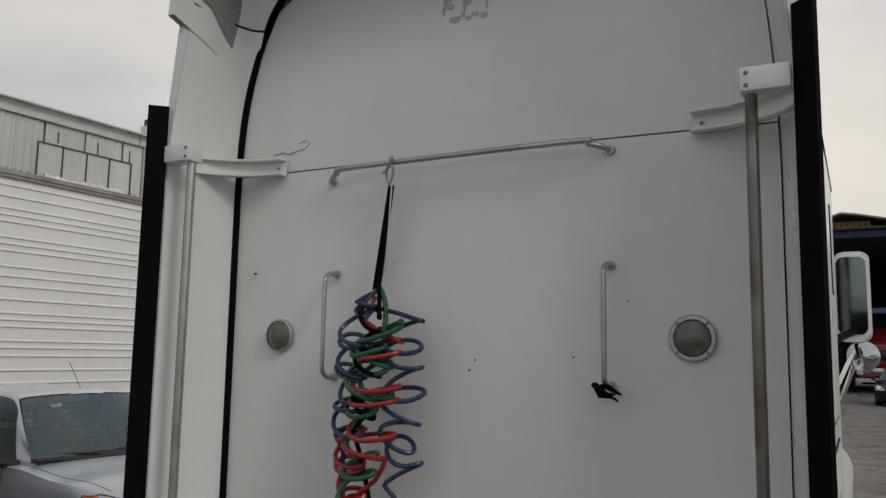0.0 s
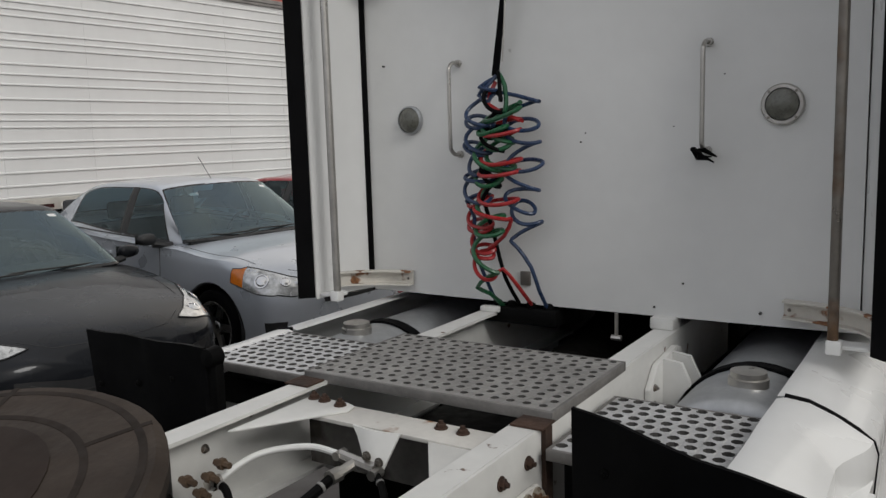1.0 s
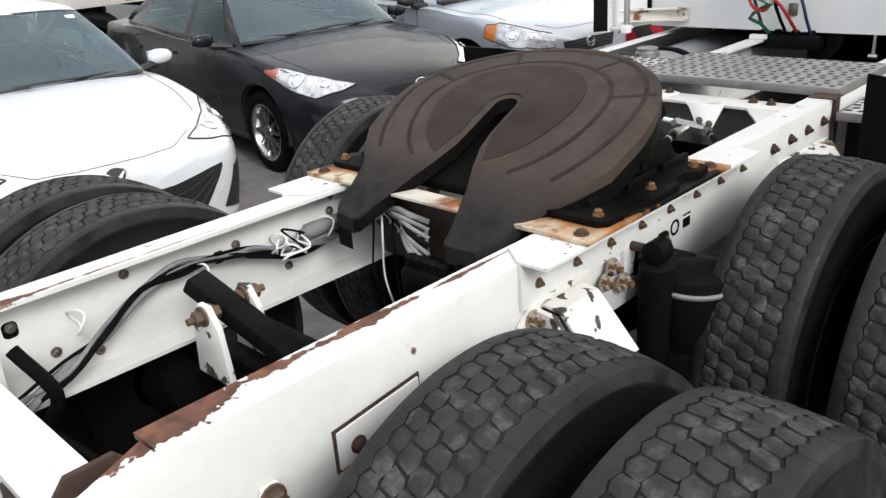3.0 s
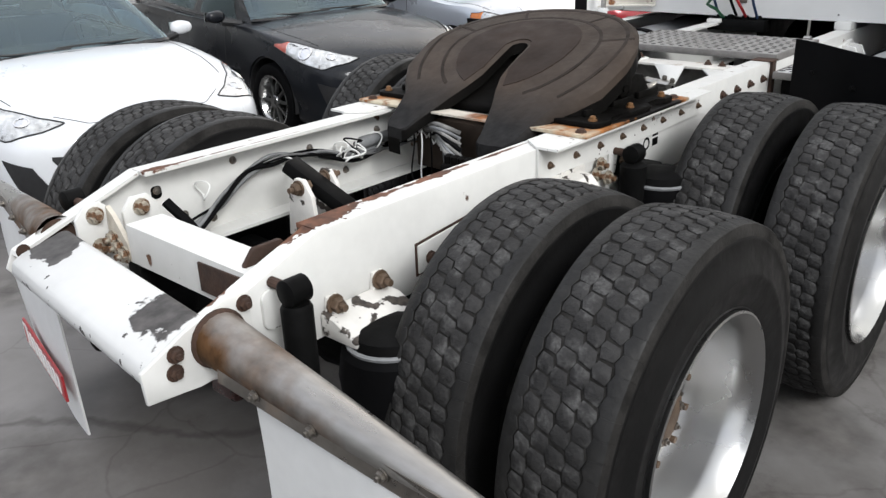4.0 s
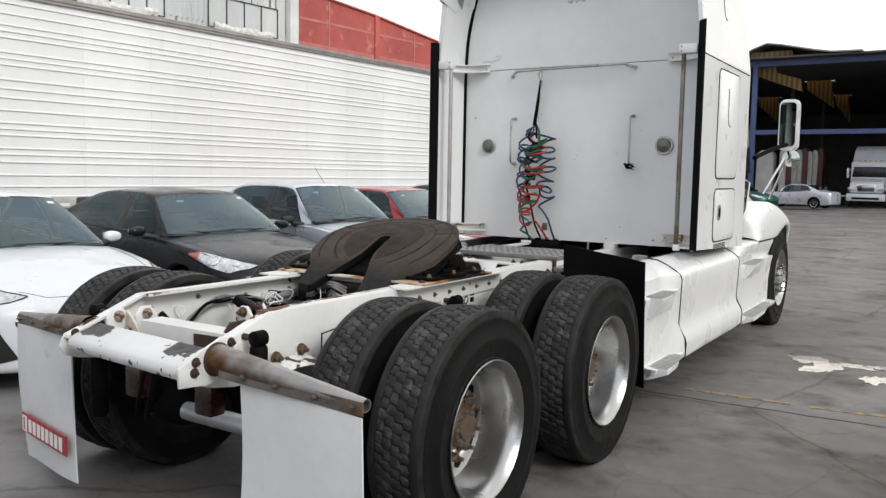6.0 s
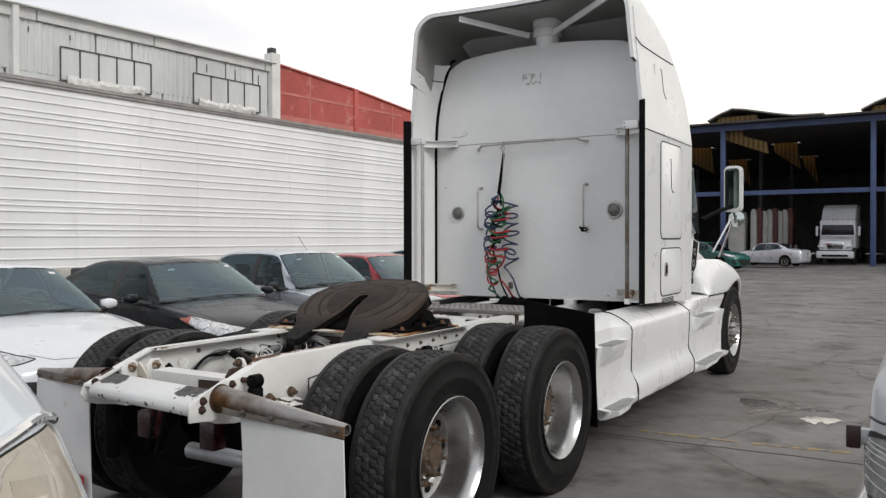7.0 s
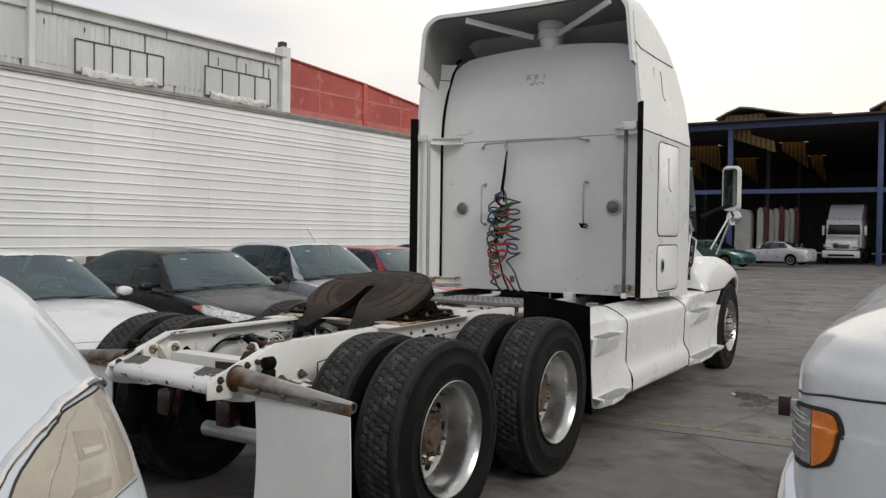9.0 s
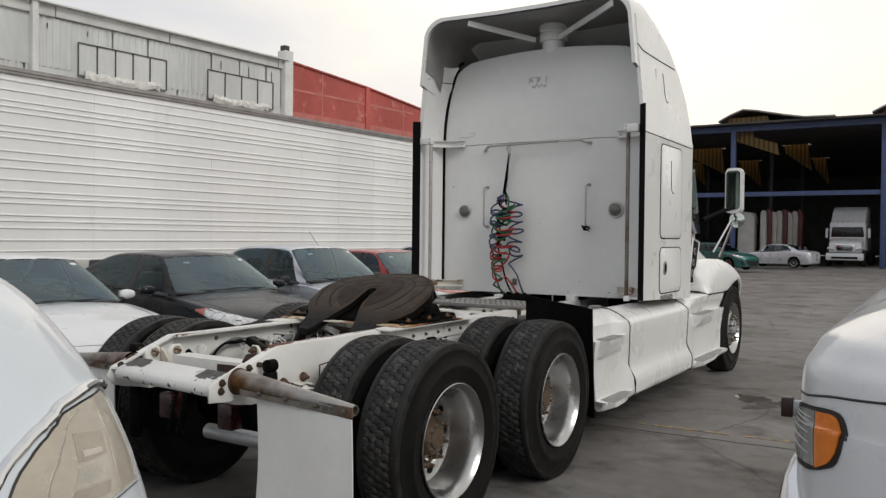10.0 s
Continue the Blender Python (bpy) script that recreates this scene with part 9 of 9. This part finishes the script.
    box(bm, -0.05, 0.005, y0, y1, z0, z1)
    win = part("window", bm, CONC, hall, "barred window with pale panes")
    n = 5 if y1 - y0 > 2.4 else 4
    for i in range(n):
        bm = nb()
        a, b = y0 + (y1 - y0) * i / n, y0 + (y1 - y0) * (i + 1) / n
        box(bm, 0.006, 0.012, a + 0.03, b - 0.03, z0 + 0.04, z1 - 0.04)
        part("pane", bm, CLAD, win)
    bm = nb()
    for i in range(n + 1):
        a = y0 + (y1 - y0) * i / n
        box(bm, 0.014, 0.04, a - 0.012, a + 0.012, z0, z1)
    for z in (z0, z1):
        box(bm, 0.018, 0.036, y0, y1, z - 0.012, z + 0.012)
    part("window_grille", bm, IRON, win, "dark iron bars")
    bm = nb()
    rnd2 = random.Random(int(y0 * 10))
    grid = []
    for i in range(19):
        t = i / 18
        top_ = z0 + 0.12 - 0.22 * t * (1 - t) + 0.06 * rnd2.random()
        grid.append([(0.06 + 0.05 * rnd2.random(), y0 + 0.15 + (y1 - y0 - 0.4) * t, top_), (0.10 + 0.05 * rnd2.random(), y0 + 0.15 + (y1 - y0 - 0.4) * t, top_ - 0.10), (0.09, y0 + 0.15 + (y1 - y0 - 0.4) * t, top_ - 0.16 - 0.10 * rnd2.random())])
    shell(bm, grid, (-0.05, 0, 0))
    part("bundled_tarpaulin", bm, TARP, win, "crumpled pale tarpaulin")
bm = nb()
box(bm, -20.2, 0.2, -22, 2.72, 6.88, 6.905)
part("roof", bm, CONC, hall, "flat roof")


# ---- open warehouse at the far end of the yard ----
BLUE = mat("dark blue steel", (0.05, 0.075, 0.17), 0.5, vary=0.2, scale=3)
# DARK: one even dark tone for the warehouse roof and walls
DARK = mat("dark corrugated roofing", (0.075, 0.07, 0.065), 0.8, vary=0.3, scale=1.0, bump=0.1, bump_scale=8)
ROOF = mat("grey corrugated roofing", (0.30, 0.30, 0.285), 0.7, vary=0.2, scale=0.6)
shed = thing("open_warehouse", "wide open-fronted warehouse with blue steel columns and a dark interior", "building", pose(0, 50, 0))
for i, x in enumerate((-41.6, -33.3, -25.0, -16.75, -8.55, -0.33, 7.9, 16.1, 24.3, 32.5)):
    bm = nb()
    box(bm, x - 0.14, x + 0.14, -0.14, 0.14, 0.0, 8.2, 0.01)
    part("column", bm, BLUE, shed, "blue steel column")
    for yy in (12.0, 26.0):
        bm = nb()
        box(bm, x - 0.12, x + 0.12, yy - 0.12, yy + 0.12, 0.0, 8.2)
        part("inner_column", bm, IRON, shed)
bm = nb()
box(bm, -50, 40, -0.15, 0.15, 8.2, 8.55)
part("eaves_beam", bm, BLUE, shed, "blue eaves beam")
bm = nb()
box(bm, -50, 40, -0.10, 0.10, 4.22, 4.48)
part("middle_beam", bm, BLUE, shed, "blue middle beam")
OPEN = {12.0: ((-14.9, -12.0), (-7.9, -5.9)), 23.0: ((-18.1, -16.3), (-13.5, -11.5), (-7.5, -6.1))}
roof_bays = [(-50, 40, -0.8, 12.0), (-50, 40, 13.0, 23.0), (-50, 40, 24.0, 46.0)]
for y0, gaps in OPEN.items():
    edge = -50
    for a, b in gaps:
        roof_bays.append((edge, a, y0, y0 + 1.0))
        edge = b
    roof_bays.append((edge, 40, y0, y0 + 1.0))
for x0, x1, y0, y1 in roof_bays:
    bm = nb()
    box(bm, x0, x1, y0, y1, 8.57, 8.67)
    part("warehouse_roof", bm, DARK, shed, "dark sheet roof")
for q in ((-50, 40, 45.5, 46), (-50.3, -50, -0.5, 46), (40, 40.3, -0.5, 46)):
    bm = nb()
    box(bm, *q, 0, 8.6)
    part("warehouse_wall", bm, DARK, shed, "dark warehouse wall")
TAN = bpy.data.materials.new("tan translucent sheet")
TAN.use_nodes = True
tn = TAN.node_tree.nodes
tn.clear()
t_out, t_a, t_b, t_m = tn.new("ShaderNodeOutputMaterial"), tn.new("ShaderNodeBsdfTranslucent"), tn.new("ShaderNodeBsdfDiffuse"), tn.new("ShaderNodeMixShader")
t_w = tn.new("ShaderNodeTexWave")
t_w.inputs["Scale"].default_value = 1.1
t_w.bands_direction = "X"
t_r = tn.new("ShaderNodeValToRGB")
t_r.color_ramp.elements[0].color = (0.24, 0.16, 0.07, 1)
t_r.color_ramp.elements[1].color = (0.50, 0.36, 0.18, 1)
t_c = tn.new("ShaderNodeTexCoord")
TAN.node_tree.links.new(t_c.outputs["Object"], t_w.inputs["Vector"])
TAN.node_tree.links.new(t_w.outputs["Fac"], t_r.inputs["Fac"])
for t_n in (t_a, t_b):
    TAN.node_tree.links.new(t_r.outputs["Color"], t_n.inputs["Color"])
t_m.inputs[0].default_value = 0.35
TAN.node_tree.links.new(t_a.outputs["BSDF"], t_m.inputs[1])
TAN.node_tree.links.new(t_b.outputs["BSDF"], t_m.inputs[2])
TAN.node_tree.links.new(t_m.outputs["Shader"], t_out.inputs["Surface"])
# tan sheets that hang under the roof openings, lit by the sky behind them
for y0, rows in ((0.35, ((-8.75, 8.3, 2.5, 1.6), )), (12.0, ((-7.7, 8.64, 1.6, 2.04), (-14.6, 8.64, 2.4, 2.09))), (23.0, ((-7.3, 8.64, 1.0, 2.44), (-13.3, 8.64, 1.6, 2.44), (-17.9, 8.64, 1.4, 2.24)))):
    for x0, zt, w, drop in rows:
        for k in range(6):
            a, b = x0 + w * k / 6, x0 + w * (k + 1) / 6
            bm = nb()
            e0, e1 = 0.35 + 0.65 * (k / 6), 0.35 + 0.65 * ((k + 1) / 6)
            top0, top1 = (0.0, 0.0) if y0 < 1 and k < 3 else (0.55 * (k / 6), 0.55 * ((k + 1) / 6)) if y0 < 1 else (0.0, 0.0)
            slab(bm, [(a + 0.003 + top0 * 0.3, zt - drop * top0), (b - 0.003 + top1 * 0.3, zt - drop * top1), (b - 0.003 + 0.3 * e1, zt - drop * e1), (a + 0.003 + 0.3 * e0, zt - drop * e0)], "y", y0, y0 + 0.03)
            part("roof_light", bm, TAN, shed, "tan translucent roof light sheet")
for x0 in (-9.0, -0.6, 8.2):
    bm = nb()
    grid = [[(x0 - 0.3, yy, 8.74), (x0 + 0.4, yy, 9.10), (x0 + 1.15, yy, 9.38), (x0 + 1.9, yy, 9.28), (x0 + 3.6, yy, 8.90), (x0 + 4.6, yy, 8.72), (x0 + 6.2, yy, 8.69)] for yy in (-0.9, 9.5)]
    shell(bm, grid, (0, 0, 0.08))
    part("roof_monitor", bm, ROOF, shed, "grey curved roof monitor")
    bm = nb()
    slab(bm, [(x0 + 0.2, 8.68), (x0 + 2.6, 8.68), (x0 + 2.5, 8.98), (x0 + 0.3, 8.98)], "y", -0.6, -0.5)
    part("monitor_gable", bm, TAN, shed, "tan gable panel")


# ---- vehicles by the warehouse ----
def far_tractor(label, paint, x, y, turn, red=False):
    top = thing("parked_truck", label, "truck", pose(x, y, 0, 0, 0, turn), "trucks parked by the warehouse")
    bm = nb()
    box(bm, -1.02, 1.02, 1.4, 4.8, 0.9, 2.75, 0.12)
    slab(bm, [(1.6, 2.70), (4.8, 2.70), (4.8, 3.75), (3.1, 3.72), (2.4, 3.45)], "x", -0.98, 0.98, 0.12)
    body = part("cab", bm, paint, top, "cab with a tall roof fairing")
    bm = nb()
    slab(bm, [(0.1, 0.85), (1.5, 0.85), (1.5, 1.75), (0.9, 1.66), (0.30, 1.50), (0.14, 1.36)], "x", -0.90, 0.90, 0.10)
    part("bonnet", bm, paint, top)
    bm = nb()
    box(bm, -1.04, 1.04, -0.05, 0.25, 0.38, 0.82, 0.07)
    part("bumper", bm, paint if not red else ALUM_DULL, top, "front bumper")
    bm = nb()
    box(bm, -0.72, 0.72, -0.075, -0.051, 0.48, 0.60)
    part("bumper_slot", bm, BLACK, top)
    bm = nb()
    slab(bm, [(-0.42, 0.95), (0.42, 0.95), (0.52, 1.36), (-0.52, 1.36)], "y", 0.05, 0.14, 0.01)
    gr = part("grille", bm, CHROME, top, "bright grille")
    for k in range(5):
        bm = nb()
        box(bm, -0.42, 0.42, 0.035, 0.05, 1.0 + k * 0.07, 1.03 + k * 0.07)
        part("grille_slat", bm, BLACK, gr)
    for s in (1, -1):
        bm = nb()
        slab(bm, [(s * 0.60, 0.98), (s * 0.95, 1.0), (s * 0.98, 1.18), (s * 0.66, 1.14)], "y", 0.06, 0.16, 0.01)
        part("headlight", bm, HEADLIGHT, top, "headlight")
        bm = nb()
        box(bm, s * 1.19 - 0.07, s * 1.19 + 0.07, 1.5, 1.6, 1.75, 2.35, 0.03)
        tube(bm, [(s * 1.0, 1.55, 2.25), (s * 1.19, 1.55, 2.25)], 0.025, 6)
        part("mirror", bm, paint, top)
        tagged(link("tread", TREAD_ME, link("wheel", TYRE_ME, top, "black truck tyre", pose(s * 0.98, 1.0, 0.505))), "tread blocks", kind="stuff")
        for yy in (5.6, 6.9):
            tagged(link("tread", TREAD_ME, link("wheel", TYRE_ME, top, "black truck tyre", pose(s * 0.95, yy, 0.505))), "tread blocks", kind="stuff")
    bm = nb()
    slab(bm, [(-0.93, 1.80), (0.93, 1.80), (0.86, 2.42), (-0.86, 2.42)], "y", 1.37, 1.41, 0.03)
    part("windscreen", bm, FRIT, top, "windscreen")
    for k in range(5):
        bm = nb()
        box(bm, -0.62 + 0.29 * k, -0.54 + 0.29 * k, 1.45, 1.55, 2.76, 2.82, 0.01)
        part("roof_marker_light", bm, LAMP_AMBER, top)
    bm = nb()
    box(bm, -0.43, 0.43, 1.2, 7.6, 0.7, 0.95)
    for yy in (1.0, 5.6, 6.9):
        tube(bm, [(-0.95, yy, 0.505), (0.95, yy, 0.505)], 0.07, 10)
    part("frame", bm, BLACK, top, "black frame")
    return top


far_tractor("white tractor unit facing out of the warehouse", PAINT_WHITE, -2.55, 52.5, 0)
far_tractor("red tractor unit facing out of the warehouse", PAINT_RED, 1.9, 53.5, 6, True)
far_tractor("white tractor unit parked deep in the warehouse", PAINT_WHITE, 4.9, 55.5, 0)
SILVER_FAR = car_paint("silver car paint", (0.55, 0.57, 0.6), 0.4)
GREEN_FAR = car_paint("green car paint", (0.02, 0.13, 0.11), 0.2)
car("hatchback", "silver hatchback parked sideways before the warehouse", pose(-5.55, 48.3, 0, 0, 0, 166) @ Matrix.Scale(0.95, 4), SILVER_FAR, HATCH, "cars by the warehouse")
car("sedan", "dark green sedan parked before the warehouse", pose(-7.6, 42.0, 0, 0, 0, -20), GREEN_FAR, HATCH, "cars by the warehouse")
car("sedan", "dark sedan parked before the warehouse", pose(2.6, 41.0, 0, 0, 0, -95), PAINT_DARK, SEDAN, "cars by the warehouse")
# stacked roof fairings, standing on end inside the warehouse
FAIRING = mat("dusty white fairing", (0.5, 0.49, 0.46), 0.6, vary=0.15, scale=2)
MAROON = mat("dark maroon fairing", (0.12, 0.035, 0.03), 0.6, vary=0.2, scale=2)
for k in range(9):
    bm = nb()
    w = 0.85 if k == 0 else 0.32
    x = -8.3 + (0 if k == 0 else 0.55 + 0.27 * k)
    h = 3.45 + 0.1 * (k % 3)
    slab(bm, [(x - w, 0.0), (x + w * 0.2, 0.0), (x + w * 0.25, h - 0.45), (x + w * 0.1, h - 0.1), (x - w * 0.6, h), (x - w * 0.95, h - 0.25)], "y", 54.0 + 0.3 * k, 55.2 + 0.3 * k, 0.06)
    tagged(part("cab_fairing", bm, FAIRING if k % 3 != 2 else MAROON), "loose cab fairing standing upright in the warehouse", "truck part", "stored cab fairings")


# ---- vehicles close by, either side of where the walk ends ----
def corner_skin(zs, r, xs, yf, depth, width, flip=1.0):
    """Front corner of a big bonnet: rows by height, columns from the side round the corner to the front."""
    rows = []
    for z, a, b in zip(zs, xs, yf):
        row = []
        for t in (1.0, 0.8, 0.55, 0.3, 0.1):
            row.append((a, b - r - (depth - r) * t, z))
        for k in range(9):
            an = radians(90 * k / 8)
            row.append((a - r + r * math.cos(an), b - r + r * math.sin(an), z))
        for t in (0.15, 0.4, 0.7, 1.0):
            row.append((a - r - (width - r) * t, b + 0.05 * math.sin(math.pi * min(1, t)) , z))
        rows.append(row)
    return rows


def eased(ch):
    """A rounder version of a chain of (u, v) points."""
    return [tuple(p) for p in catmull(ch, 5)]


def square_off(bm, vs, ix, iy):
    """Closes a bonnet's open back with its fourth corner."""
    back = [bm.verts.new((r[ix].co.x, r[iy].co.y, r[0].co.z)) for r in vs]
    for k in range(len(vs) - 1):
        bm.faces.new((vs[k][-1], vs[k + 1][-1], back[k + 1], back[k]))
        bm.faces.new((back[k], back[k + 1], vs[k + 1][0], vs[k][0]))
    bm.faces.new(vs[-1] + [back[-1]])
    bm.faces.new(vs[0] + [back[0]])


# two tones of one reflector: lit and shaded facets painted as colour
LAMP_SHADE = mat("brownish reflector shade", (0.35, 0.31, 0.25), 0.2, metal=0.2, vary=0.2, scale=12, coat=0.6)
LAMP_REFLECT = mat("bright reflector", (0.50, 0.465, 0.40), 0.2, metal=0.2, vary=0.25, scale=12, coat=0.6)
PAINT_COOL = car_paint("cool white truck paint", (0.62, 0.665, 0.71))
near_a = thing("parked_truck", "white truck with a yellowed headlight parked behind the tractor unit", "truck", pose(0, 0, 0), "trucks close by")
ZS = (0.45, 0.62, 0.80, 0.92, 1.05, 1.19, 1.31, 1.43, 1.50, 1.53)
XS = (1.90, 1.905, 1.90, 1.902, 1.86, 1.795, 1.743, 1.69, 1.60, 1.44)
YF = (-0.80, -0.79, -0.80, -0.825, -0.845, -0.875, -0.936, -1.028, -1.14, -1.34)
skin_a = Skin(corner_skin(ZS, 0.30, XS, YF, 2.6, 2.1), 4, 3, 1.0)
bm = nb()
vs = sheet(bm, [[tuple(p) for p in row] for row in skin_a.g])
square_off(bm, vs, -1, 0)
bonnet_a = part("bonnet", bm, PAINT_COOL, near_a, "smooth white bonnet and fender", angle=50)
# the lens lies round the corner; upper edge along the chrome strip
UP_A = [(0.563, 0.520), (0.556, 0.410), (0.5367, 0.320), (0.490, 0.274), (0.42, 0.252), (0.37, 0.248)]
LO_A = [(0.563, 0.524), (0.545, 0.540), (0.513, 0.534), (0.477, 0.533), (0.447, 0.531), (0.420, 0.514), (0.403, 0.500), (0.402, 0.450), (0.395, 0.380), (0.37, 0.252)]
lamp_a = part("headlight", skin_a.ruled(eased(UP_A), eased(LO_A), 0.003, n=60, m=24), LAMP_YELLOWED, bonnet_a, "large yellowed headlight")
part("chrome_trim", skin_a.line(eased([(0.556, 0.612), (0.576, 0.505), (0.566, 0.395), (0.543, 0.311), (0.494, 0.265), (0.42, 0.244), (0.33, 0.236)]), 0.0125, 0.001, 10), CHROME, bonnet_a, "chrome strip along the headlight")
part("lamp_gasket", skin_a.line(eased([(u - 0.002, v) for u, v in UP_A]), 0.003, 0.002), PLASTIC, lamp_a)
part("lamp_gasket", skin_a.line(eased([(u, v + 0.004) for u, v in LO_A]), 0.005, 0.003), ALUM_DULL, lamp_a)
for q, m_ in (([(0.468, 0.325), (0.512, 0.345), (0.503, 0.432), (0.470, 0.420)], LAMP_SHADE), ([(0.430, 0.300), (0.464, 0.318), (0.466, 0.415), (0.430, 0.400)], LAMP_REFLECT),
              ([(0.408, 0.285), (0.428, 0.300), (0.427, 0.400), (0.409, 0.385)], LAMP_SHADE), ([(0.474, 0.350), (0.484, 0.352), (0.480, 0.408), (0.473, 0.405)], LAMP_REFLECT)):
    part("lamp_reflector", skin_a.patch(q, 0.0042 if q[0][0] != 0.474 else 0.0052, 6, 6, 0.004), m_, lamp_a, "facet tile on the lens, its lit or shaded tone painted in")
part("lamp_rib", skin_a.line(eased([(0.556, 0.455), (0.500, 0.449), (0.450, 0.430), (0.407, 0.420)]), 0.0022, 0.0035), LAMP_REFLECT, lamp_a, "pale moulded rib")
part("lamp_rib", skin_a.line(eased([(0.545, 0.395), (0.515, 0.322), (0.46, 0.286), (0.40, 0.27)]), 0.0035, 0.002), LAMP_REFLECT, lamp_a, "pale moulded rib")
bm = nb()
box(bm, -0.40, 1.90, -1.2, -0.70, 0.30, 0.62, 0.06)
part("bumper", bm, CHROME, near_a, "chrome bumper")
bm = nb()
box(bm, -0.45, 1.75, -6.4, -3.2, 0.7, 2.9, 0.15)
part("cab", bm, PAINT_WHITE, near_a, "white cab")
bm = nb()
slab(bm, [(-0.3, 1.75), (1.6, 1.75), (1.5, 2.6), (-0.2, 2.6)], "y", -3.215, -3.19)
part("windscreen", bm, SCREEN, near_a, "windscreen")
for xx in (-0.30, 1.66):
    for yy in (-2.1, -5.6):
        tagged(link("tread", TREAD_ME, link("wheel", TYRE_ME, near_a, "black truck tyre", pose(xx, yy, 0.505))), "tread blocks", kind="stuff")

near_b = thing("parked_truck", "white truck bonnet with an amber corner lamp and chrome bumper", "truck", pose(3.09, -0.53, 0, 0, 0, 0), "trucks close by")
# the nose points along -x; the side that faces the walk's end looks along -y
ZB_ = (0.40, 0.60, 0.85, 1.0, 1.10, 1.19, 1.20, 1.26, 1.30, 1.33, 1.36, 1.38, 1.40, 1.42, 1.445, 1.46)
SB = (0.005, 0.005, 0.005, 0.005, 0.005, 0.005, 0.008, 0.010, 0.015, 0.030, 0.048, 0.078, 0.115, 0.17, 0.26, 0.42)
rows = []
for z, s_ in zip(ZB_, SB):
    row = []
    r = 0.30
    for t in (1.0, 0.6, 0.25):
        row.append((r + (2.4 - r) * t, s_ * 0.7, z))
    for k in range(9):
        an = radians(90 * k / 8)
        row.append((s_ + r - r * math.sin(an), s_ * 0.7 + r - r * math.cos(an), z))
    for t in (0.2, 0.5, 1.0):
        row.append((s_ - 0.03 * t, r + (2.0 - r) * t, z))
    rows.append(row)
skin_b = Skin(rows, 4, 3, -1.0)
bm = nb()
vs = sheet(bm, [[tuple(p) for p in row] for row in skin_b.g])
square_off(bm, vs, 0, -1)
bonnet_b = part("bonnet", bm, PAINT_WHITE, near_b, "smooth white bonnet and fender", angle=50)
part("bonnet_seam", skin_b.line([(0.50, 0.05), (0.482, 0.366), (0.469, 0.509), (0.451, 0.634), (0.444, 0.76)], 0.0028), PLASTIC, bonnet_b)
lamp_b = part("corner_lamp", skin_b.ruled(eased([(0.35, 0.750), (0.417, 0.738), (0.437, 0.578), (0.441, 0.497), (0.428, 0.470), (0.400, 0.460), (0.36, 0.458)]), eased([(0.35, 0.750), (0.273, 0.721), (0.268, 0.633), (0.272, 0.574), (0.281, 0.524), (0.298, 0.480), (0.36, 0.458)]), 0.003), PLASTIC, bonnet_b, "corner lamp in a black surround")
part("amber_lens", skin_b.ruled(eased([(0.430, 0.566), (0.433, 0.507), (0.422, 0.484), (0.396, 0.476), (0.355, 0.473)]), eased([(0.278, 0.556), (0.285, 0.526), (0.297, 0.497), (0.318, 0.480), (0.355, 0.473)]), 0.007), LAMP_AMBER, lamp_b, "amber lens")
part("clear_lens", skin_b.ruled(eased([(0.35, 0.738), (0.405, 0.725), (0.424, 0.64), (0.429, 0.572)]), eased([(0.35, 0.738), (0.282, 0.715), (0.278, 0.64), (0.279, 0.562)]), 0.007), LAMP_CLEAR, lamp_b, "clear ribbed lens")
for k in range(9):
    part("lens_rib", skin_b.line([(0.295 + 0.0145 * k, 0.70), (0.292 + 0.0150 * k, 0.585)], 0.0015, 0.007), ALUM_DULL, lamp_b)
bm = nb()
p = skin_b.lift(0.405, 0.765, 0.026)
box(bm, p.x - 0.012, p.x + 0.012, p.y - 0.012, p.y + 0.012, p.z - 0.024, p.z + 0.018, 0.003)
marker = part("side_marker", bm, LAMP_RED, bonnet_b, "small red marker on a bracket")
bm = nb()
box(bm, p.x + 0.006, p.x + 0.045, p.y - 0.008, p.y + 0.010, p.z - 0.018, p.z + 0.012, 0.003)
part("marker_bracket", bm, ALUM_DULL, marker)
bm = nb()
steps = ((0.02, 0.050), (0.08, 0.055), (0.14, 0.053), (0.19, 0.044), (0.215, 0.036), (0.240, 0.026), (0.262, 0.014), (0.277, 0.005))
grid = []
for k in range(14):
    row = []
    for u, h in steps:
        v0 = 0.60 + 0.145 * max(0.0, (u - 0.20) / 0.077)
        row.append(skin_b.lift(u, v0 + (0.97 - v0) * k / 13, h * min(1.0, 0.25 + 0.4 * k)))
    grid.append(row)
shell(bm, grid, (0.012, 0.008, 0))
part("bumper", bm, CHROME, near_b, "curved chrome bumper")
bm = nb()
for k in range(6):
    tube(bm, [(0.42 + 0.04 * k, 0.28, 1.42), (0.42 + 0.04 * k, 0.40, 1.44)], 0.012, 6)
part("bonnet_vent", bm, BLACK, bonnet_b, "dark bonnet vent")
bm = nb()
box(bm, 2.3, 5.2, 0.05, 2.0, 0.7, 2.7, 0.15)
part("cab", bm, PAINT_WHITE, near_b, "white cab")
bm = nb()
slab(bm, [(0.2, 1.7), (1.85, 1.7), (1.75, 2.45), (0.3, 2.45)], "x", 2.27, 2.295)
part("windscreen", bm, SCREEN, near_b, "windscreen")
for yy in (0.2, 1.75):
    for xx in (1.1, 4.4):
        tagged(link("tread", TREAD_ME, link("wheel", TYRE_ME, near_b, "black truck tyre", pose(xx, yy, 0.505, 0, 0, 90))), "tread blocks", kind="stuff")
